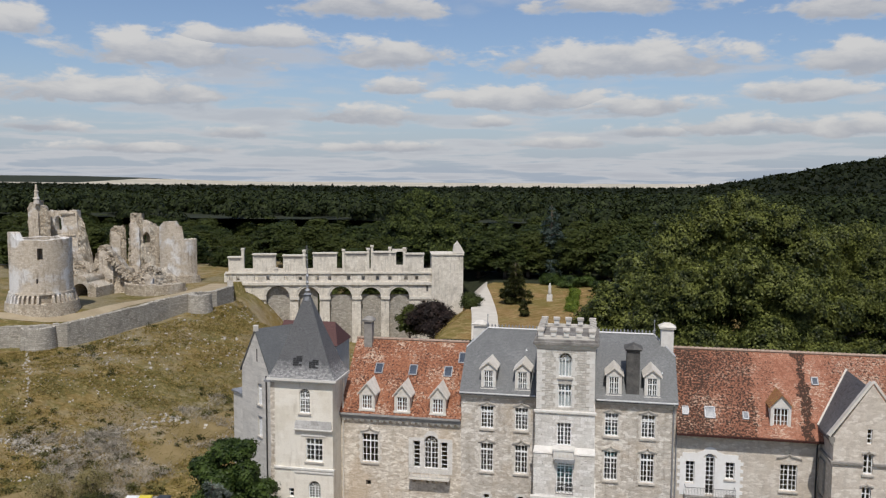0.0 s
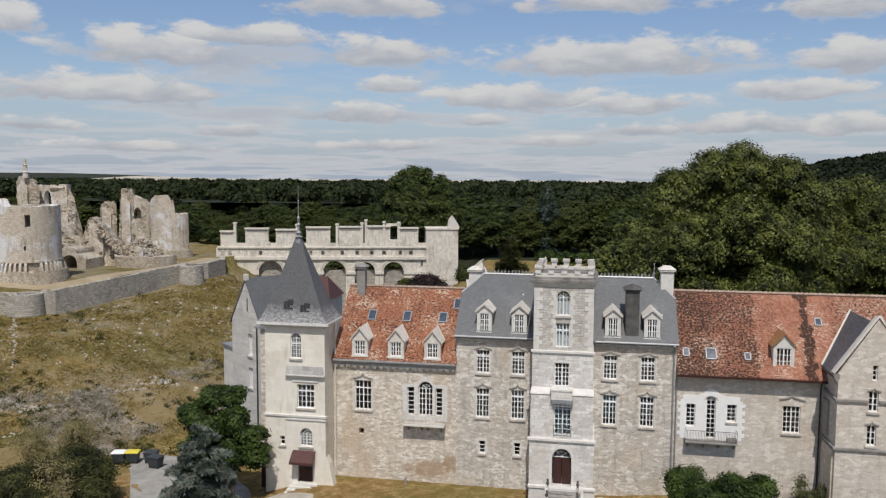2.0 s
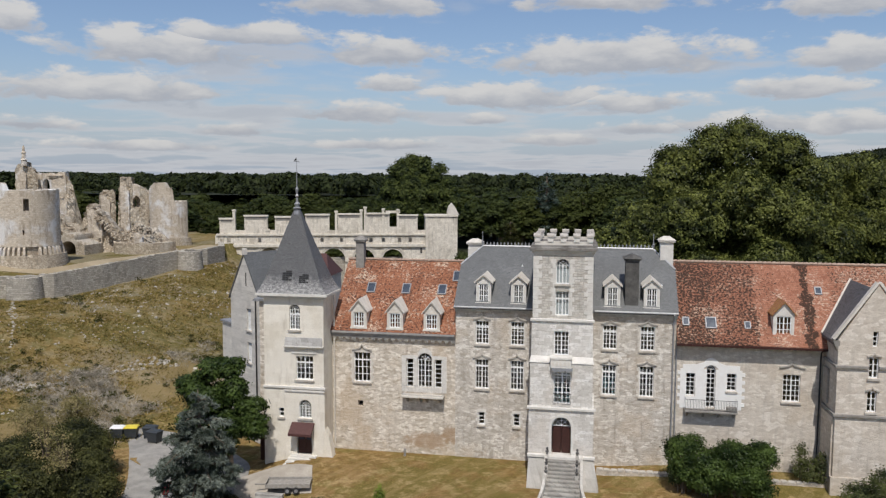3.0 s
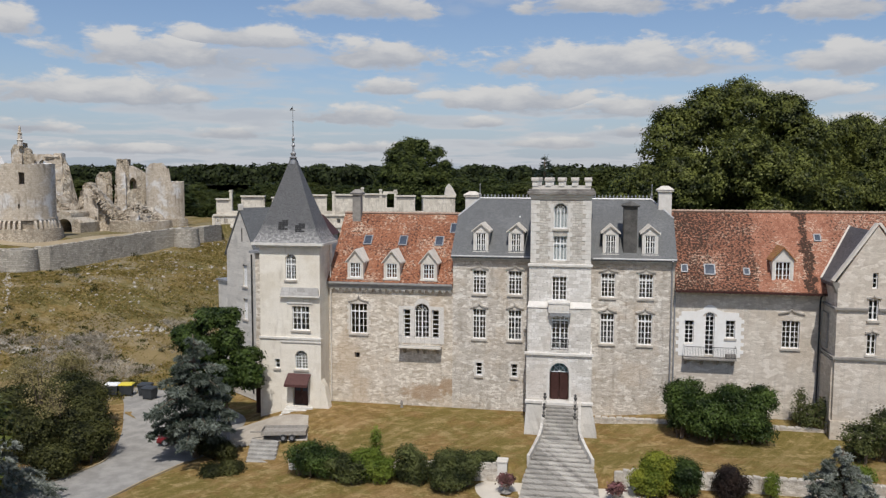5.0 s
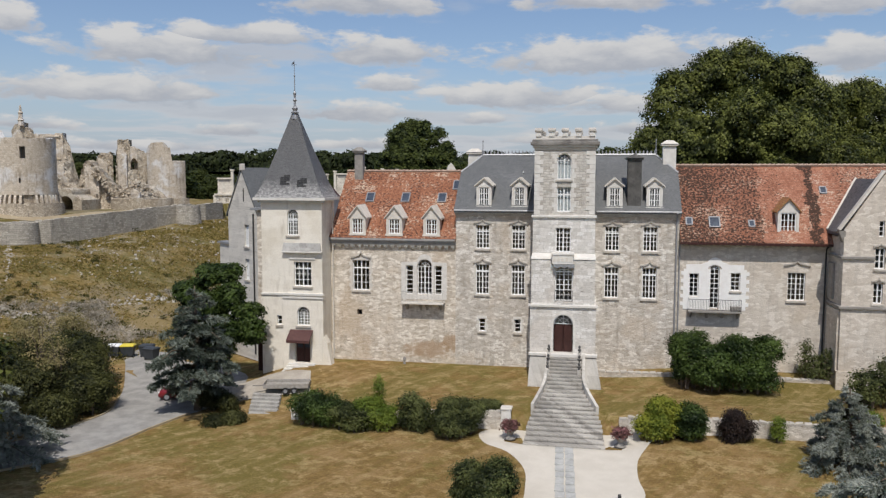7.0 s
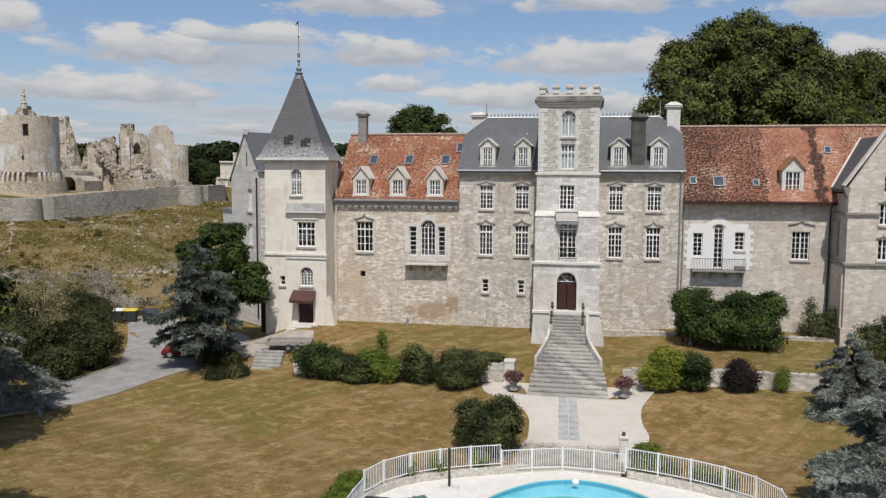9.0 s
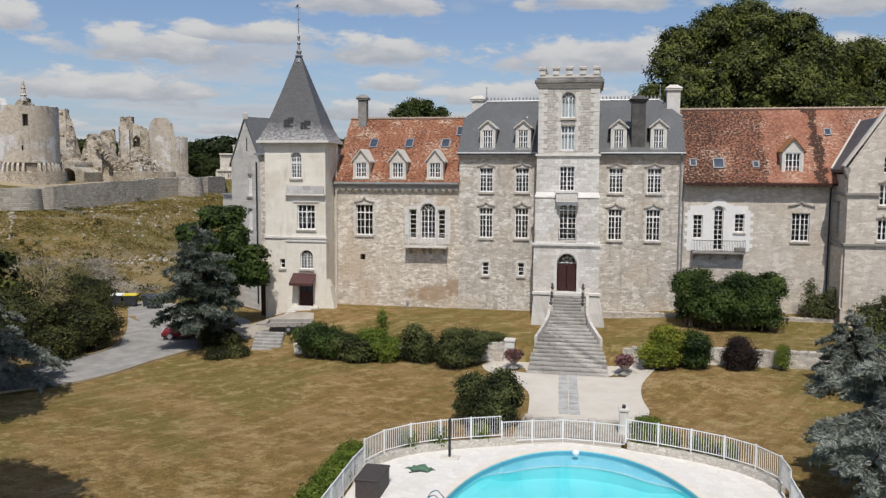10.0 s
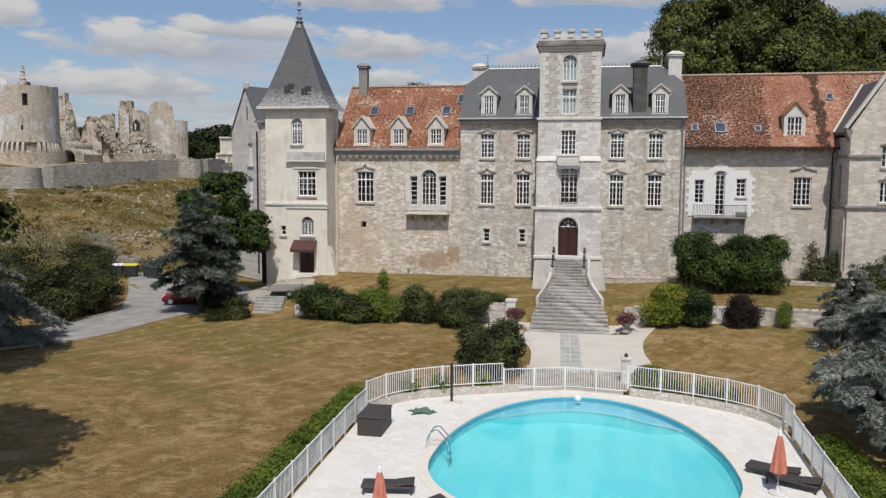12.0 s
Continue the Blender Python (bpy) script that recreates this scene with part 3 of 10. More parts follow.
def box(bm, x0, x1, y0, y1, z0, z1, m=None):
    v = [bm.verts.new(m @ Vector(c) if m else c) for c in ((x0, y0, z0), (x1, y0, z0), (x1, y1, z0), (x0, y1, z0), (x0, y0, z1), (x1, y0, z1), (x1, y1, z1), (x0, y1, z1))]
    for f in ((0, 3, 2, 1), (4, 5, 6, 7), (0, 1, 5, 4), (1, 2, 6, 5), (2, 3, 7, 6), (3, 0, 4, 7)):
        bm.faces.new([v[i] for i in f])


def bevel_box(bm, x0, x1, y0, y1, z0, z1, r, m=None):
    """A box with its upper and upright edges cut off."""
    def ring(i, z):
        pts = ((x0 + r, y0 + i), (x1 - r, y0 + i), (x1 - i, y0 + r), (x1 - i, y1 - r), (x1 - r, y1 - i), (x0 + r, y1 - i), (x0 + i, y1 - r), (x0 + i, y0 + r))
        return [bm.verts.new(m @ Vector((a, b, z)) if m else (a, b, z)) for a, b in pts]
    rings = [ring(0, z0), ring(0, z1 - r), ring(r * 0.7, z1)]
    for a, b in zip(rings, rings[1:]):
        for i in range(8):
            bm.faces.new((a[i], a[(i + 1) % 8], b[(i + 1) % 8], b[i]))
    bm.faces.new(rings[0][::-1])
    bm.faces.new(rings[-1])


def solid(bm, pts, faces):
    v = [bm.verts.new(p) for p in pts]
    for f in faces:
        bm.faces.new([v[i] for i in f])


def loft(bm, rings, cap=True):
    """Joins closed rings of equally many points."""
    rs = [[bm.verts.new(p) for p in r] for r in rings]
    n = len(rs[0])
    for a, b in zip(rs, rs[1:]):
        for i in range(n):
            bm.faces.new((a[i], a[(i + 1) % n], b[(i + 1) % n], b[i]))
    if cap:
        bm.faces.new(rs[0][::-1])
        bm.faces.new(rs[-1])


def turned(bm, x, y, profile, n=12, cap=True):
    """A turned shape: profile of (radius, height)."""
    loft(bm, [[(x + r * math.cos(2 * math.pi * i / n), y + r * math.sin(2 * math.pi * i / n), z) for i in range(n)] for r, z in profile], cap)


def pipe(bm, pts, r, n=6):
    """A tube along points; r may be a list."""
    pts = [Vector(p) for p in pts]
    rings = []
    for i, p in enumerate(pts):
        d = (pts[min(i + 1, len(pts) - 1)] - pts[max(i - 1, 0)]).normalized()
        side = d.cross(Vector((0, 0, 1)) if abs(d.z) < 0.9 else Vector((1, 0, 0))).normalized()
        up = side.cross(d)
        rr = r[i] if isinstance(r, (list, tuple)) else r
        rings.append([p + rr * (side * math.cos(2 * math.pi * k / n) + up * math.sin(2 * math.pi * k / n)) for k in range(n)])
    loft(bm, rings)


def ribbon(bm, rows, place, d0, d1):
    """A standing wall whose lower and upper edges vary: rows of (s, bottom, top); place(s, d, z) gives the world point."""
    vs = [[bm.verts.new(place(s, d, z)) for d, z in ((d0, b), (d0, t), (d1, t), (d1, b))] for s, b, t in rows]
    for a, b in zip(vs, vs[1:]):
        for i in range(4):
            bm.faces.new((a[i], a[(i + 1) % 4], b[(i + 1) % 4], b[i]))
    bm.faces.new(vs[0])
    bm.faces.new(vs[-1][::-1])


def wall(bm, x0, x1, z0, z1, y, thick, holes=(), m=None):
    """A straight wall along x with rectangular holes (x0, x1, z0, z1) that go through it, as one connected body."""
    xs = sorted({x0, x1, *(min(max(v, x0), x1) for h in holes for v in h[:2])})
    zs = sorted({z0, z1, *(min(max(v, z0), z1) for h in holes for v in h[2:])})
    nx, nz = len(xs) - 1, len(zs) - 1
    def full(i, k):
        if not (0 <= i < nx and 0 <= k < nz):
            return False
        a, b = (xs[i] + xs[i + 1]) / 2, (zs[k] + zs[k + 1]) / 2
        return not any(h[0] < a < h[1] and h[2] < b < h[3] for h in holes)
    verts = {}
    def v(i, k, d):
        key = (i, k, d)
        if key not in verts:
            c = Vector((xs[i], y + thick * d, zs[k]))
            verts[key] = bm.verts.new(m @ c if m else c)
        return verts[key]
    for i in range(nx):
        for k in range(nz):
            if not full(i, k):
                continue
            bm.faces.new((v(i, k, 0), v(i + 1, k, 0), v(i + 1, k + 1, 0), v(i, k + 1, 0)))
            bm.faces.new((v(i, k + 1, 1), v(i + 1, k + 1, 1), v(i + 1, k, 1), v(i, k, 1)))
            for a, b, p, q in ((i - 1, k, (i, k), (i, k + 1)), (i + 1, k, (i + 1, k + 1), (i + 1, k)), (i, k - 1, (i + 1, k), (i, k)), (i, k + 1, (i, k + 1), (i + 1, k + 1))):
                if not full(a, b):
                    bm.faces.new((v(*p, 0), v(*q, 0), v(*q, 1), v(*p, 1)))


def weld(bm, dist=0.002):
    """Joins touching pieces and takes out the faces between them."""
    bmesh.ops.remove_doubles(bm, verts=bm.verts, dist=dist)
    seen = {}
    for f in bm.faces:
        seen.setdefault(frozenset(f.verts), []).append(f)
    bmesh.ops.delete(bm, geom=[f for fs in seen.values() if len(fs) > 1 for f in fs], context="FACES_ONLY")


def arch_fill(bm, cx, w, spring, top, y, thick, m=None):
    """The stone above a round arch, up to the top of its rectangular hole."""
    r = w / 2
    rows = []
    for i in range(13):
        a = math.pi * i / 12
        s = -r * math.cos(a)
        rows.append((cx + s, min(top - 0.002, spring + math.sin(a) * (top - 0.02 - spring)), top))
    ribbon(bm, rows, (lambda s, d, z: m @ Vector((s, d, z))) if m else (lambda s, d, z: (s, d, z)), y, y + thick)


_windows = {}


def window_meshes(w, h, cols, rows, arch, transom):
    """Frame with mullion, transom and glazing bars, and its glass: origin at the sill's middle, front at y = 0."""
    key = (w, h, cols, rows, arch, transom)
    if key in _windows:
        return _windows[key]
    bm, gl = bmesh.new(), bmesh.new()
    t, d = 0.075, 0.07
    r = w / 2
    spring = h - r if arch else h
    wall(bm, -r, r, 0, spring, 0, d, [(-r + t, r - t, t * 1.3, spring - (t / 2 if arch else t))])
    bars_of = []

    def bar(*size):
        b = bmesh.new()
        box(b, *size)
        bars_of.append(b)

    head = [(math.cos(math.pi * i / 12), math.sin(math.pi * i / 12)) for i in range(13)]
    if arch:
        loft(bm, [[(r * c, 0, spring + r * s), ((r - t) * c, 0, spring + (r - t) * s), ((r - t) * c, d, spring + (r - t) * s), (r * c, d, spring + r * s)] for c, s in head])
        for k in range(1, 4):
            a = math.pi * k / 4
            bars_of.append(bmesh.new())
            pipe(bars_of[-1], [(0, d / 2, spring), ((r - t) * math.cos(a), d / 2, spring + (r - t) * math.sin(a))], 0.022, 4)
        bars_of.append(bmesh.new())
        pipe(bars_of[-1], [(r * 0.55 * c, d / 2, spring + r * 0.55 * s) for c, s in head], 0.022, 4)
    top = spring if arch else h - t
    if cols > 1:
        bar(-0.055, 0.055, -0.015, d, t, top)
    if transom:
        bar(-r + t, r - t, -0.01, d - 0.004, h * transom - 0.06, h * transom + 0.06)
    bars = max(cols, 1) * 2 if w > 0.75 else max(cols, 1)
    for i in range(1, bars):
        x = -r + w * i / bars
        if abs(x) > 0.02 or cols == 1:
            bar(x - 0.029, x + 0.029, 0.012, d - 0.012, t, top)
    for j in range(1, rows):
        z = t + (top - t) * j / rows
        bar(-r + t, r - t, 0.015, d - 0.015, z - 0.025, z + 0.025)
    shape = [(-r + t / 2, d * 0.6, t / 2), (r - t / 2, d * 0.6, t / 2)] + ([(c * (r - t / 2), d * 0.6, spring + s * (r - t / 2)) for c, s in head] if arch else [(r - t / 2, d * 0.6, h - t / 2), (-r + t / 2, d * 0.6, h - t / 2)])
    back = [(a, b + 0.008, c) for a, b, c in shape]
    loft(gl, [shape, back])
    _windows[key] = (to_mesh("window", bm, M["white_paint"]), to_mesh("pane", gl, M["glass"]), [to_mesh("glazing_bar", b, M["white_paint"]) for b in bars_of])
    return _windows[key]


def window(parent, x, z, w, h, y, cols=2, rows=4, arch=False, transom=0.0, sill=True, m=None, name="window"):
    """A window set back in its opening, with glass and a stone sill; m turns the wall's own axes into the world's."""
    fm, gm, gb = window_meshes(w, h, cols, rows, arch, transom)
    m = m or Matrix.Identity(4)
    at = m @ pose(x, y + 0.17, z)
    f = hang(name, fm, parent, at)
    g = hang("pane", gm, f, at)
    g.visible_shadow = False
    for me in gb:
        hang("glazing_bar", me, f, at)
    if sill:
        bm = bmesh.new()
        bevel_box(bm, -w / 2 - 0.13, w / 2 + 0.13, -0.3, 0.02, -0.17, -0.004, 0.02)
        hang("sill", to_mesh("sill", bm, M["hood_stone"]), f, at)
    return f


def hood(parent, x, z, w, y, rise=0.36, m=None):
    """An ogee hood mould over a window, with short ends that turn down."""
    bm = bmesh.new()
    pts = [(-1.0, -0.16), (-0.97, 0.0), (-0.72, 0.04), (-0.45, 0.14), (-0.2, 0.24), (-0.07, 0.42), (0.0, 0.62), (0.07, 0.42), (0.2, 0.24), (0.45, 0.14), (0.72, 0.04), (0.97, 0.0), (1.0, -0.16)]
    half = w / 2 + 0.24
    rows = [(x + a * half, z + b * rise / 0.62, z + b * rise / 0.62 + 0.13) for a, b in pts]
    pl = (lambda s, d, zz: m @ Vector((s, d, zz))) if m else (lambda s, d, zz: (s, d, zz))
    ribbon(bm, rows, pl, y - 0.14, y - 0.002)
    return part("hood_mould", bm, M["hood_stone"], parent, "weathered ogee hood mould")


def surround(parent, x, z, w, h, y, t=0.16, mat=None, name="window_surround"):
    """Dressed stone jambs and lintel, a little proud of the wall."""
    bm = bmesh.new()
    k = 0
    zz = z
    while zz < z + h - 0.02:
        e = min(zz + 0.34, z + h)
        o = 0.12 if k % 2 else 0.0
        box(bm, x - w / 2 - t - o, x - w / 2, y - 0.022, y - 0.0005, zz, e - 0.012)
        box(bm, x + w / 2, x + w / 2 + t + o, y - 0.022, y - 0.0005, zz, e - 0.012)
        zz, k = e, k + 1
    box(bm, x - w / 2 - t, x + w / 2 + t, y - 0.024, y - 0.0005, z + h, z + h + 0.26)
    return part(name, bm, M[mat or "stone_trim"], parent, "pale dressed stone surround")


# ---------------------------------------------------------------- leaves and trees

def tri_leaves(points, normals, size, spread, rng):
    """Three-cornered leaves, one a point, turned at random about their normals."""
    n = len(points)
    nr = normals + rng.normal(0, spread, (n, 3))
    nr /= np.linalg.norm(nr, axis=1, keepdims=True) + 1e-9
    u = np.cross(nr, rng.normal(0, 1, (n, 3)))
    u /= np.linalg.norm(u, axis=1, keepdims=True) + 1e-9
    v = np.cross(nr, u)
    s = (size * rng.uniform(0.6, 1.4, n))[:, None]
    return np.stack([points - u * s * 0.55 - v * s * 0.3, points + u * s * 0.5 - v * s * 0.35, points + v * s * 0.7 + u * s * 0.1], 1).reshape(-1, 3)


def blades(points, lean, height, width, rng):
    """Upright pointed blades, one a point, leaning by chance."""
    n = len(points)
    a = rng.uniform(0, 2 * math.pi, n)
    side = np.stack([np.cos(a), np.sin(a), np.zeros(n)], 1) * (width * rng.uniform(0.6, 1.4, n) * 0.5)[:, None]
    tip = np.stack([rng.normal(0, lean, n), rng.normal(0, lean, n), np.ones(n)], 1) * (height * rng.uniform(0.5, 1.4, n))[:, None]
    return np.stack([points - side, points + side, points + tip], 1).reshape(-1, 3)


def sprays(points, along, length, width, rng):
    """Long narrow needle sprays pointing along the given directions."""
    n = len(points)
    d = along / (np.linalg.norm(along, axis=1, keepdims=True) + 1e-9)
    side = np.cross(d, rng.normal(0, 0.5, (n, 3)) + np.array([0, 0, 1.0]))
    side /= np.linalg.norm(side, axis=1, keepdims=True) + 1e-9
    L = (length * rng.uniform(0.5, 1.4, n))[:, None]
    w_ = (width * rng.uniform(0.7, 1.3, n))[:, None] * 0.5
    return np.stack([points - side * w_, points + side * w_, points + d * L], 1).reshape(-1, 3)


def tris_mesh(name, verts, material):
    n = len(verts) // 3
    me = bpy.data.meshes.new(name)
    me.vertices.add(n * 3)
    me.vertices.foreach_set("co", np.asarray(verts, dtype=np.float32).ravel())
    me.loops.add(n * 3)
    me.loops.foreach_set("vertex_index", np.arange(n * 3, dtype=np.int32))
    me.polygons.add(n)
    me.polygons.foreach_set("loop_start", np.arange(0, n * 3, 3, dtype=np.int32))
    me.update(calc_edges=True)
    me.materials.append(material)
    return me


def crown_points(lobes, count, rng, clump=1.2, rough=0.22, inner=0.25):
    """Points in the outer shell of a set of ellipsoid lobes (x, y, z, rx, ry, rz), gathered into clumps with gaps between."""
    area = np.array([l[3] * l[4] + l[4] * l[5] + l[3] * l[5] for l in lobes])
    nc = max(12, int(count / 11))
    pick = rng.choice(len(lobes), nc, p=area / area.sum())
    d = rng.normal(0, 1, (nc, 3))
    d /= np.linalg.norm(d, axis=1, keepdims=True)
    d[:, 2] = np.where(d[:, 2] < -0.55, -d[:, 2], d[:, 2])
    L = np.array(lobes)[pick]
    r = 1.0 - np.abs(rng.normal(0, rough, nc)) + rng.uniform(0, 0.14, nc)
    r = np.where(rng.uniform(0, 1, nc) < 0.05, r + rng.uniform(0.02, 0.09, nc), r)
    r = np.where(rng.uniform(0, 1, nc) < inner, r * rng.uniform(0.5, 0.85, nc), r)
    c = L[:, :3] + d * L[:, 3:] * r[:, None]
    keep = np.ones(nc, bool)
    for i, l in enumerate(lobes):
        q = ((c - np.array(l[:3])) / np.array(l[3:]))
        keep &= ~((np.linalg.norm(q, axis=1) < 0.62) & (pick != i))
    c, d = c[keep], d[keep]
    per = max(4, int(count / max(1, len(c))))
    off = np.clip(rng.normal(0, 1, (len(c), per, 3)), -1.5, 1.5) * np.array([clump, clump, clump * 0.62]) * 0.5 * rng.uniform(0.35, 1.25, (len(c), 1, 1))
    pts = (c[:, None, :] + off).reshape(-1, 3)
    nr = (np.repeat(d, per, 0) * 0.8 + np.array([0, 0, 0.5]) + off.reshape(-1, 3) / clump * 0.6)
    return pts, nr


def lobes_for(rng, height, spread, start, n, squash=0.8):
    """Uneven lobes that together make a crown of that height and spread above start."""
    out = []
    h = height - start
    for i in range(n):
        f = (i + 0.5) / n
        a = i * 2.4 + rng.uniform(-0.5, 0.5)
        width = spread * math.sin(math.pi * min(0.93, 0.22 + 0.70 * f)) ** 0.75
        rr = rng.uniform(0.30, 0.44) * spread
        off = max(0.0, width - rr) * rng.uniform(0.75, 1.0)
        z = start + h * (0.20 + 0.66 * f)
        z = min(z, height - rr * squash * 0.9)
        out.append((off * math.cos(a), off * math.sin(a), z, rr, rr, rr * squash))
    out.append((0, 0, start + h * 0.5, spread * 0.52, spread * 0.52, h * 0.36))
    out.append((spread * rng.uniform(-0.15, 0.15), spread * rng.uniform(-0.15, 0.15), height - spread * 0.36, spread * 0.40, spread * 0.40, spread * 0.36))
    return out


def split_lobes(lobes, seed, k=6, size=0.48):
    """Break each mass of a crown into smaller uneven heads, so that the outline and the lit side fall into clumps."""
    rg = np.random.default_rng(seed)
    out = []
    for x, y, z, rx, ry, rz in lobes:
        for i in range(k):
            d = rg.normal(0, 1, 3)
            d[2] = abs(d[2]) * (1 if rg.uniform() < 0.8 else -1)
            d /= np.linalg.norm(d)
            q = size * rg.uniform(0.7, 1.3)
            f = (1.0 - q) * rg.uniform(0.9, 1.16)
            out.append((x + d[0] * rx * f, y + d[1] * ry * f, z + d[2] * rz * f, rx * q, ry * q, rz * q * 0.85))
        out.append((x, y, z - rz * 0.25, rx * 0.6, ry * 0.6, rz * 0.55))
    return out


def trunk_mesh(rng, height, radius, limbs, spread, start):
    bm = bmesh.new()
    lean = rng.uniform(-0.04, 0.04, 2)
    pts = [(lean[0] * z, lean[1] * z, z) for z in np.linspace(-0.4, height * 0.72, 6)]
    pipe(bm, pts, [radius * k for k in (1.35, 1.0, 0.85, 0.68, 0.5, 0.25)], 8)
    for i in range(limbs):
        a = i * 2.4 + rng.uniform(-0.4, 0.4)
        z = start + (height * 0.6 - start) * i / max(1, limbs)
        e = spread * rng.uniform(0.5, 0.8)
        rise = e * rng.uniform(0.35, 0.8)
        b = Vector((lean[0] * z, lean[1] * z, z))
        pipe(bm, [b, b + Vector((math.cos(a) * e * 0.5, math.sin(a) * e * 0.5, rise * 0.4)), b + Vector((math.cos(a) * e, math.sin(a) * e, rise))], [radius * 0.42, radius * 0.28, radius * 0.1], 6)
    return to_mesh("trunk", bm, M["bark"], True)


def broad_tree_meshes(seed, height, spread, start, leaves, size, material, lobes=None, n=9, clump=None, flutter=0.42):
    rng = np.random.default_rng(seed)
    lb = lobes or lobes_for(rng, height, spread, start, n)
    pts, nr = crown_points(lb, leaves, rng, clump or spread * 0.2)
    crown = tris_mesh("crown", tri_leaves(pts, nr, size, flutter, rng), material)
    return trunk_mesh(rng, height, 0.02 * height + 0.1, 7, spread, start), crown


def plant_tree(name, meshes, at, label, category="tree", group=""):
    ob = thing(name, (0, 0, 0), label, category, group)
    for nm, me in zip(("trunk", "crown"), meshes):
        c = new(nm, me)
        c.parent = ob
    ob.matrix_basis = at
    return ob


def shrub(name, lobes, leaves, size, material, label, seed, clump=0.5, stems=True, category="shrub", group=""):
    """A bush of uneven lobes in world coordinates (x, y, z, rx, ry, rz)."""
    rng = np.random.default_rng(seed)
    base = (lobes[0][0], lobes[0][1], min(l[2] - l[5] for l in lobes))
    ob = thing(name, base, label, category, group)
    pts, nr = crown_points(lobes, leaves, rng, clump, 0.16, 0.3)
    pts[:, 2] = np.maximum(pts[:, 2], base[2] + 0.05)
    hang("foliage", tris_mesh("foliage", tri_leaves(pts, nr, size, 0.5, rng), material), ob)
    bm = bmesh.new()
    for x, y, z, rx, ry, rz in lobes:
        for k in range(3):
            a = rng.uniform(0, 6.3)
            pipe(bm, [(x + 0.1 * math.cos(a), y + 0.1 * math.sin(a), base[2] - 0.1), (x + rx * 0.3 * math.cos(a), y + ry * 0.3 * math.sin(a), z), (x + rx * 0.6 * math.cos(a), y + ry * 0.6 * math.sin(a), z + rz * 0.6)], [0.06, 0.04, 0.015], 5)
    part("stems", bm, M["bark"], ob)
    return ob


def cedar(name, x, y, z0, height, reach, seed, material, label, tiers=16, start=0.12, size=0.34, droop=0.12, density=60, slim=0.3, skirt=1.0):
    """A cedar: tiers of level, drooping branches that carry sprays of needles."""
    rng = np.random.default_rng(seed)
    ob = thing(name, (x, y, z0), label, "tree")
    bm = bmesh.new()
    pipe(bm, [(x, y, z0 - 0.4), (x + 0.1, y, z0 + height * 0.4), (x, y + 0.1, z0 + height * 0.75), (x, y, z0 + height * 0.98)], [height * 0.032, height * 0.024, height * 0.013, 0.03], 8)
    pts, nrs = [], []
    for i in range(tiers):
        f = i / (tiers - 1)
        zb = z0 + height * (start + (0.93 - start) * f)
        ln0 = reach * (1 - f ** 1.5 * 0.86) * (0.8 if i == 0 else 1.0) * min(1.0, skirt + 2.2 * f * (1 - skirt))
        for k in range(6 if f < 0.75 else 4):
            a = i * 1.9 + k * 2 * math.pi / 6 + rng.uniform(-0.35, 0.35)
            ln = ln0 * rng.uniform(0.42, 1.18)
            zb2 = zb + rng.uniform(-0.25, 0.25)
            tip = Vector((math.cos(a) * ln, math.sin(a) * ln, ln * (0.18 - droop * 2.2 * rng.uniform(0.5, 1.3))))
            midp = Vector((math.cos(a) * ln * 0.55, math.sin(a) * ln * 0.55, ln * 0.10))
            base = Vector((x, y, zb2))
            pipe(bm, [base, base + midp, base + tip], [0.035 + 0.012 * ln, 0.03 + 0.006 * ln, 0.012], 4)
            m = max(8, int(density * ln / reach))
            out = np.array([math.cos(a), math.sin(a), 0.0])
            side = np.array([-math.sin(a), math.cos(a), 0.0])
            twigs = max(6, int(ln * 7))
            tu = np.sort(rng.uniform(0.15, 1.0, twigs) ** 0.75)
            ts = np.where(np.arange(twigs) % 2 == 0, 1.0, -1.0)
            tl = (0.16 + 0.36 * np.sin(np.pi * np.clip(tu, 0, 0.93)) ** 0.8) * ln * 0.62 * rng.uniform(0.55, 1.25, twigs)
            j = rng.integers(0, twigs, m)
            f2 = rng.uniform(0.0, 1.0, m)
            u = tu[j]
            root = np.outer(2 * u * (1 - u), np.array(midp)) + np.outer(u * u, np.array(tip)) + np.array(base)
            way = np.outer(ts[j], side) * 0.8 + out * 0.6
            p = root + way * (f2 * tl[j])[:, None]
            p[:, 2] += -0.28 * (f2 ** 2) * tl[j] + rng.normal(0, 0.035, m)
            pts.append(p)
            hangdown = np.where(rng.uniform(0, 1, m) < 0.45, -0.75, 0.12)
            nrs.append(way + rng.normal(0, 0.45, (m, 3)) + np.outer(hangdown, np.array([0, 0, 1.0])))
    part("trunk", bm, M["bark"], ob, smooth=True)
    P, N = np.concatenate(pts), np.concatenate(nrs)
    P2 = np.concatenate([P, P + rng.normal(0, 0.05, P.shape)])
    N2 = np.concatenate([N, N + rng.normal(0, 0.5, N.shape)])
    hang("crown", tris_mesh("crown", sprays(P2, N2, size * 1.15, size * slim, rng), material), ob)
    return ob

# ---------------------------------------------------------------- ground
M["dry_track"] = plain("dry_grassy_track", (0.165, 0.122, 0.048), (0.25, 0.187, 0.088), 0.35, 0.95, 0.5, fine=10.0)


M["forecourt"] = plain("grey_dusty_gravel", (0.30, 0.265, 0.22), (0.46, 0.415, 0.35), 0.7, 0.95, 0.5, fine=14.0)


def ease(v, a, b):
    t = max(0.0, min(1.0, (v - a) / (b - a)))
    return t * t * (3 - 2 * t)


MOUND = (-112.0, 84.0)


def mound_radius(x, y):
    d = y - MOUND[1]
    return math.hypot(x - MOUND[0], d * (0.7 if d < 0 else 1.0))


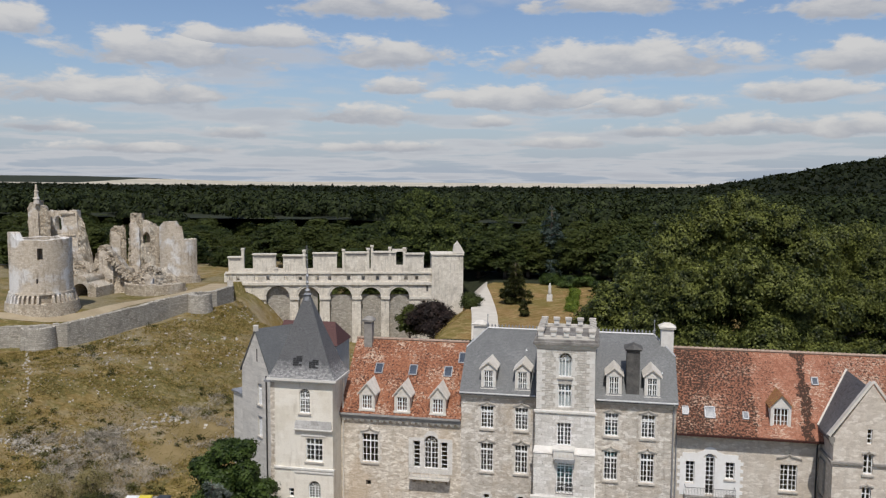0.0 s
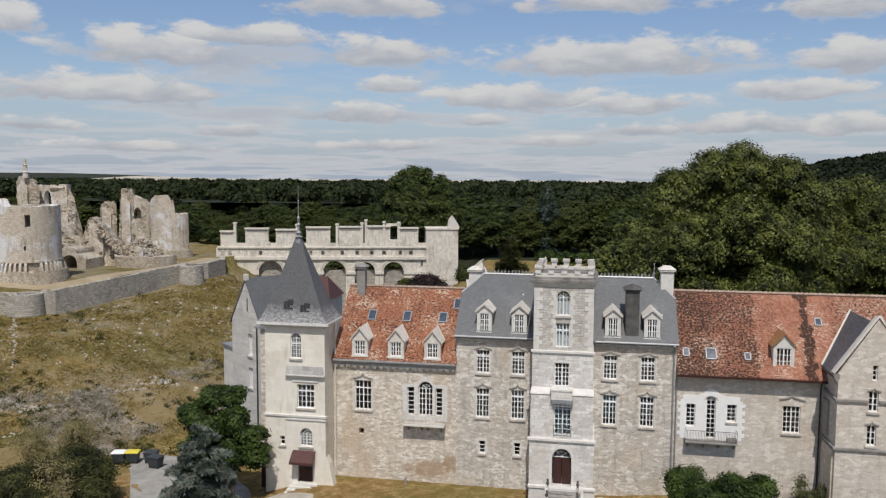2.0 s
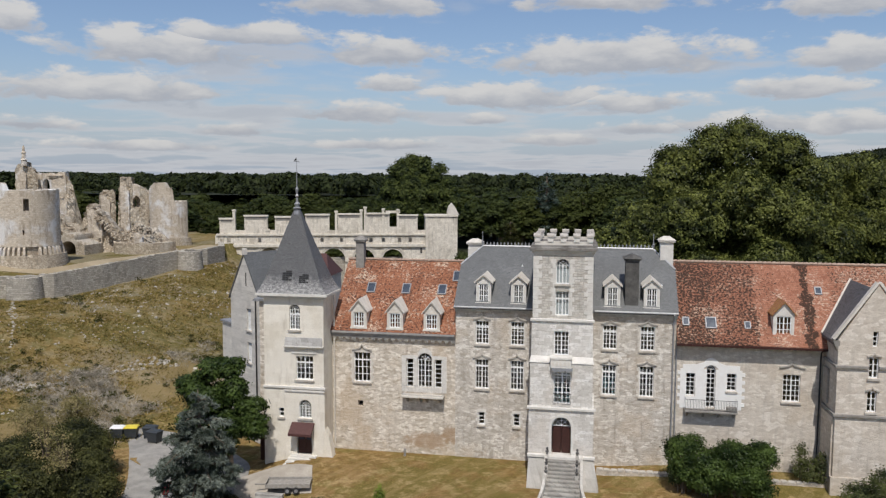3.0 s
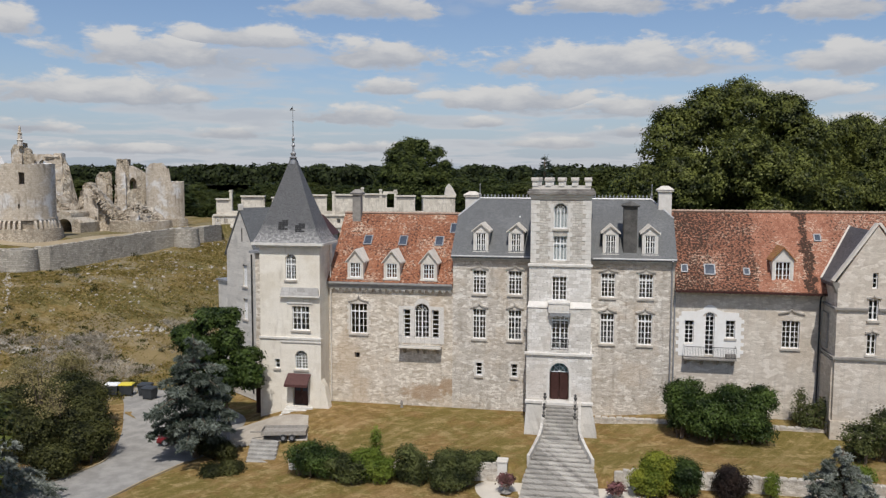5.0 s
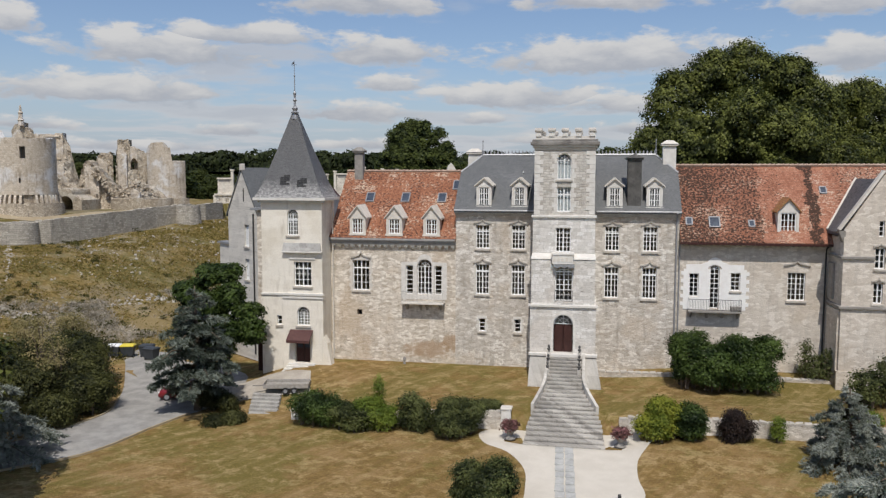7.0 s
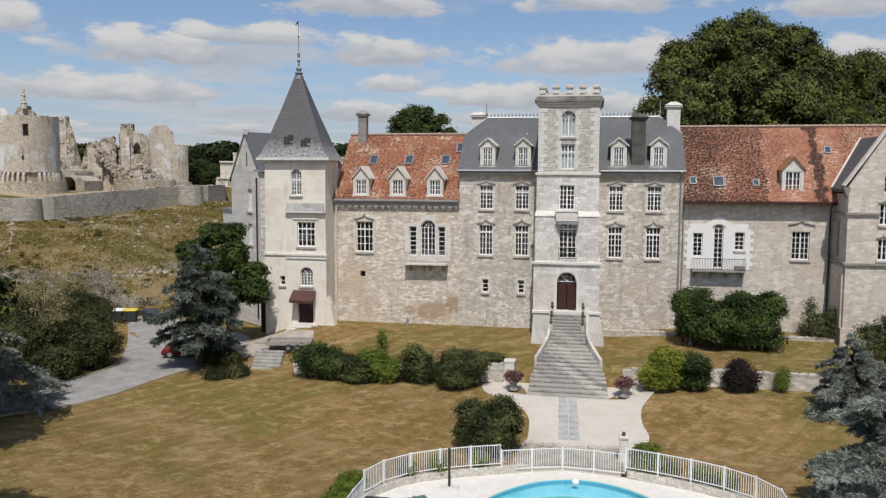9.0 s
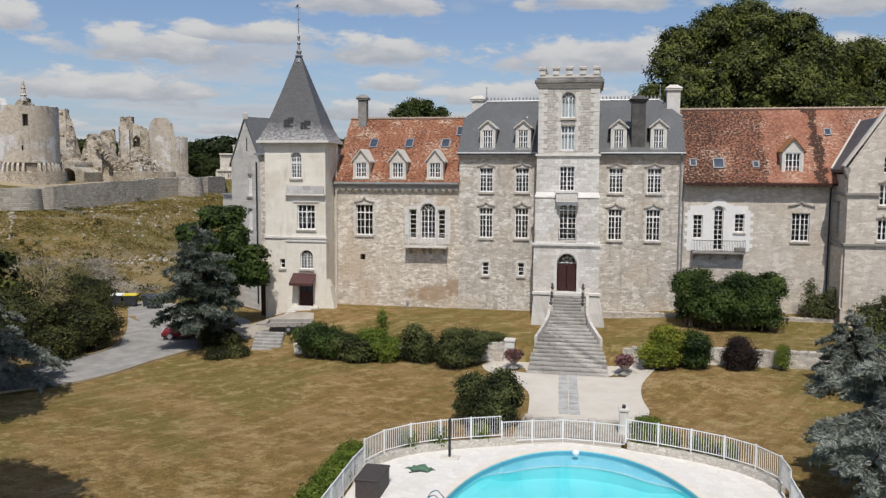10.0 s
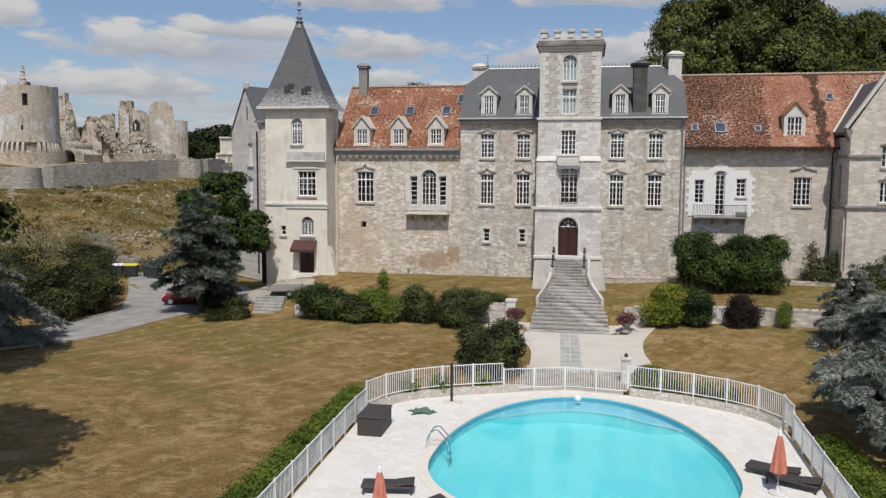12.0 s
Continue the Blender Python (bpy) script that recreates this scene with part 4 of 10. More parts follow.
# outline of the paved pool terrace
DECK = [(-0.5, -60), (-0.75, -47), (-0.95, -36.0), (-0.7, -34.6), (0.2, -33.2), (1.4, -32.1), (2.9, -31.3), (4.5, -30.6), (6.3, -29.9), (9.2, -29.0), (12.4, -29.5), (14.4, -30.1), (16.3, -30.9), (17.8, -31.8), (18.9, -33.0), (19.4, -34.2), (19.2, -42), (18.9, -60)]


def in_deck(x, y):
    """Whether a spot lies on the pool terrace."""
    odd = False
    for (x0, y0), (x1, y1) in zip(DECK, DECK[1:] + DECK[:1]):
        if (y0 > y) != (y1 > y) and x < x0 + (x1 - x0) * (y - y0) / (y1 - y0):
            odd = not odd
    return odd


# outer foot line of the curtain wall: x, y, height of the ground inside
CURTAIN = [(-160, 36.0, 8.0), (-112, 35.6, 8.1), (-90, 38.6, 8.2), (-81.5, 41.4, 8.3), (-76.0, 43.4, 8.6), (-72.8, 52.0, 9.2), (-69.7, 65, 9.9), (-67.2, 71.5, 10.2), (-64.6, 74.5, 10.2), (-64.5, 82.0, 10.2), (-68.5, 90.0, 10.4)]


def curtain_side(x, y):
    """Metres inside the curtain wall's outer face; negative outside."""
    best, side = 1e9, 0.0
    for (x0, y0, _), (x1, y1, _) in zip(CURTAIN, CURTAIN[1:]):
        dx, dy = x1 - x0, y1 - y0
        q = dx * dx + dy * dy
        t = max(0.0, min(1.0, ((x - x0) * dx + (y - y0) * dy) / q))
        ex, ey = x - x0 - dx * t, y - y0 - dy * t
        d = math.hypot(ex, ey)
        if d < best:
            best = d
            side = d if dx * ey - dy * ex > 0 else -d
    return side


def ground_z(x, y):
    """Height of the ground: lawn, terrace, castle mound, moat, rear park, woods, and the plateau at the horizon."""
    z = -3.3 - 0.7 * ease(-y, 13, 30) - 1.0 * ease(-y, 32, 90)
    z -= 0.45 * ease(-x, 10, 22) * ease(y, -34, -16) * (1 - ease(y, -10, 2))
    z += 0.5 * ease(x, 12.5, 15) * ease(y, -25, -15)
    # terrace before the house
    if -13.0 < y < 24:
        t = -1.5 - 0.35 * ease(-y, 1, 12) - 0.75 * ease(-x, 3, 13) * ease(-y, 3, 11) + 0.55 * ease(x, 11, 19) * ease(y, -6, 0)
        t += 0.32 * ease(x, 12, 16) * ease(-y, 5, 12)
        k = ease(x, -24.0, -15.0)
        if x < -12.5:
            k *= 1 - ease(-y, 6.5, 12.5)
        z = z * (1 - k) + t * k
    # the ground rises behind the house to the park
    r = mound_radius(x, y)
    park = ease(y, 30, 66) * ease(x, -24, -15)
    z = z + (6.6 - z) * park
    moat = ease(y, 45, 75) * (1 - park)
    z = z - 1.0 * moat
    z += (7.0 - z) * ease(y, 112, 150)
    # castle mound
    if r < 100:
        top = 7.7 + 2.2 * ease(y, 42, 74) + (2.2 - 2.9 * ease(y, 42, 74)) * (1 - ease(r, 34, 45))
        cut = ease(y, 70, 84)
        up = 1 - ease(r, 46, 87 - 25 * cut)
        slope = -3.0 - 2.5 * cut + (9.6 + 2.5 * cut) * (up ** 0.9)
        if y > 60:
            slope += 1.5 * ease(y, 60, 75) * (1 - ease(r, 46, 56))
        slope -= (1.7 - 1.0 * ease(y, 44, 60)) * (1 - ease(r, 46, 62))
        inside = curtain_side(x, y) > 0.7 if y < 90 else r < 45.5
        mz = top if inside else min(slope, top - 2.2)
        if not inside:
            k = ease(r, 45.5, 70)
            mz += 0.35 * noise.noise((x * 0.12, y * 0.12, 0.0)) * k
        z = max(z, mz) if y > -12 else z
    # far country
    if y > 150:
        z += (-11.0 - z) * ease(y, 300, 1300)
        z += 84 * ease(x - 50 - (y - 1000) * 0.06, 0, 640) * ease(y, 650, 1150) * (1 - ease(y, 1650, 2250))
        far = math.hypot(x, y)
        z += 19 * ease(far, 2500, 4500) + 2.0 * noise.noise((x * 0.002, y * 0.002, 3.0)) * ease(far, 2500, 3500)
        z += 30 * ease(math.degrees(math.atan2(-x, y)), 29.5, 33.0) * ease(far, 4300, 4600)
    # under the pool terrace
    if ((x - 9.85) / 6.6) ** 2 + ((y + 41.0) / (10.95 if y > -41.0 else 6.1)) ** 2 < 1.0:
        z = -6.6
    elif -1.5 < x < 20 and -60 < y < -28 and in_deck(x, y):
        z = min(z, -4.3)
    # under the entrance stairs
    if -16.0 < y < -5.4 and abs(x - 8.6) < 1.7 + 1.5 * ease(-y, 8.6, 14.2):
        z = min(z, 0.3 - 0.41 * (-y - 5.75))
    return z


def axis_lines(lo, hi, step, extra, far):
    core = [lo + step * i for i in range(int((hi - lo) / step) + 1)]
    out, s, v = [], step * 1.5, hi
    while v < far:
        v += s
        s *= 1.18
        out.append(min(v, far))
    neg, s, v = [], step * 1.5, lo
    while v > -far:
        v -= s
        s *= 1.18
        neg.append(max(v, -far))
    return sorted(set(core + out + neg + list(extra)))


def build_ground():
    xs = axis_lines(-130, 44, 1.6, [-15.0, -12.5, -12.4] + [2.6 + 0.55 * i for i in range(28)] + [-84.4 + 0.8 * i for i in range(29)], 4650)
    ys = axis_lines(-62, 140, 1.6, [-13.05, -12.95] + [-16.0 + 0.5 * i for i in range(22)] + [-34.0 + 0.3 * i for i in range(16)] + [35.6 + 0.8 * i for i in range(66)], 4650)
    bm = bmesh.new()
    grid = [[bm.verts.new((x, y, ground_z(x, y))) for x in xs] for y in ys]
    for j in range(len(ys) - 1):
        for i in range(len(xs) - 1):
            f = bm.faces.new((grid[j][i], grid[j][i + 1], grid[j + 1][i + 1], grid[j + 1][i]))
            cx, cy = (xs[i] + xs[i + 1]) / 2, (ys[j] + ys[j + 1]) / 2
            r = mound_radius(cx, cy)
            far = math.hypot(cx, cy)
            park = cx > -24 and 60 < cy < 128
            if cy > 0 and far > 4250 and math.degrees(math.atan2(-cx, cy)) > 29.8:
                f.material_index = 2
            elif far > 2350 or (far > 900 and cy < 0):
                f.material_index = 3
            elif r < 90 and cy > -6 and not park and cx < -30:
                f.material_index = 1
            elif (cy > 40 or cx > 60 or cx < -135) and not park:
                # wooded ground, coloured near black as if shaded by its trees
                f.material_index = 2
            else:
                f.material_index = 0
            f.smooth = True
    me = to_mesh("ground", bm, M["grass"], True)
    for k in ("mound", "shaded_forest_floor", "fields"):
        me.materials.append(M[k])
    tagged(new("ground", me), "sunburnt lawn, dry castle slope, shade-dark woodland floor and far fields", "ground", kind="structure")


build_ground()


def smooth_line(points, n=8):
    """Points along a curve through the given corners."""
    out = []
    for i in range(len(points) - 1):
        p0, p1, p2, p3 = (Vector(points[max(0, min(len(points) - 1, i + k))]) for k in (-1, 0, 1, 2))
        for j in range(n):
            t = j / n
            out.append(tuple(0.5 * ((2 * p1) + (p2 - p0) * t + (2 * p0 - 5 * p1 + 4 * p2 - p3) * t * t + (3 * p1 - p0 - 3 * p2 + p3) * t ** 3)))
    return out + [tuple(points[-1])]


def sheet(name, outline, lift, material, label, category, step=0.8):
    """A thin strip laid over the ground, cut along an outline of (left, right) pairs."""
    bm = bmesh.new()
    rows = []
    fine = []
    if len(outline) > 3:
        outline = list(zip(smooth_line([a for a, b in outline], 4), smooth_line([b for a, b in outline], 4)))
    for (a, b), (c, d) in zip(outline, outline[1:]):
        n = max(1, int(math.dist(a, c) / step))
        for i in range(n):
            t = i / n
            fine.append(((a[0] + (c[0] - a[0]) * t, a[1] + (c[1] - a[1]) * t), (b[0] + (d[0] - b[0]) * t, b[1] + (d[1] - b[1]) * t)))
    fine.append(outline[-1])
    for l, r in fine:
        row = []
        m = 8
        for k in range(m + 1):
            x, y = l[0] + (r[0] - l[0]) * k / m, l[1] + (r[1] - l[1]) * k / m
            row.append(bm.verts.new((x, y, ground_z(x, y) + lift + (0.0 if 0 < k < m else -0.06))))
        rows.append(row)
    for a, b in zip(rows, rows[1:]):
        for k in range(len(a) - 1):
            bm.faces.new((a[k], a[k + 1], b[k + 1], b[k]))
    return tagged(new(name, to_mesh(name, bm, material, True)), label, category, kind="structure")


sheet("road", [((-45, -42), (-41, -46)), ((-36, -26), (-31.5, -29)), ((-31.5, -19.5), (-25.6, -22.5)), ((-29.3, -14), (-23.6, -16.5)), ((-31.0, -9.0), (-22.3, -12.6)),
               ((-33.0, -5.0), (-21.0, -9.8)), ((-36.0, 0.0), (-20.5, -7.0)), ((-39, 4.5), (-22.5, -1.0)), ((-38.5, 6.5), (-30.0, 5.0))], 0.10, M["asphalt"], "worn grey asphalt drive bending past the house", "road")
def edging(points):
    """A low stone kerb line along the drive."""
    bm = bmesh.new()
    rings = []
    for i, (x, y) in enumerate(points):
        a, b = points[max(0, i - 1)], points[min(len(points) - 1, i + 1)]
        L = math.dist(a, b)
        nx, ny = -(b[1] - a[1]) / L * 0.06, (b[0] - a[0]) / L * 0.06
        z = ground_z(x, y)
        rings.append([(x - nx, y - ny, z - 0.2), (x + nx, y + ny, z - 0.2), (x + nx, y + ny, z + 0.15), (x - nx, y - ny, z + 0.15)])
    loft(bm, rings)
    tagged(new("road_edging", to_mesh("road_edging", bm, M["dirt"])), "worn pale stone edging along the drive", "kerb", kind="structure")


edging(smooth_line([(-45, -42), (-36, -26), (-31.5, -19.5), (-29.3, -14), (-31.0, -9.0)]))
edging(smooth_line([(-41, -46), (-31.5, -29), (-25.6, -22.5), (-23.6, -16.5), (-22.3, -12.6)]))
sheet("forecourt", [((-22.0, -5.0), (-20.0, -9.6)), ((-18.0, -4.2), (-16.8, -9.0)), ((-14.5, -4.6), (-13.2, -8.6))], 0.12, M["forecourt"], "dusty gravel forecourt before the tower door", "path")
sheet("track", [((-57, -2), (-53, -7)), ((-49, 8), (-43.5, 5)), ((-46.5, 18), (-41, 15)), ((-46, 27), (-41, 26)), ((-42, 36), (-37, 35))], 0.10, M["dry_track"], "dry earth track at the foot of the slope", "path")
sheet("gravel_court", [((2.9, -13.3), (14.6, -13.3)), ((2.3, -14.4), (15.2, -14.3)), ((3.0, -16.3), (14.5, -16.4)), ((4.8, -17.7), (13.8, -18.4)), ((6.2, -20.4), (13.7, -21.0)), ((6.5, -23.4), (14.0, -23.2)), ((6.5, -25.5), (13.4, -25.4))], 0.08, M["gravel"], "pale gravel court below the stairs", "path")
M["stony"] = plain("stony_dry_earth", (0.20, 0.175, 0.14), (0.42, 0.38, 0.32), 1.3, 0.95, 0.8, fine=6.0, dist=0.05)
sheet("stony_bank", [((6.3, -25.2), (13.3, -25.1)), ((6.1, -26.8), (12.9, -26.8)), ((5.9, -28.7), (12.5, -28.7))], 0.07, M["stony"], "stony dry bank between court and pool gate", "path")
sheet("park_path", [((-8.4, 48), (-3.4, 47)), ((-11.2, 67), (-6.2, 66)), ((-13.4, 81), (-8.3, 81)), ((-17.6, 105), (-12.8, 106)), ((-20.2, 118), (-15.2, 118)), ((-22.6, 130), (-16.9, 131))], 0.5, M["gravel"], "pale gravel path through the rear park", "path", 2.0)
sheet("castle_path", [((-150, 46), (-148, 41)), ((-112, 43.5), (-112, 40.0)), ((-94, 44.5), (-92, 41.5)), ((-81.5, 49.5), (-78.8, 47.5)), ((-78, 61), (-74.8, 60.5)), ((-74.5, 72), (-71, 70.5)), ((-73.5, 80), (-67, 77)), ((-74, 90), (-67.5, 88))], 0.14, M["dirt"], "trodden pale path round the ruin", "path", 2.0)

# ---------------------------------------------------------------- the house
def gable_prism(bm, x0, x1, y0, ym, y1, ze, zr, t=0.22):
    """A saddle roof along x of some thickness: eaves at y0 and y1, ridge at ym."""
    solid(bm, [(x0, y0, ze), (x1, y0, ze), (x1, ym, zr), (x0, ym, zr), (x0, y1, ze), (x1, y1, ze),
               (x0, y0, ze - t), (x1, y0, ze - t), (x1, ym, zr - t * 1.6), (x0, ym, zr - t * 1.6), (x0, y1, ze - t), (x1, y1, ze - t)],
          [(0, 1, 2, 3), (3, 2, 5, 4), (7, 6, 9, 8), (8, 9, 10, 11), (6, 7, 1, 0), (5, 11, 10, 4), (0, 3, 9, 6), (3, 4, 10, 9), (1, 7, 8, 2), (2, 8, 11, 5)])


def roof_y(z, y0, ze, ym, zr):
    return y0 + (z - ze) / (zr - ze) * (ym - y0)


def chimney(parent, x, y, z0, z1, w, d, mat, cap_mat, label=""):
    bm = bmesh.new()
    bevel_box(bm, x - w / 2, x + w / 2, y - d / 2, y + d / 2, z0, z1 - 0.45, 0.03)
    c = part("chimney", bm, M[mat], parent, label)
    bm = bmesh.new()
    box(bm, x - w / 2 - 0.16, x + w / 2 + 0.16, y - d / 2 - 0.16, y + d / 2 + 0.16, z1 - 0.45, z1 - 0.28)
    o = 0.22
    solid(bm, [(x - w / 2 - o, y - d / 2 - o, z1 - 0.28), (x + w / 2 + o, y - d / 2 - o, z1 - 0.28), (x + w / 2 + o, y + d / 2 + o, z1 - 0.28), (x - w / 2 - o, y + d / 2 + o, z1 - 0.28),
               (x - w / 4, y - d / 5, z1 + 0.08), (x + w / 4, y - d / 5, z1 + 0.08), (x + w / 4, y + d / 5, z1 + 0.08), (x - w / 4, y + d / 5, z1 + 0.08)],
          [(0, 1, 5, 4), (1, 2, 6, 5), (2, 3, 7, 6), (3, 0, 4, 7), (4, 5, 6, 7), (3, 2, 1, 0)])
    part("chimney_cap", bm, M[cap_mat], c)
    return c


def dormer(parent, x, z0, yf, slope, w, hw, gable, side, roofmat, style):
    """A dormer: cheeks, front with an opening, window, pitched roof. slope(z) gives the roof's y at a height."""
    ww = w - 0.5
    top = z0 + hw + 0.28
    bm = bmesh.new()
    wall(bm, x - w / 2, x + w / 2, z0, top, yf, 0.2, [(x - ww / 2, x + ww / 2, z0 + 0.16, z0 + hw)])
    for s in (-1, 1):
        a, b = (x + s * w / 2, x + s * (w / 2 - 0.14))
        lo, hi = min(a, b), max(a, b)
        yb0, yb1 = max(yf + 0.25, slope(z0)), slope(top)
        solid(bm, [(lo, yf + 0.2, z0), (hi, yf + 0.2, z0), (hi, yf + 0.2, top), (lo, yf + 0.2, top), (lo, yb0, z0), (hi, yb0, z0), (hi, yb1, top), (lo, yb1, top)],
              [(0, 1, 2, 3), (5, 4, 7, 6), (4, 0, 3, 7), (1, 5, 6, 2), (3, 2, 6, 7), (0, 4, 5, 1)])
    solid(bm, [(x - w / 2, yf, top), (x + w / 2, yf, top), (x, yf, top + gable), (x - w / 2, yf + 0.2, top), (x + w / 2, yf + 0.2, top), (x, yf + 0.2, top + gable)],
          [(0, 1, 2), (5, 4, 3), (0, 3, 4, 1), (1, 4, 5, 2), (2, 5, 3, 0)])
    d = part("dormer", bm, M[side], parent)
    bm = bmesh.new()
    o = 0.18
    yb = slope(top + gable) + 0.5
    for s in (-1, 1):
        ex, ez = x + s * (w / 2 + o), top - o * gable / (w / 2)
        solid(bm, [(x, yf - 0.18, top + gable + 0.06), (ex, yf - 0.18, ez + 0.06), (ex, yb, ez + 0.06), (x, yb, top + gable + 0.06),
                   (x, yf - 0.18, top + gable - 0.08), (ex, yf - 0.18, ez - 0.08), (ex, yb, ez - 0.08), (x, yb, top + gable - 0.08)],
              [(0, 1, 2, 3), (5, 4, 7, 6), (0, 4, 5, 1), (1, 5, 6, 2), (2, 6, 7, 3), (3, 7, 4, 0)])
    part("dormer_roof", bm, M[roofmat], d)
    window(d, x, z0 + 0.16, ww, hw - 0.16, yf - 0.1, 2, 3, sill=False, name="dormer_window")
    bm = bmesh.new()
    bevel_box(bm, x - w / 2 - 0.06, x + w / 2 + 0.06, yf - 0.14, yf + 0.1, z0 - 0.02, z0 + 0.14, 0.02)
    part("sill", bm, M["white_trim"] if style else M["stone_trim"], d)
    return d


def skylight(parent, x, z, w, h, y0, ze, ym, zr):
    """A roof window lying in the slope."""
    run = math.atan2(zr - ze, ym - y0)
    m = pose(x, roof_y(z, y0, ze, ym, zr), z, math.degrees(run))
    bm = bmesh.new()
    for a, b, c, d in ((-w / 2, w / 2, -h / 2, -h / 2 + 0.09), (-w / 2, w / 2, h / 2 - 0.09, h / 2), (-w / 2, -w / 2 + 0.09, -h / 2, h / 2), (w / 2 - 0.09, w / 2, -h / 2, h / 2)):
        box(bm, a, b, c, d, -0.02, 0.12, m)
    s = part("skylight", bm, M["lead"], parent, "grey framed roof window")
    bm = bmesh.new()
    box(bm, -w / 2 + 0.08, w / 2 - 0.08, -h / 2 + 0.08, h / 2 - 0.08, 0.03, 0.07, m)
    part("pane", bm, M["roof_glass"], s)


def railing(parent, x0, x1, y0, y1, z0, h, step, mat, name="railing"):
    """A light iron railing on three sides of a balcony."""
    bm = bmesh.new()
    for z in (z0 + 0.08, z0 + h):
        for a, b in (((x0, y0, z), (x1, y0, z)), ((x0, y0, z), (x0, y1, z)), ((x1, y0, z), (x1, y1, z))):
            pipe(bm, [a, b], 0.022, 4)
    r = part(name, bm, M[mat], parent)
    bm = bmesh.new()
    pipe(bm, [(0, 0, z0 + 0.08), (0, 0, z0 + h)], 0.014, 4)
    me = to_mesh("bar", bm, M[mat])
    n = int((x1 - x0) / step)
    for i in range(n + 1):
        hang("bar", me, r, pose(x0 + (x1 - x0) * i / n, y0, 0))
    return r


M["roof_glass"] = plain("sky_reflecting_glass", (0.045, 0.055, 0.075), (0.075, 0.09, 0.115), 2.0, 0.2, 0.0, 0.0, 0.35)
TH = 0.7


def shell(bm, x0, x1, y0, y1, z0, z1, skip=()):
    """Side and rear walls of a block."""
    if "left" not in skip:
        box(bm, x0, x0 + TH, y0, y1 - TH, z0, z1)
    if "right" not in skip:
        box(bm, x1 - TH, x1, y0, y1 - TH, z0, z1)
    box(bm, x0, x1, y1 - TH, y1, z0, z1)


# --- red tiled wing between the corner tower and the tall block
def build_left_wing():
    h = thing("castle_wing", (-8, 4, -1.6), "rubble stone wing under a steep red clay tile roof", "building")
    x0, x1 = -14.0, -1.9
    holes = [(-11.85, -10.2, 5.25, 8.15), (-6.65, -5.95, 5.0, 7.75), (-5.55, -4.15, 5.0, 8.35), (-3.9, -3.2, 5.0, 7.75), (-11.45, -10.95, 2.85, 3.4)]
    bm = bmesh.new()
    wall(bm, x0, x1, -2.6, 10.1, 0, TH, holes)
    arch_fill(bm, -4.85, 1.4, 7.65, 8.35, 0, TH)
    shell(bm, x0, x1, TH, 11, -2.6, 10.0)
    for xx in (x0, x1 - TH):
        solid(bm, [(xx, 0.2, 10.0), (xx + TH, 0.2, 10.0), (xx + TH, 5.6, 16.1), (xx, 5.6, 16.1), (xx, 10.8, 10.0), (xx + TH, 10.8, 10.0)],
              [(0, 1, 2, 3), (3, 2, 5, 4), (0, 3, 4), (1, 5, 2), (0, 4, 5, 1)])
    part("wall", bm, M["rubble"], h, "pale beige rubble stone with repaired patches")
    # back of the small niche, its shade put into the colour
    bm = bmesh.new()
    box(bm, -11.6, -10.8, TH, TH + 0.05, 2.7, 3.5)
    part("niche_back", bm, M["opening_shade"], h)
    y0, ze, ym, zr = -0.55, 10.35, 5.6, 16.55
    bm = bmesh.new()
    gable_prism(bm, x0, x1 + 0.05, y0, ym, 11.6, ze, zr)
    part("roof", bm, M["tiles_left"], h, "weathered red clay tiles with pale lichen")
    bm = bmesh.new()
    for i in range(30):
        xx = x0 + 0.2 + i * 0.4
        pipe(bm, [(xx - 0.2, ym, zr + 0.03), (xx + 0.17, ym, zr + 0.07)], [0.15, 0.17], 6)
    part("ridge_tiles", bm, M["ridge"], h)
    bm = bmesh.new()
    box(bm, x0, x1, -0.62, -0.42, 10.12, 10.3)
    box(bm, x0, x1, -0.5, 0.0, 9.98, 10.12)
    box(bm, x0, x1, -0.36, -0.002, 9.74, 9.98)
    part("cornice", bm, M["lead_stone"], h, "grey moulded eaves cornice")
    bm = bmesh.new()
    loft(bm, [[(-0.13, -0.33, 0.0), (0.13, -0.33, 0.0), (0.13, -0.002, 0.0), (-0.13, -0.002, 0.0)], [(-0.12, -0.28, -0.2), (0.12, -0.28, -0.2), (0.12, -0.002, -0.22), (-0.12, -0.002, -0.22)], [(-0.10, -0.10, -0.42), (0.10, -0.10, -0.42), (0.10, -0.002, -0.46), (-0.10, -0.002, -0.46)]])
    cb = to_mesh("corbel", bm, M["white_trim"])
    bm = bmesh.new()
    ribbon(bm, [(-0.2 + 0.4 * i / 8, -0.26 + 0.20 * math.sin(math.pi * i / 8), 0.0) for i in range(9)], lambda s, d, z: (s, d, z), -0.30, -0.20)
    ca = to_mesh("corbel_arch", bm, M["white_trim"])
    for i in range(19):
        hang("corbel", cb, h, pose(x0 + 0.3 + i * 0.645, 0, 9.74))
        if i < 18:
            hang("corbel_arch", ca, h, pose(x0 + 0.622 + i * 0.645, 0, 9.74))
    # windows
    f = window(h, -11.02, 5.25, 1.65, 2.9, 0, 2, 4, transom=0.74)
    hood(f, -11.02, 8.35, 1.5, 0, 0.5)
    surround(f, -11.02, 5.25, 1.65, 2.9, 0, 0.22, "stone_trim")
    for xx in (-6.3, -3.55):
        window(h, xx, 5.0, 0.7, 2.75, 0, 1, 6, sill=False)
    window(h, -4.85, 5.0, 1.4, 3.35, 0, 2, 5, arch=True, sill=False)
    bm = bmesh.new()
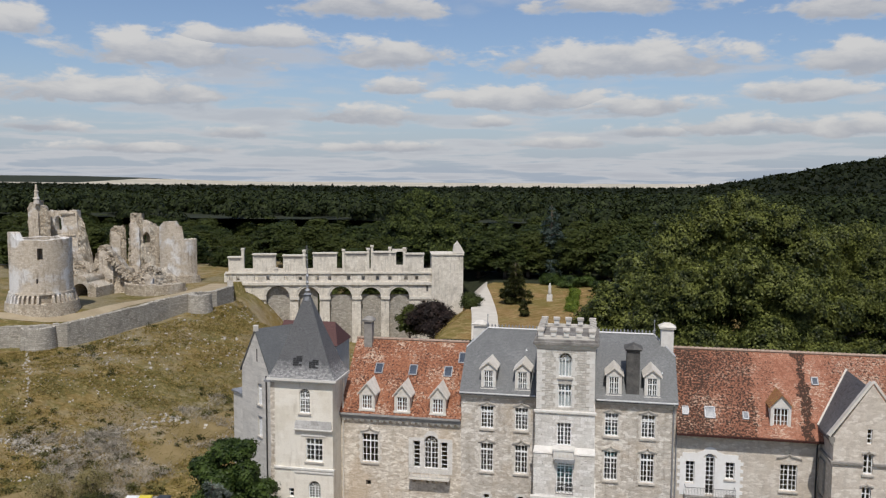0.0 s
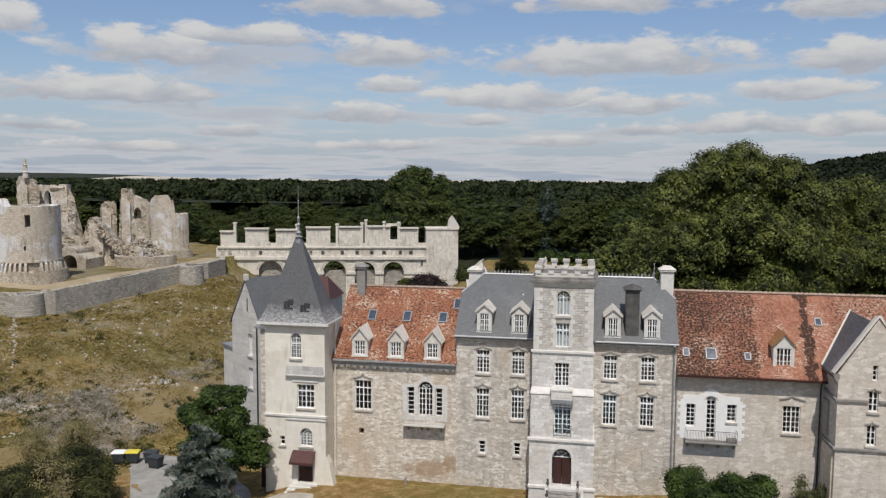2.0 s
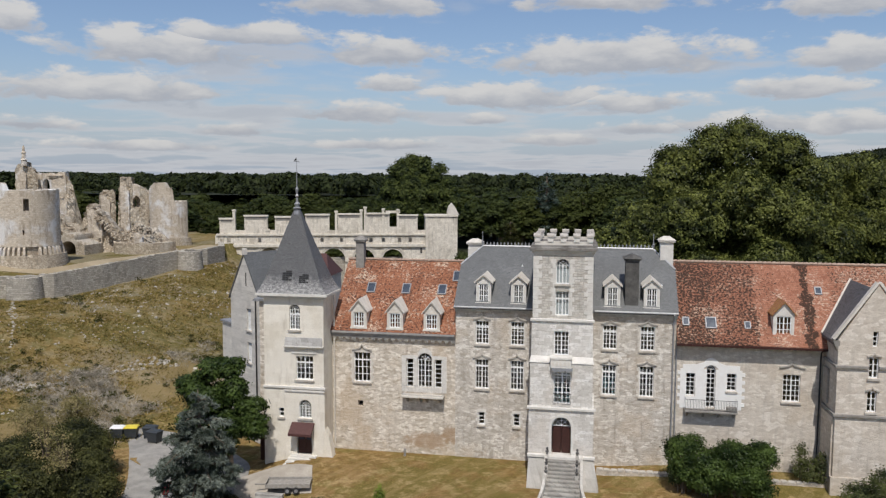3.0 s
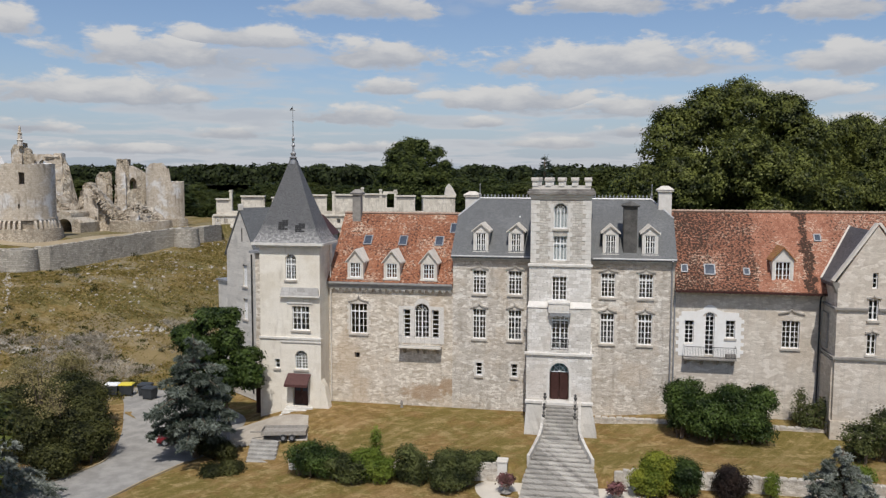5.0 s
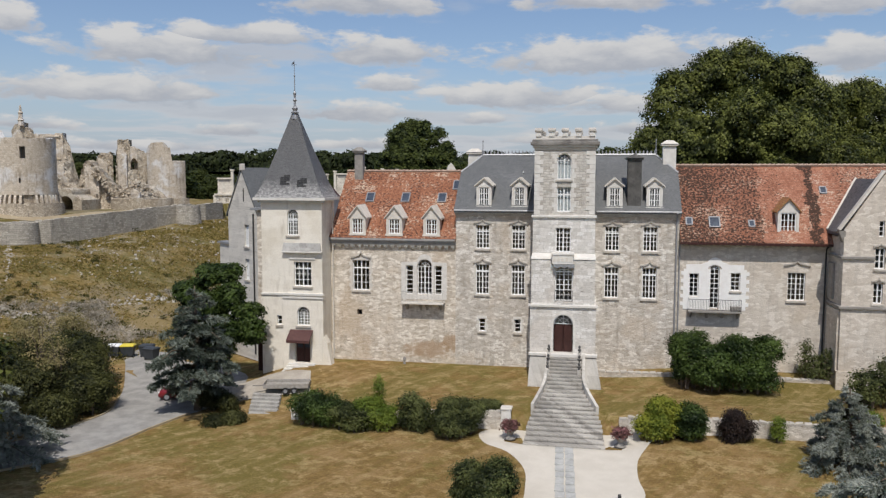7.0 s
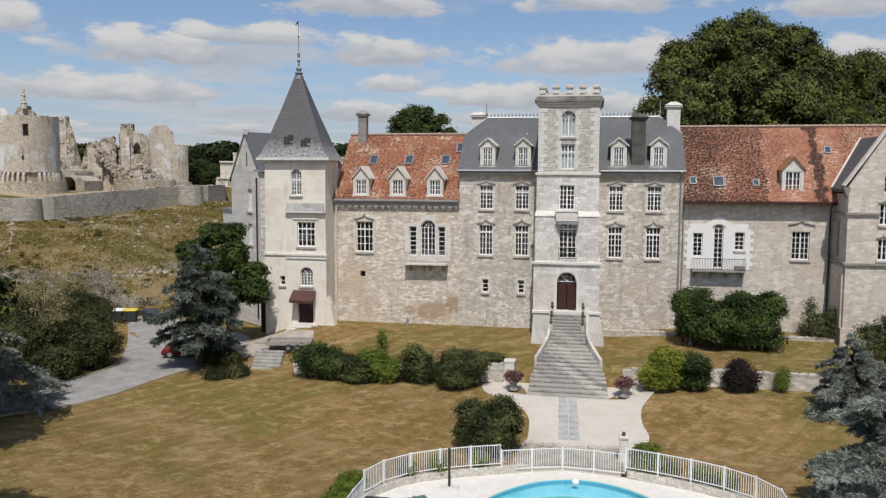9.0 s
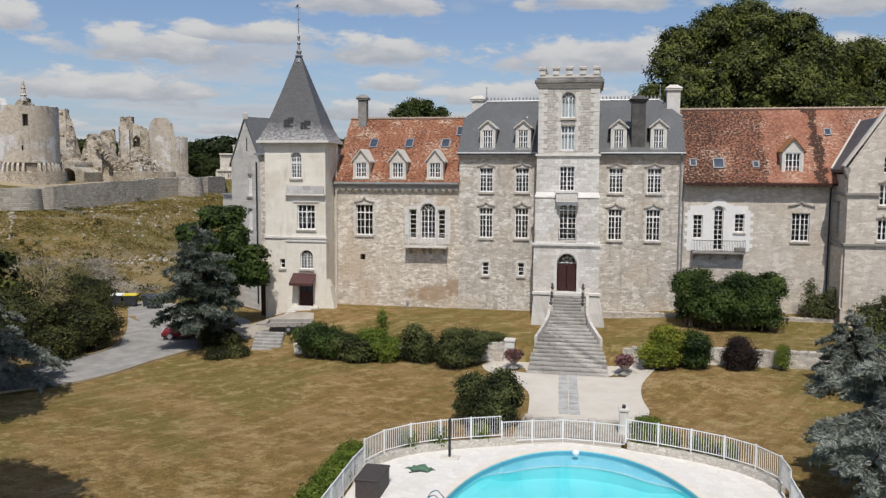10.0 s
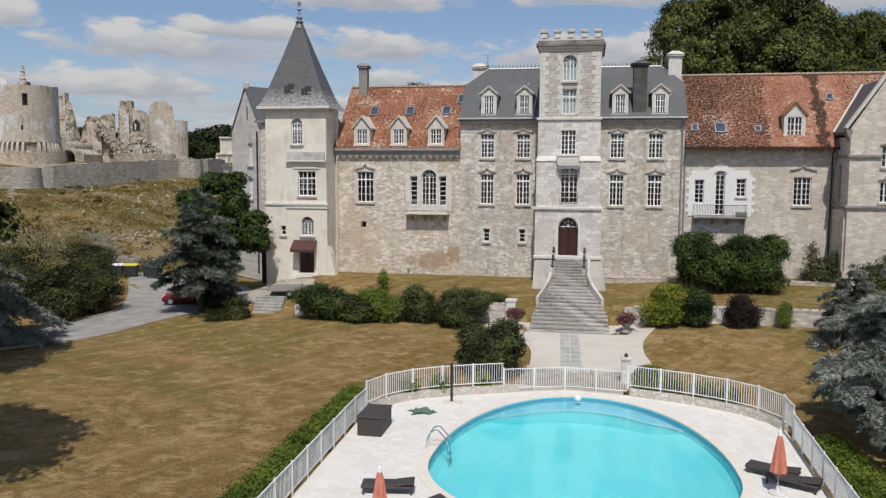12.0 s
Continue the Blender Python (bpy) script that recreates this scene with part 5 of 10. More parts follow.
    wall(bm, -7.1, -2.75, 4.55, 7.75, -0.03, 0.028, [(-6.65, -5.95, 5.0, 7.75), (-5.55, -4.15, 5.0, 7.75), (-3.9, -3.2, 5.0, 7.75)])
    rows = [(-7.1, 7.76, 8.05), (-5.9, 7.76, 8.1)]
    for i in range(11):
        a = math.pi * i / 10
        rows.append((-4.85 - 0.72 * math.cos(a), 7.66 + 0.70 * math.sin(a), 8.1 + 0.72 * math.sin(a)))
    rows += [(-3.8, 7.76, 8.1), (-2.75, 7.76, 8.05)]
    ribbon(bm, rows, lambda s, d, z: (s, d, z), -0.032, -0.002)
    part("window_surround", bm, M["white_trim"], h, "pale dressed stone round the triple window")
    b = bmesh.new()
    bevel_box(b, -6.95, -2.9, -0.95, -0.002, 4.2, 4.38, 0.03)
    bal = part("balcony", b, M["stone_trim"], h)
    railing(bal, -6.88, -2.97, -0.9, -0.05, 4.38, 1.0, 0.13, "rail_grey")
    b = bmesh.new()
    for xx in (-6.5, -5.2, -4.6, -3.3):
        loft(b, [[(xx - 0.12, -0.75, 4.18), (xx + 0.12, -0.75, 4.18), (xx + 0.12, -0.004, 4.18), (xx - 0.12, -0.004, 4.18)], [(xx - 0.1, -0.2, 3.75), (xx + 0.1, -0.2, 3.75), (xx + 0.1, -0.004, 3.55), (xx - 0.1, -0.004, 3.55)]])
    part("bracket", b, M["dark_stone"], bal)
    sl = lambda z: roof_y(z, y0, ze, ym, zr)
    for xx in (-11.25, -7.7, -4.15):
        dormer(h, xx, 10.55, -0.30, sl, 1.55, 1.55, 0.95, "stone_trim", "stone_trim", 0)
    for xx, zz in ((-10.9, 14.0), (-7.35, 14.0), (-3.75, 14.0)):
        skylight(h, xx, zz, 0.85, 1.2, y0, ze, ym, zr)
    skylight(h, -2.2 - 0.2, 15.2, 0.95, 1.25, y0, ze, ym, zr)
    chimney(h, -12.6, 5.2, 15.0, 18.9, 0.85, 0.8, "dark_stone", "dark_stone", "tall grey chimney with a gabled cap")
    return h


# --- tall block with slate roof
M["dark_zinc"] = plain("dark_zinc", (0.07, 0.07, 0.072), (0.12, 0.12, 0.122), 3.0, 0.55, 0.1, 0.2)
M["pale_zinc"] = plain("pale_zinc", (0.40, 0.40, 0.40), (0.52, 0.52, 0.515), 3.0, 0.5, 0.1, 0.2)


def build_mid_block():
    h = thing("castle_block", (8, 5, -1.6), "tall rubble stone block under a steep slate roof", "building")
    x0, x1 = -1.9, 18.1
    cols = (0.62, 3.92, 12.3, 15.62)
    holes = []
    for c in cols:
        holes += [(c - 0.62, c + 0.62, 9.45, 11.65), (c - 0.62, c + 0.62, 5.2, 8.0)]
    holes += [(0.32, 0.92, 1.7, 2.95), (3.62, 4.22, 1.7, 2.95)]
    bm = bmesh.new()
    wall(bm, x0, x1, -2.6, 12.75, -0.05, TH, holes)
    shell(bm, x0, x1, TH - 0.05, 11.4, -2.6, 12.6)
    y0, ze, ym, zr = -0.5, 13.0, 5.6, 18.15
    zc = 16.5
    yc = roof_y(zc, y0, ze, ym, zr)
    for xx in (x0, x1 - TH):
        solid(bm, [(xx, 0.0, 12.6), (xx + TH, 0.0, 12.6), (xx + TH, yc + 0.3, zc - 0.3), (xx, yc + 0.3, zc - 0.3), (xx, 10.9 - yc, zc - 0.3), (xx + TH, 10.9 - yc, zc - 0.3), (xx, 11.3, 12.6), (xx + TH, 11.3, 12.6)],
              [(0, 1, 2, 3), (3, 2, 5, 4), (4, 5, 7, 6), (0, 3, 4, 6), (1, 7, 5, 2), (0, 6, 7, 1)])
    part("wall", bm, M["rubble_grey"], h, "grey-beige rubble stone with dark streaks")
    bm = bmesh.new()
    a0, a1, r0, r1 = x0 - 0.12, x1 + 0.12, x0 + 1.75, x1 - 1.75
    Y = lambda y: 2 * ym - y
    pts = [(a0, y0, ze), (a1, y0, ze), (a1, yc, zc), (r1, ym, zr), (r0, ym, zr), (a0, yc, zc), (a0, Y(y0), ze), (a1, Y(y0), ze), (a1, Y(yc), zc), (a0, Y(yc), zc),
           (a0, y0, ze - 0.2), (a1, y0, ze - 0.2), (a1, Y(y0), ze - 0.2), (a0, Y(y0), ze - 0.2)]
    solid(bm, pts, [(0, 1, 2, 3, 4, 5), (6, 9, 4, 3, 8, 7), (2, 8, 3), (5, 4, 9), (0, 5, 9, 6), (1, 7, 8, 2), (0, 10, 11, 1), (7, 12, 13, 6), (1, 11, 12, 7), (6, 13, 10, 0), (10, 13, 12, 11)])
    part("roof", bm, M["slate"], h, "blue-grey slates with clipped gable ends")
    bm = bmesh.new()
    for xa, xb in ((x0 - 0.1, 5.3), (10.9, x1 + 0.1)):
        bevel_box(bm, xa, xb, -0.66, -0.5, 12.94, 13.06, 0.03)
    part("gutter", bm, M["pale_zinc"], h, "pale zinc gutter")
    bm = bmesh.new()
    for xa, xb in ((x0 - 0.06, 5.3), (10.9, x1 + 0.06)):
        bevel_box(bm, xa, xb, -0.46, -0.055, 12.70, 12.86, 0.03)
        bevel_box(bm, xa, xb, -0.28, -0.055, 12.5, 12.70, 0.03)
    part("cornice", bm, M["hood_stone"], h, "weathered moulded stone cornice")
    bm = bmesh.new()
    pipe(bm, [(r0, ym, zr + 0.02), (r1, ym, zr + 0.02)], 0.11, 6)
    for (xa, ya, za), (xb, yb, zb) in (((a0, yc, zc), (r0, ym, zr)), ((a1, yc, zc), (r1, ym, zr))):
        pipe(bm, [(xa, ya, za), (xb, yb, zb)], 0.08, 6)
    part("ridge_flashing", bm, M["pale_zinc"], h, "pale zinc ridge and hips")
    bm = bmesh.new()
    loft(bm, [[(-0.025, -0.02, 0), (0.025, -0.02, 0), (0.025, 0.02, 0), (-0.025, 0.02, 0)], [(-0.09, -0.02, 0.16), (0.09, -0.02, 0.16), (0.09, 0.02, 0.16), (-0.09, 0.02, 0.16)], [(-0.01, -0.01, 0.34), (0.01, -0.01, 0.34), (0.01, 0.01, 0.34), (-0.01, 0.01, 0.34)]])
    cr = to_mesh("crest", bm, M["lead"])
    n = 48
    for i in range(n):
        xx = r0 + 0.1 + (r1 - r0 - 0.2) * i / (n - 1)
        if not 5.5 < xx < 10.7:
            hang("crest", cr, h, pose(xx, ym, zr + 0.1))
    for xx in (r0, r1):
        bm = bmesh.new()
        turned(bm, xx, ym, [(0.10, zr), (0.08, zr + 0.3), (0.13, zr + 0.42), (0.05, zr + 0.55), (0.03, zr + 1.25), (0.07, zr + 1.35), (0.01, zr + 1.5)], 8)
        part("finial", bm, M["lead"], h)
    for c in cols:
        for z, hh, tr in ((9.45, 2.2, 0.72), (5.2, 2.8, 0.76)):
            f = window(h, c, z, 1.24, hh, -0.05, 2, 5, transom=tr)
            hood(f, c, z + hh + 0.12, 1.24, -0.05, 0.42)
            surround(f, c, z, 1.24, hh, -0.05, 0.14)
    for c in (0.62, 3.92):
        f = window(h, c, 1.7, 0.6, 1.25, -0.05, 1, 3)
        surround(f, c, 1.7, 0.6, 1.25, -0.05, 0.14, "white_trim")
    sl = lambda z: roof_y(z, y0, ze, ym, zr)
    for c in (0.7, 3.95, 12.45, 15.9):
        dormer(h, c, 13.25, 0.05, sl, 1.4, 1.85, 0.58, "white_trim", "stone_trim", 1)
    chimney(h, -1.0, 6.3, 14.5, 18.75, 1.3, 1.0, "white_trim", "stone_trim", "pale stone chimney with a pitched cap")
    chimney(h, 17.5, 5.0, 14.5, 19.4, 1.2, 1.0, "white_trim", "stone_trim", "pale stone chimney with a pitched cap")
    bm = bmesh.new()
    yb = roof_y(13.3, y0, ze, ym, zr)
    bevel_box(bm, 13.55, 14.75, 0.1, 1.7, 13.1, 17.6, 0.03)
    box(bm, 13.3, 15.0, 0.0, 2.0, 12.98, 13.2)
    c = part("chimney", bm, M["soot_stone"], h, "dark soot-stained chimney on the slope")
    bm = bmesh.new()
    box(bm, 13.4, 14.9, -0.05, 1.85, 17.6, 17.75)
    solid(bm, [(13.3, -0.15, 17.75), (15.0, -0.15, 17.75), (15.0, 1.95, 17.75), (13.3, 1.95, 17.75), (14.15, 0.4, 18.15), (14.15, 1.4, 18.15)], [(0, 1, 4), (1, 2, 5, 4), (2, 3, 5), (3, 0, 4, 5), (3, 2, 1, 0)])
    part("chimney_cap", bm, M["soot_stone"], c)
    for xx, zz in ((0.0, 14.8), (4.0, 16.4), (3.4, 14.0), (16.9, 15.1)):
        bm = bmesh.new()
        yy = sl(zz)
        solid(bm, [(xx - 0.1, yy - 0.02, zz), (xx + 0.1, yy - 0.02, zz), (xx, yy - 0.14, zz + 0.06), (xx, yy + 0.06, zz + 0.22)], [(0, 1, 2), (0, 2, 3), (2, 1, 3), (1, 0, 3)])
        part("roof_vent", bm, M["white_paint"], h)
    for xx, z0 in ((17.85, -0.8),):
        bm = bmesh.new()
        pipe(bm, [(xx, -0.66, 12.9), (xx, -0.2, 12.5), (xx, -0.16, 12.2), (xx, -0.16, z0)], 0.07, 8)
        part("downpipe", bm, M["lead"], h)
        bm = bmesh.new()
        pipe(bm, [(xx + 0.3, -0.3, 10.2), (xx + 0.3, -0.16, 9.8), (xx + 0.3, -0.16, z0)], 0.06, 8)
        part("downpipe", bm, M["lead"], h)
    return h


M["battered_stone"] = masonry("smooth_grey_base_stone", ((0.40, 0.38, 0.345), (0.58, 0.555, 0.51), (0.49, 0.47, 0.43)), (0.40, 0.37, 0.33), 1.0, 0.6, 0.006, 0.02, stain=(0.24, 0.22, 0.19), stain_amount=0.5, bump=0.3, chips=0.4)


# --- entrance tower
def build_centre_tower():
    h = thing("entrance_tower", (8.1, -2.5, -1.6), "square ashlar entrance tower with battlements", "tower")
    bm = bmesh.new()
    wall(bm, 5.6, 10.66, 12.7, 18.4, -4.1, TH, [(7.5, 8.68, 15.85, 18.05), (7.5, 8.68, 13.1, 15.2)])
    arch_fill(bm, 8.09, 1.18, 17.46, 18.05, -4.1, TH)
    for xx in (5.6, 10.66 - TH):
        box(bm, xx, xx + TH, -4.1 + TH, 1.6, 12.7, 18.4)
    box(bm, 5.6, 10.66, 1.6, 2.3, 12.7, 18.4)
    part("upper_wall", bm, M["rubble_pale"], h, "pale rubble with dressed corner stones")
    bm = bmesh.new()
    wall(bm, 5.5, 10.76, 9.2, 12.7, -4.25, TH, [(7.45, 8.72, 9.65, 11.75)])
    wall(bm, 5.45, 10.82, 5.15, 9.2, -4.9, TH, [(7.5, 8.95, 5.55, 8.75)])
    wall(bm, 5.4, 10.95, -2.6, 5.15, -5.05, TH, [(7.4, 9.05, 1.1, 4.4)])
    arch_fill(bm, 8.225, 1.65, 3.58, 4.4, -5.05, TH)
    for a, b, y, z0, z1 in ((5.5, 10.76, -4.25, 9.2, 12.7), (5.45, 10.82, -4.9, 5.15, 9.2), (5.4, 10.95, -5.05, -2.6, 5.15)):
        box(bm, a, a + TH, y + TH, 0.4, z0, z1)
        box(bm, b - TH, b, y + TH, 0.4, z0, z1)
    part("wall", bm, M["ashlar"], h, "whitish ashlar blocks with chipped joints")
    # sloping set-offs and string courses
    bm = bmesh.new()
    solid(bm, [(5.4, -4.98, 9.12), (10.87, -4.98, 9.12), (10.87, -4.2, 9.12), (5.4, -4.2, 9.12), (5.48, -4.26, 9.55), (10.78, -4.26, 9.55), (10.78, -4.2, 9.55), (5.48, -4.2, 9.55)],
          [(0, 1, 5, 4), (1, 2, 6, 5), (3, 0, 4, 7), (4, 5, 6, 7), (3, 2, 1, 0)])
    for a, b, y, z, d in ((5.5, 10.76, -4.2, 12.62, 0.2), (5.35, 11.0, -5.0, 5.05, 0.22)):
        bevel_box(bm, a - 0.12, b + 0.12, y - d, y + 0.15, z, z + 0.2, 0.03)
    part("string_course", bm, M["white_trim"], h)
    # dressed corner blocks of the upper stage
    bm = bmesh.new()
    box(bm, 0, 0.75, -0.035, 0.3, 0, 0.36)
    q1 = to_mesh("quoin", bm, M["white_trim"])
    bm = bmesh.new()
    box(bm, 0, 0.48, -0.03, 0.3, 0, 0.36)
    q2 = to_mesh("quoin", bm, M["white_trim"])
    for i in range(14):
        z = 12.9 + i * 0.385
        a = (q1, 0.75) if i % 2 else (q2, 0.48)
        hang("quoin", a[0], h, pose(5.57, -4.1, z))
        hang("quoin", a[0], h, pose(10.69 - a[1], -4.1, z))
    for i in range(12):
        z = 13.1 + i * 0.41
        for s in (-1, 1):
            bm = bmesh.new()
            t = 0.42 if i % 2 else 0.24
            xa = 8.09 + s * 0.6
            box(bm, min(xa, xa + s * t), max(xa, xa + s * t), -4.125, -4.101, z, z + 0.39)
            part("jamb_stone", bm, M["white_trim"], h)
    bm = bmesh.new()
    for z, o, t in ((18.35, 0.06, 0.2), (18.55, 0.2, 0.22)):
        bevel_box(bm, 5.6 - o, 10.66 + o, -4.1 - o, 2.3 + o, z, z + t, 0.04)
    part("cornice", bm, M["stone_trim"], h, "moulded grey stone cornice")
    bm = bmesh.new()
    for z, o, t in ((18.77, 0.36, 0.26), (19.03, 0.22, 0.2)):
        bevel_box(bm, 5.6 - o, 10.66 + o, -4.1 - o, 2.3 + o, z, z + t, 0.04)
    part("cornice", bm, M["black_stained"], h, "rain-blackened upper cornice")
    bm = bmesh.new()
    box(bm, 5.65, 10.6, -4.05, -3.75, 19.23, 19.5)
    box(bm, 5.65, 10.6, 1.95, 2.25, 19.23, 19.5)
    box(bm, 5.65, 5.95, -3.75, 1.95, 19.23, 19.5)
    box(bm, 10.3, 10.6, -3.75, 1.95, 19.23, 19.5)
    part("parapet", bm, M["stone_trim"], h)
    bm = bmesh.new()
    box(bm, -0.24, 0.24, -0.2, 0.25, 0, 0.42)
    me = to_mesh("merlon", bm, M["white_trim"])
    bm = bmesh.new()
    solid(bm, [(-0.31, -0.28, 0.42), (0.31, -0.28, 0.42), (0.31, 0.33, 0.42), (-0.31, 0.33, 0.42), (-0.31, -0.28, 0.56), (0.31, -0.28, 0.56), (0.31, 0.2, 0.74), (-0.31, 0.2, 0.74), (0.31, 0.33, 0.66), (-0.31, 0.33, 0.66)],
          [(0, 1, 5, 4), (4, 5, 6, 7), (7, 6, 8, 9), (9, 8, 2, 3), (3, 2, 1, 0), (1, 2, 8, 6, 5), (0, 4, 7, 9, 3)])
    cap = to_mesh("merlon_cap", bm, M["hood_stone"])
    for i in range(5):
        x = 5.88 + i * 1.12
        for m in (pose(x, -3.92, 19.48), pose(x, 2.1, 19.48, 0, 0, 180)):
            hang("merlon", me, h, m)
            hang("merlon_cap", cap, h, m)
    for i in range(1, 5):
        y = -3.92 + i * 1.2
        for m in (pose(5.8, y, 19.48, 0, 0, -90), pose(10.45, y, 19.48, 0, 0, 90)):
            hang("merlon", me, h, m)
            hang("merlon_cap", cap, h, m)
    window(h, 8.09, 15.85, 1.18, 2.2, -4.1, 2, 1, arch=True)
    window(h, 8.09, 13.1, 1.18, 2.1, -4.1, 2, 1, transom=0.7, sill=False)
    window(h, 8.085, 9.65, 1.27, 2.1, -4.25, 2, 5, sill=False)
    window(h, 8.225, 5.55, 1.45, 3.2, -4.9, 2, 7, transom=0.78, sill=False)
    # drawn blinds
    bm = bmesh.new()
    box(bm, 7.5, 8.68, -3.72, -3.70, 13.1, 15.2)
    box(bm, 7.5, 8.68, -3.72, -3.70, 15.85, 17.6)
    part("blind", bm, M["white_paint"], h, "pale drawn blinds")
    bm = bmesh.new()
    bevel_box(bm, 7.15, 9.05, -5.35, -4.26, 9.5, 9.68, 0.03)
    bevel_box(bm, 7.2, 9.0, -5.3, -4.95, 8.75, 9.5, 0.05)
    bal = part("carved_balcony", bm, M["white_trim"], h, "small carved stone balcony front")
    bm = bmesh.new()
    for i in range(5):
        xx = 7.42 + i * 0.34
        ribbon(bm, [(xx - 0.11 + 0.22 * k / 6, 8.95, 9.12 + 0.2 * math.sin(math.pi * k / 6)) for k in range(7)], lambda s, d, z: (s, d, z), -5.335, -5.302)
    part("tracery", bm, M["stone_trim"], bal)
    bm = bmesh.new()
    ribbon(bm, [(7.35 + 1.75 * k / 12, 8.55 - 0.3 * abs(math.sin(math.pi * k / 4)) * 0.5, 8.72) for k in range(13)], lambda s, d, z: (s, d, z), -5.4, -4.92)
    part("window_canopy", bm, M["lead"], bal, "scalloped grey metal canopy")
    railing(h, 7.5, 8.95, -5.15, -4.95, 5.5, 0.95, 0.12, "iron", "window_rail")
    # door
    bm = bmesh.new()
    for xa, xb in ((7.48, 8.2), (8.25, 8.97)):
        box(bm, xa, xb, -4.62, -4.54, 1.12, 3.5)
        for z0, z1 in ((1.25, 1.95), (2.05, 3.4)):
            box(bm, xa + 0.1, xb - 0.1, -4.645, -4.615, z0, z1)
    door = part("door", bm, M["door_wood"], h, "dark red-brown panelled double door")
    window(door, 8.225, 3.52, 1.6, 0.85, -4.85, 2, 1, arch=True, sill=False, name="fanlight")
    bm = bmesh.new()
    rows = []
    for k in range(13):
        a = math.pi * k / 12
        rows.append([(8.225 - r * math.cos(a), y, 3.58 + r * math.sin(a)) for r, y in ((0.83, -5.09), (1.05, -5.09), (1.05, -5.0), (0.83, -5.0))])
    loft(bm, rows)
    box(bm, 7.17, 7.39, -5.09, -5.052, 1.1, 3.58)
    box(bm, 9.06, 9.28, -5.09, -5.052, 1.1, 3.58)
    part("door_surround", bm, M["white_trim"], h)
    # battered bases beside the stairs
    for xa, xb, ta, tb in ((5.3, 7.1, 5.45, 6.95), (9.75, 11.5, 9.85, 11.0)):
        bm = bmesh.new()
        loft(bm, [[(xa, -6.35, -2.4), (xb, -6.35, -2.4), (xb, -5.06, -2.4), (xa, -5.06, -2.4)], [(xa + 0.05, -6.15, -1.5), (xb - 0.05, -6.15, -1.5), (xb - 0.05, -5.06, -1.5), (xa + 0.05, -5.06, -1.5)],
                  [(ta, -5.2, 0.85), (tb, -5.2, 0.85), (tb, -5.06, 0.85), (ta, -5.06, 0.85)]])
        part("battered_base", bm, M["battered_stone"], h)
        bm = bmesh.new()
        bevel_box(bm, ta - 0.12, tb + 0.12, -5.35, -5.0, 0.85, 1.08, 0.04)
        part("base_moulding", bm, M["white_trim"], h)
    return h


# --- right wing
def build_right_wing():
    h = thing("castle_wing", (25, 4, -1.0), "worn rendered wing under a mossy red tile roof", "building")
    x0, x1 = 18.1, 46.0
    holes = [(19.05, 19.85, 5.5, 7.6), (20.8, 21.6, 4.5, 8.4), (22.55, 23.35, 6.1, 7.7), (27.25, 28.7, 5.4, 7.85)]
    bm = bmesh.new()
    wall(bm, x0, x1, -2.6, 10.3, 0, TH, holes)
    arch_fill(bm, 21.2, 0.8, 8.0, 8.4, 0, TH)
    shell(bm, x0, x1, TH, 9.6, -2.6, 10.2, ("left",))
    part("wall", bm, M["wash"], h, "grey-beige worn lime render over stone")
    y0, ze, ym, zr = -0.85, 10.5, 4.75, 17.1
    bm = bmesh.new()
    gable_prism(bm, x0 + 0.02, x1, y0, ym, 10.3, ze, zr)
    part("roof", bm, M["tiles_right"], h, "red clay tiles, partly dark with moss, partly renewed")
    bm = bmesh.new()
    for i in range(69):
        xx = x0 + 0.2 + i * 0.4
        pipe(bm, [(xx - 0.2, ym, zr + 0.03), (xx + 0.17, ym, zr + 0.07)], [0.15, 0.17], 6)
    part("ridge_tiles", bm, M["ridge"], h)
    bm = bmesh.new()
    box(bm, x0, 30.6, y0 - 0.08, y0 + 0.1, 10.22, 10.42)
    part("gutter", bm, M["door_wood"], h)
    bm = bmesh.new()
    box(bm, -0.05, 0.05, y0 + 0.1, -0.001, 10.12, 10.25)
    rafter = to_mesh("rafter", bm, M["wood_grey"])
    for i in range(26):
        hang("rafter", rafter, h, pose(18.4 + i * 0.48, 0, 0))
    # white frame round the triple opening
    bm = bmesh.new()
    hs = [(19.05, 19.85, 5.5, 7.6), (20.8, 21.6, 4.4, 8.0), (22.55, 23.35, 6.1, 7.7)]
    wall(bm, 18.55, 23.85, 4.4, 8.0, -0.045, 0.04, hs)
    rows = [(18.75, 8.0, 8.4), (20.0, 8.0, 8.42), (20.4, 8.0, 8.6)]
    for i in range(9):
        a = math.pi * i / 8
        rows.append((21.2 - 0.4 * math.cos(a) * (1 + 0.55 * abs(math.cos(a))), 8.0 + (0.4 * math.sin(a) if 0 < i < 8 else 0), 8.62 + 0.42 * math.sin(a)))
    rows += [(22.0, 8.0, 8.6), (22.4, 8.0, 8.42), (23.65, 8.0, 8.4)]
    ribbon(bm, rows, lambda s, d, z: (s, d, z), -0.047, -0.004)
    for i in range(11):
        if i % 2:
            box(bm, 18.33, 18.56, -0.043, -0.004, 4.4 + i * 0.34, 4.72 + i * 0.34)
            box(bm, 23.84, 24.1, -0.043, -0.004, 4.4 + i * 0.34, 4.72 + i * 0.34)
    part("window_surround", bm, M["fresh_white"], h, "freshly repaired white stone frame")
    window(h, 19.45, 5.5, 0.8, 2.1, 0, 1, 5, sill=False)
    window(h, 21.2, 4.5, 0.8, 3.9, 0, 1, 8, arch=True, sill=False)
    window(h, 22.95, 6.1, 0.8, 1.6, 0, 1, 4)
    f = window(h, 27.975, 5.4, 1.45, 2.45, 0, 2, 5)
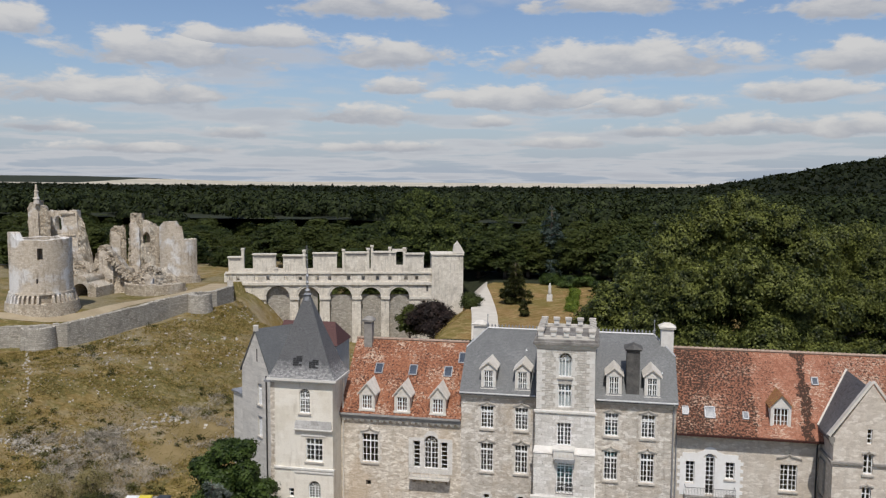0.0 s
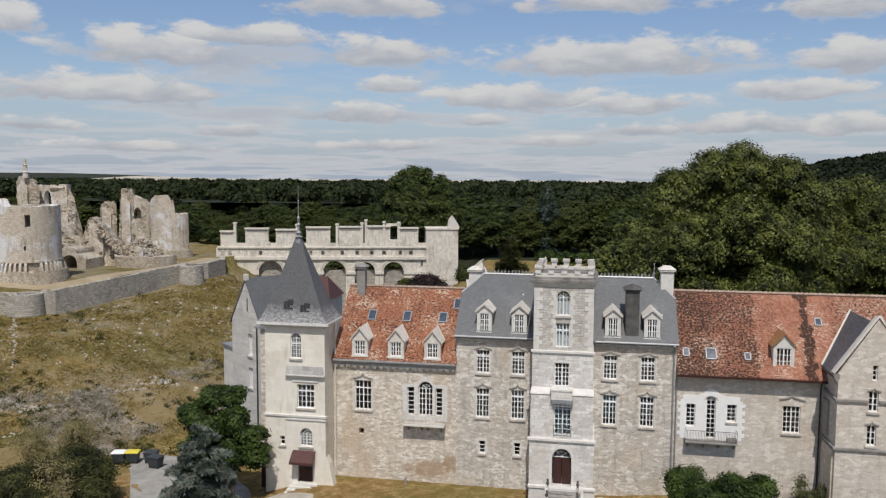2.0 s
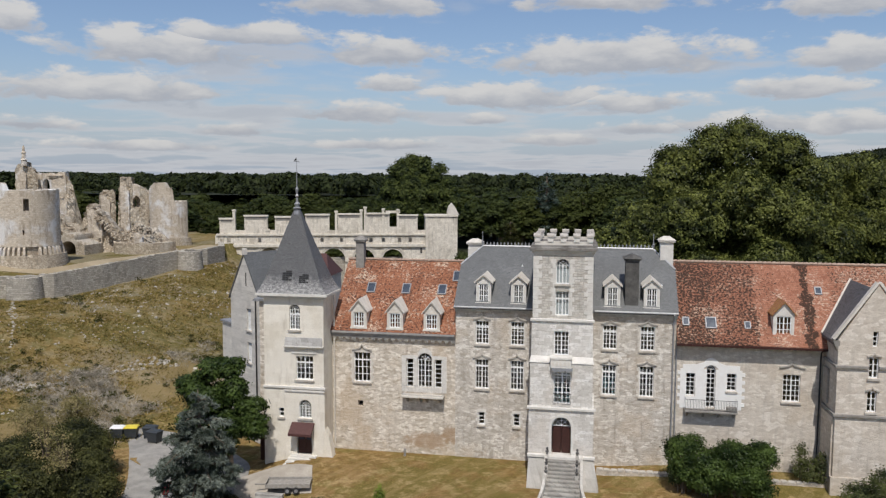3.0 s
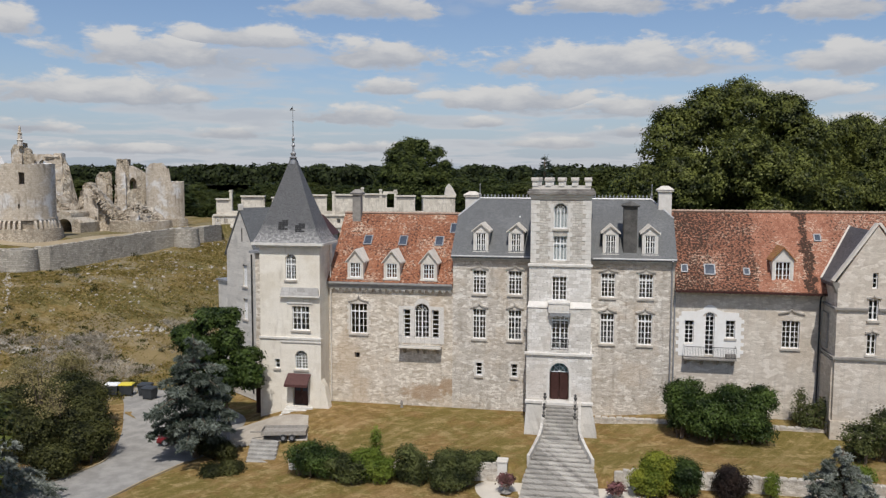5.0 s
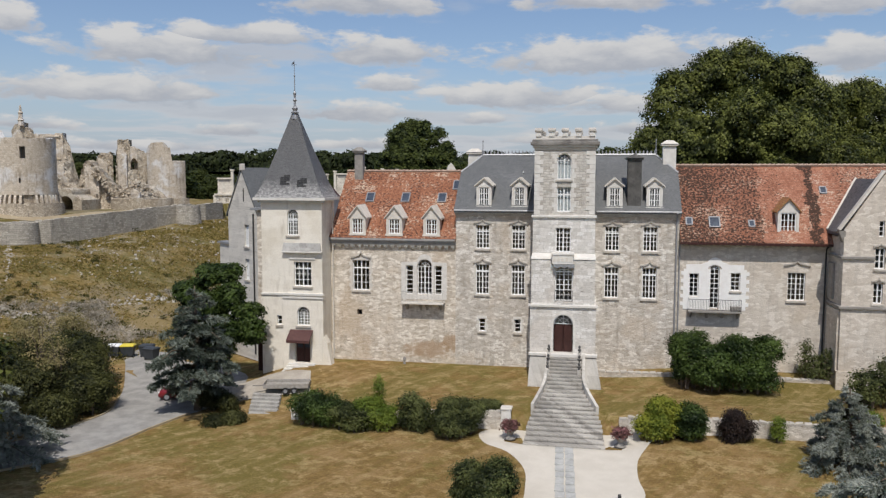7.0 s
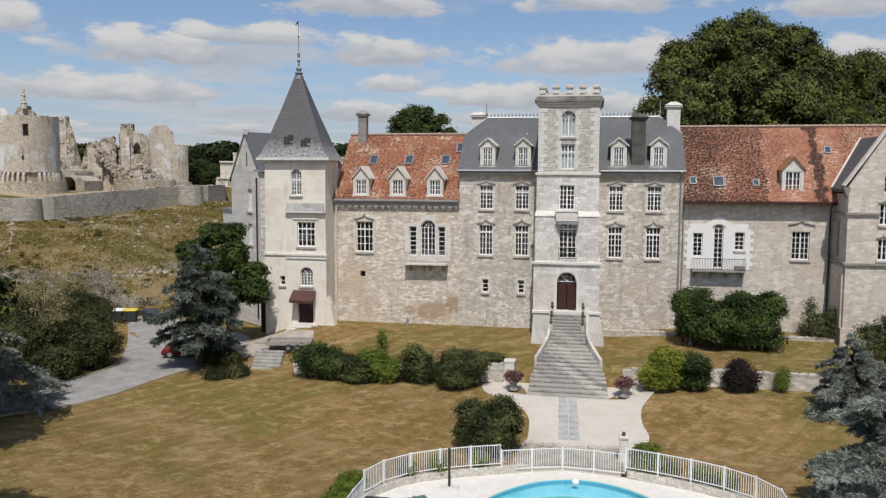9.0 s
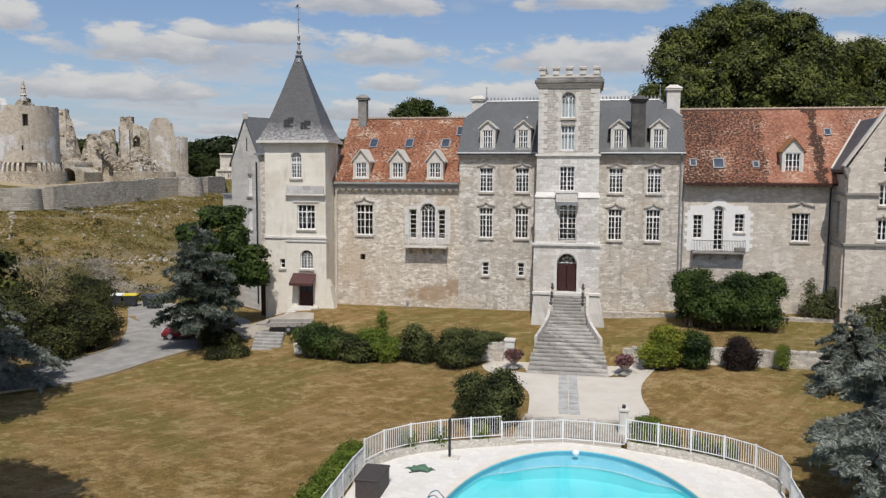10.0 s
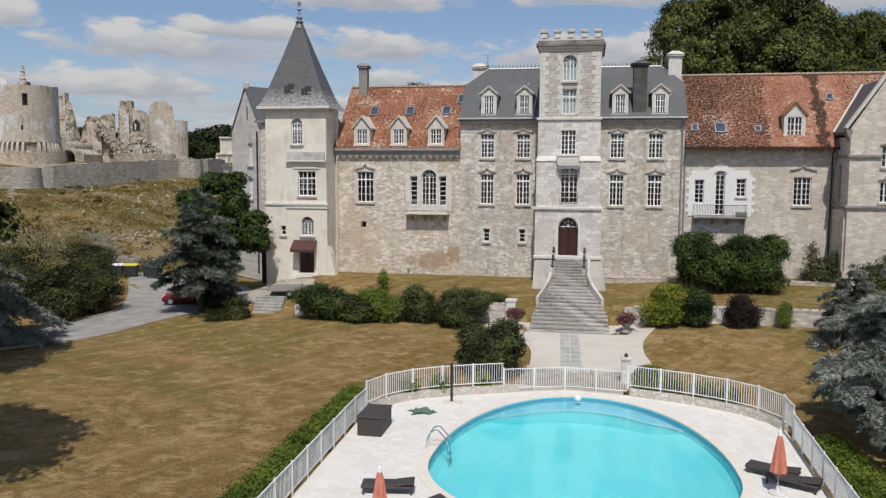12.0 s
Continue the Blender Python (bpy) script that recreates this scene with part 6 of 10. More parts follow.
    hood(f, 27.975, 8.45, 1.7, 0, 0.42)
    bm = bmesh.new()
    bevel_box(bm, 18.95, 23.45, -0.85, -0.005, 4.24, 4.4, 0.03)
    bal = part("balcony", bm, M["dark_stone"], h)
    railing(bal, 19.02, 23.38, -0.8, -0.05, 4.4, 1.0, 0.13, "iron")
    bm = bmesh.new()
    bm.free()
    for xx in (19.2, 20.6, 21.9, 23.2):
        bm = bmesh.new()
        loft(bm, [[(xx - 0.1, -0.75, 4.235), (xx + 0.1, -0.75, 4.235), (xx + 0.1, -0.004, 4.235), (xx - 0.1, -0.004, 4.235)], [(xx - 0.1, -0.2, 3.85), (xx + 0.1, -0.2, 3.85), (xx + 0.1, -0.004, 3.65), (xx - 0.1, -0.004, 3.65)]])
        part("bracket", bm, M["dark_stone"], bal)
    bm = bmesh.new()
    bevel_box(bm, 22.5, 23.4, -0.76, -0.35, 4.42, 4.8, 0.03)
    part("flower_trough", bm, M["dark_stone"], bal)
    sl = lambda z: roof_y(z, y0, ze, ym, zr)
    dormer(h, 27.1, 11.05, -0.10, sl, 1.75, 1.95, 1.0, "white_trim", "tiles_plain", 1)
    for xx, zz, ww, hh in ((18.95, 12.15, 0.6, 0.85), (21.1, 12.1, 0.95, 1.15), (24.2, 12.0, 0.55, 0.75), (30.55, 14.9, 0.62, 0.8)):
        skylight(h, xx, zz, ww, hh, y0, ze, ym, zr)
    bm = bmesh.new()
    pipe(bm, [(30.25, -0.8, 10.3), (30.25, -0.2, 9.9), (30.25, -0.15, 9.6), (30.25, -0.15, -1.0)], 0.07, 8)
    part("downpipe", bm, M["iron"], h)
    return h


# --- gabled wing that stands forward of the right wing
def build_gable_wing():
    h = thing("castle_wing", (34, -1, -1.6), "gabled stone wing with a weathered slate roof", "building")
    x0, x1, yf = 30.6, 36.6, -3.6
    apex = 33.45
    bm = bmesh.new()
    holes = [(33.0, 33.74, 8.7, 10.4), (32.98, 33.7, 5.85, 7.55)]
    wall(bm, x0, x1, 0.2, 11.0, yf, TH, holes)
    wall(bm, x0 - 0.16, x1 + 0.16, -2.8, 0.2, yf - 0.12, TH, ())
    for run in ([(x0, 11.0, 11.8), (33.2, 11.0, 16.0)], [(33.2, 11.0, 11.3), (33.6, 11.0, 11.3)], [(33.2, 12.6, 16.0), (apex, 12.6, 16.35), (33.6, 12.6, 16.15)], [(33.6, 11.0, 16.15), (x1, 11.0, 12.0)]):
        ribbon(bm, run, lambda s, d, z: (s, d, z), yf, yf + TH)
    box(bm, x0, x0 + TH, yf + TH, 0, -2.6, 11.2)
    box(bm, x1 - TH, x1, yf + TH, 0, -2.6, 11.2)
    box(bm, x0 - 0.16, x0, yf + 0.3, 0, -2.6, 5.2)
    part("wall", bm, M["wash"], h, "grey-beige stone with ochre patches")
    bm = bmesh.new()
    yb = 3.7
    for s, xe in ((-1, x0 - 0.35), (1, x1 + 0.35)):
        solid(bm, [(apex, yf + 0.3, 15.95), (xe, yf + 0.3, 11.6), (xe, 0.0, 11.6), (apex, yb, 15.95), (apex, yf + 0.3, 15.7), (xe, yf + 0.3, 11.35), (xe, 0.0, 11.35), (apex, yb, 15.7)],
              [(0, 1, 2, 3), (4, 7, 6, 5), (0, 4, 5, 1), (1, 5, 6, 2), (2, 6, 7, 3), (3, 7, 4, 0)])
    part("roof", bm, M["slate_dark"], h, "grey weathered slates with dark stains")
    bm = bmesh.new()
    for xe, ze in ((x0 - 0.3, 11.75), (x1 + 0.3, 11.75)):
        d = Vector((xe - apex, 0, ze - 16.85)).normalized()
        n = Vector((-d.z, 0, d.x)) if xe < apex else Vector((d.z, 0, -d.x))
        a, b = Vector((apex, 0, 16.55)), Vector((xe, 0, ze + 0.05))
        loft(bm, [[p + Vector((0, yf - 0.1, 0)), p + Vector((0, yf + 0.42, 0)), p + n * -0.2 + Vector((0, yf + 0.42, 0)), p + n * -0.2 + Vector((0, yf - 0.1, 0))] for p in (a, b)])
    part("gable_coping", bm, M["stone_trim"], h, "stone coping along the gable")
    bm = bmesh.new()
    pipe(bm, [(x0 - 0.35, 0.0, 11.68), (apex, yb, 16.0)], 0.10, 6)
    part("valley_flashing", bm, M["stone_trim"], h)
    bm = bmesh.new()
    for z in (9.5, 5.4):
        for xa, xb in ((x0 - 0.2, 32.98), (33.76, x1 + 0.2)) if z > 9 else ((x0 - 0.2, x1 + 0.2),):
            bevel_box(bm, xa, xb, yf - 0.2, yf + 0.1, z, z + 0.2, 0.03)
        bevel_box(bm, x0 - 0.2, x0 + 0.05, yf + 0.1, -0.2, z, z + 0.2, 0.03)
    part("string_course", bm, M["dark_stone"], h)
    for x, z, w, hh in ((33.37, 8.7, 0.74, 1.7), (33.34, 5.85, 0.72, 1.7)):
        f = window(h, x, z, w, hh, yf, 2, 3)
        hood(f, x, z + hh + 0.08, w * 0.8, yf, 0.25)
    window(h, 33.4, 11.3, 0.4, 1.3, yf, 1, 3, sill=False)
    bm = bmesh.new()
    loft(bm, [[(x0 - 0.45, yf - 0.05, 11.75), (x0 + 0.1, yf - 0.05, 11.75), (x0 + 0.1, yf + 0.8, 11.75), (x0 - 0.45, yf + 0.8, 11.75)], [(x0 - 0.02, yf + 0.05, 10.8), (x0 + 0.1, yf + 0.05, 10.8), (x0 + 0.1, yf + 0.7, 10.8), (x0 - 0.02, yf + 0.7, 10.8)]])
    part("kneeler", bm, M["dark_stone"], h)
    bm = bmesh.new()
    box(bm, 30.4, 30.58, -1.6, -0.3, 5.9, 8.9)
    part("shutter", bm, M["wood_grey"], h)
    return h


M["string_grey"] = masonry("lichened_apron_stone", ((0.28, 0.27, 0.25), (0.56, 0.545, 0.52), (0.40, 0.385, 0.36)), (0.24, 0.225, 0.20), 0.7, 0.5, 0.01, 0.04, stain=(0.15, 0.14, 0.125), stain_amount=0.6, bump=0.6, chips=0.7)


# --- corner tower with its pointed roof
def build_left_tower():
    h = thing("corner_tower", (-17, -0.5, -2.0), "cream stone corner tower with a tall pointed slate roof", "tower")
    x0, x1, yf, yb = -19.9, -14.0, -2.6, 0.75
    holes = [(-17.35, -16.3, 10.6, 13.05), (-16.75, -15.05, 5.85, 8.15), (-16.5, -15.25, 2.15, 3.95), (-18.5, -18.0, 2.15, 3.05), (-16.75, -15.25, -1.35, 1.1)]
    bm = bmesh.new()
    wall(bm, x0, x1, 5.0, 13.9, yf, TH, holes[:2])
    arch_fill(bm, -16.825, 1.05, 12.53, 13.05, yf, TH)
    wall(bm, x0 - 0.08, x1 + 0.05, -2.8, 5.0, yf - 0.06, TH, holes[2:])
    arch_fill(bm, -15.875, 1.25, 3.32, 3.95, yf - 0.06, TH)
    for xx in (x0, x1 - TH):
        box(bm, xx, xx + TH, yf + TH, yb, -2.8, 13.9)
    box(bm, x0, x1, yb, yb + 0.4, -2.8, 13.9)
    part("wall", bm, M["cream"], h, "smooth cream limestone with rain streaks")
    # roof: square eaves, bell-cast foot, steep point
    ax, ay, az = -17.05, -0.95, 21.9
    def ring(f, z, o=0.0):
        a0, a1, b0, b1 = x0 - 0.55, x1 + 0.45, yf - 0.5, yb + 0.5
        return [(ax + (a0 - ax) * f, ay + (b0 - ay) * f, z), (ax + (a1 - ax) * f, ay + (b0 - ay) * f, z), (ax + (a1 - ax) * f, ay + (b1 - ay) * f, z), (ax + (a0 - ax) * f, ay + (b1 - ay) * f, z)]
    bm = bmesh.new()
    loft(bm, [ring(1.0, 13.98), ring(1.0, 14.06), ring(0.90, 14.55), ring(0.80, 15.25), ring(0.42, 18.6), ring(0.075, az)])
    part("roof", bm, M["slate_tower"], h, "steep grey slates with lime streaks")
    for xx, zz, ww, hh in ((-17.5, 15.75, 0.95, 0.95), (-15.85, 15.5, 0.95, 0.85)):
        f = 0.80 - 0.38 * (zz - 15.25) / 3.35
        yy = ay + (yf - 0.5 - ay) * f
        run = math.atan2(3.35, (ay - (yf - 0.5)) * 0.38)
        m = pose(xx, yy, zz, math.degrees(run))
        bm = bmesh.new()
        for k in range(5):
            for q in range(3):
                if (k * 3 + q) % 7 != 5:
                    box(bm, -ww / 2 + q * ww / 3, -ww / 2 + (q + 1) * ww / 3 - 0.02, -hh / 2 + k * hh / 5, -hh / 2 + (k + 1) * hh / 5 - 0.02, -0.02, 0.03, m)
        part("slate_repair", bm, M["iron"], h, "dark patch of newer slates")
    bm = bmesh.new()
    box(bm, x0 - 0.55, x1 + 0.45, yf - 0.56, yf - 0.44, 13.86, 14.1)
    box(bm, x1 + 0.40, x1 + 0.52, yf - 0.5, yb + 0.5, 13.86, 14.1)
    box(bm, x0 - 0.62, x0 - 0.5, yf - 0.5, yb + 0.5, 13.86, 14.1)
    box(bm, x0 - 0.3, x1 + 0.25, yf - 0.25, yf + 0.05, 13.62, 13.86)
    part("gutter", bm, M["white_trim"], h, "pale moulded eaves")
    bm = bmesh.new()
    turned(bm, ax, ay, [(0.36, az - 0.5), (0.26, az), (0.42, az + 0.1), (0.2, az + 0.25), (0.3, az + 0.5), (0.12, az + 0.7), (0.10, az + 1.1), (0.2, az + 1.25), (0.08, az + 1.45), (0.16, az + 1.9), (0.05, az + 2.1), (0.04, az + 3.4), (0.10, az + 3.5), (0.03, az + 3.6), (0.02, az + 4.9)], 8)
    fin = part("finial", bm, M["lead"], h, "lead finial with a weather vane")
    bm = bmesh.new()
    pipe(bm, [(ax - 0.28, ay, az + 4.5), (ax + 0.25, ay, az + 4.5)], 0.02, 4)
    solid(bm, [(ax - 0.3, ay - 0.015, az + 4.55), (ax, ay - 0.015, az + 4.6), (ax - 0.05, ay - 0.015, az + 4.85), (ax - 0.3, ay + 0.015, az + 4.55), (ax, ay + 0.015, az + 4.6), (ax - 0.05, ay + 0.015, az + 4.85)], [(0, 1, 2), (5, 4, 3), (0, 3, 4, 1), (1, 4, 5, 2), (2, 5, 3, 0)])
    part("weather_vane", bm, M["iron"], fin)
    bm = bmesh.new()
    yd = -2.25
    box(bm, -18.5, -17.9, yd, yd + 0.5, 15.1, 15.75)
    solid(bm, [(-18.58, yd - 0.1, 15.75), (-17.82, yd - 0.1, 15.75), (-18.2, yd - 0.1, 16.0), (-18.58, yd + 0.6, 15.75), (-17.82, yd + 0.6, 15.75), (-18.2, yd + 0.6, 16.0)], [(0, 1, 2), (5, 4, 3), (0, 3, 4, 1), (1, 4, 5, 2), (2, 5, 3, 0)])
    part("roof_hatch", bm, M["lead"], h)
    window(h, -16.825, 10.6, 1.05, 2.45, yf, 2, 5, arch=True, transom=0.58)
    window(h, -15.9, 5.85, 1.7, 2.3, yf, 2, 4, transom=0.72)
    window(h, -15.875, 2.15, 1.25, 1.8, yf - 0.06, 2, 4, arch=True)
    window(h, -18.25, 2.15, 0.5, 0.9, yf - 0.06, 1, 2)
    bm = bmesh.new()
    solid(bm, [(-17.8, yf - 0.3, 9.15), (x1 - 0.1, yf - 0.3, 9.15), (x1 - 0.1, yf - 0.01, 9.15), (-17.8, yf - 0.01, 9.15), (-17.75, yf - 0.05, 9.9), (x1 - 0.15, yf - 0.05, 9.9), (x1 - 0.15, yf - 0.01, 9.9), (-17.75, yf - 0.01, 9.9)],
          [(0, 1, 5, 4), (1, 2, 6, 5), (3, 0, 4, 7), (4, 5, 6, 7), (3, 2, 1, 0)])
    part("stone_apron", bm, M["string_grey"], h, "sloping weathered stone drip")
    bm = bmesh.new()
    bevel_box(bm, x0 - 0.1, x1 + 0.15, yf - 0.18, yf + 0.1, 5.0, 5.2, 0.03)
    bevel_box(bm, -17.9, x1 + 0.12, yf - 0.16, yf - 0.065, 4.7, 4.85, 0.02)
    bevel_box(bm, -17.85, x1 + 0.02, yf - 0.36, yf - 0.005, 9.02, 9.14, 0.02)
    bevel_box(bm, -17.2, -14.7, yf - 0.09, yf - 0.005, 8.38, 8.5, 0.02)
    part("string_course", bm, M["white_trim"], h)
    bm = bmesh.new()
    box(bm, -16.7, -15.98, yf + 0.25, yf + 0.32, -1.35, 1.1)
    box(bm, -15.95, -15.27, yf + 0.25, yf + 0.32, -1.35, 1.1)
    d = part("door", bm, M["door_wood"], h, "dark panelled double door")
    bm = bmesh.new()
    for xx in (-16.34, -15.61):
        box(bm, xx - 0.25, xx + 0.25, yf + 0.235, yf + 0.248, 0.0, 0.95)
    part("door_glass", bm, M["roof_glass"], d)
    bm = bmesh.new()
    solid(bm, [(-17.2, yf - 1.2, 0.95), (-14.95, yf - 1.2, 0.95), (-14.95, yf - 0.07, 1.75), (-17.2, yf - 0.07, 1.75), (-17.2, yf - 1.2, 0.7), (-14.95, yf - 1.2, 0.7), (-14.95, yf - 0.07, 1.6), (-17.2, yf - 0.07, 1.6)],
          [(0, 1, 2, 3), (4, 7, 6, 5), (0, 4, 5, 1), (1, 5, 6, 2), (3, 7, 4, 0), (2, 6, 7, 3)])
    part("awning", bm, M["brick_dark"], h, "dark red canvas awning")
    bm = bmesh.new()
    for i in range(4):
        box(bm, -17.3 - 0.1 * i, -14.7 + 0.1 * i, yf - 0.5 - 0.36 * i, yf - 0.06, -2.9, -1.4 - 0.18 * i)
    part("door_steps", bm, M["white_trim"], h)
    bm = bmesh.new()
    pipe(bm, [(-13.75, 0.05 - 0.3, 13.7), (-13.75, -0.2, 10.0), (-13.75, -0.16, -1.4)], 0.07, 8)
    part("downpipe", bm, M["stone_trim"], h)
    bm = bmesh.new()
    loft(bm, [[(-14.0, yf, -1.6), (-13.2, yf, -1.6), (-13.2, yf + 0.9, -1.6), (-14.0, yf + 0.9, -1.6)], [(-14.0, yf, 0.5), (-13.6, yf, 0.5), (-13.6, yf + 0.9, 0.5), (-14.0, yf + 0.9, 0.5)], [(-14.0, yf, 1.2), (-13.95, yf, 1.2), (-13.95, yf + 0.9, 1.2), (-14.0, yf + 0.9, 1.2)]])
    part("buttress", bm, M["cream"], h)
    return h


# --- gabled house end behind the corner tower
def build_rear_gable():
    h = thing("castle_wing", (-22, 8, -2.5), "grey stone gable end with a slate roof", "building")
    a = Vector((-25.65, 5.95, 0))
    d = Vector((0.80, -0.60, 0))
    n = Vector((0.60, 0.80, 0))
    m = Matrix(((d.x, n.x, 0, a.x), (d.y, n.y, 0, a.y), (0, 0, 1, 0), (0, 0, 0, 1)))
    W = 3.1
    bm = bmesh.new()
    holes = [(0.35, 1.25, 8.7, 11.0), (0.35, 1.25, 5.2, 7.4)]
    wall(bm, -W, W, -3.2, 12.2, 0, TH, holes, m)
    ribbon(bm, [(-W, 12.2, 12.4), (0, 12.2, 16.7), (W, 12.2, 12.4)], lambda s, dd, z: m @ Vector((s, dd, z)), 0, TH)
    box(bm, -W, -W + TH, TH, 6.5, -3.2, 12.3, m)
    box(bm, W - TH, W, TH, 6.5, -3.2, 12.3, m)
    part("wall", bm, M["wash_grey"], h, "grey rendered gable wall")
    bm = bmesh.new()
    for s in (-1, 1):
        solid(bm, [m @ Vector(p) for p in ((0, -0.1, 16.95), (s * (W + 0.3), -0.1, 12.0), (s * (W + 0.3), 6.6, 12.0), (0, 6.6, 16.95), (0, -0.1, 16.7), (s * (W + 0.3), -0.1, 11.75), (s * (W + 0.3), 6.6, 11.75), (0, 6.6, 16.7))],
              [(0, 1, 2, 3), (4, 7, 6, 5), (0, 4, 5, 1), (1, 5, 6, 2), (2, 6, 7, 3), (3, 7, 4, 0)])
    part("roof", bm, M["slate"], h, "grey slates")
    bm = bmesh.new()
    bevel_box(bm, -0.22, 0.22, -0.15, 0.3, 16.7, 17.35, 0.05, m)
    part("gable_finial", bm, M["stone_trim"], h)
    for z, hh in ((8.7, 2.3), (5.2, 2.2)):
        f = window(h, 0.8, z, 0.9, hh, 0, 2, 4, m=m)
    # slit drawn as a dark plate on the wall, shade painted in
    bm = bmesh.new()
    box(bm, 0.2, 0.4, -0.02, 0.05, 13.4, 14.8, m)
    part("slit", bm, M["opening_shade"], h)
    bm = bmesh.new()
    pipe(bm, [m @ Vector((2.4, -0.12, 12.2)), m @ Vector((2.4, -0.12, -2.5))], 0.08, 6)
    part("downpipe", bm, M["iron"], h)
    # lower lean-to
    bm = bmesh.new()
    box(bm, -W - 3.6, -W, 0.8, 6, -3.2, 8.6, m)
    part("annex", bm, M["wash_grey"], h)
    bm = bmesh.new()
    box(bm, -W - 3.8, -W, 0.6, 6.2, 8.6, 8.8, m)
    part("annex_roof", bm, M["lead"], h)
    bm = bmesh.new()
    for i in range(3):
        box(bm, -W - 1.3 + i * 0.36, -W - 1.0 + i * 0.36, 0.76, 0.8, 4.6, 7.3, m)
    part("annex_window", bm, M["wood_grey"], h)
    # stone link wall down to the tower
    bm = bmesh.new()
    box(bm, -21.6, -19.9, 0.2, 1.0, -3.2, 4.2)
    box(bm, -21.6, -19.9, 0.3, 1.0, 4.2, 12.8)
    part("link_wall", bm, M["rubble"], h)
    bm = bmesh.new()
    box(bm, -22.1, -19.8, -0.1, 1.4, 12.8, 13.0)
    part("link_roof", bm, M["lead"], h)
    chimney(h, -21.0, 9.6, 14.0, 19.2, 0.9, 1.5, "stone_trim", "stone_trim")
    return h


M["ridge"] = plain("old_ridge_tiles", (0.30, 0.20, 0.15), (0.46, 0.36, 0.28), 3.0, 0.9)
M["lead_stone"] = plain("grey_cornice_stone", (0.26, 0.25, 0.24), (0.38, 0.365, 0.34), 2.0, 0.8)
M["rail_grey"] = plain("weathered_grey_rail", (0.34, 0.33, 0.31), (0.44, 0.43, 0.41), 6.0, 0.6)
M["fresh_white"] = plain("fresh_white_stone", (0.74, 0.72, 0.68), (0.80, 0.79, 0.76), 2.0, 0.85)
M["tiles_plain"] = roofing("lichened_tiles", ((0.30, 0.13, 0.06), (0.40, 0.20, 0.09)), 0.17, 0.14, (0.36, 0.25, 0.07), 0.02)
M["rubble_pale"] = masonry("pale_rubble", ((0.42, 0.385, 0.33), (0.68, 0.645, 0.585), (0.58, 0.55, 0.495)), (0.36, 0.33, 0.285), 0.5, 0.22, 0.025, 0.07, stain=(0.28, 0.255, 0.23), stain_amount=0.45, bump=0.9, patch=(0.52, 0.44, 0.37), patch_amount=0.5)
M["black_stained"] = masonry("blackened_stone", ((0.12, 0.11, 0.10), (0.24, 0.225, 0.205), (0.30, 0.285, 0.26)), (0.15, 0.14, 0.13), 0.9, 0.3, 0.01, 0.04, stain=(0.42, 0.40, 0.37), stain_amount=0.45, bump=0.5)
M["wash_grey"] = masonry("grey_lime_render", ((0.54, 0.51, 0.46), (0.70, 0.665, 0.60), (0.58, 0.55, 0.50)), (0.50, 0.47, 0.42), 0.7, 0.3, 0.006, 0.05, stain=(0.2, 0.195, 0.185), stain_amount=0.4, bump=0.2)
build_left_wing()
build_mid_block()
build_centre_tower()
build_right_wing()
build_gable_wing()
build_left_tower()
build_rear_gable()

# ---------------------------------------------------------------- stairs and terrace walls
def stair_side(y):
    """Half width of the flight at a distance before the house, and its middle."""
    k = ease(-y, 8.6, 14.2)
    return 1.38 + 1.42 * k + 0.15 * ease(-y, 14.4, 16.6), 8.5 + 0.2 * k


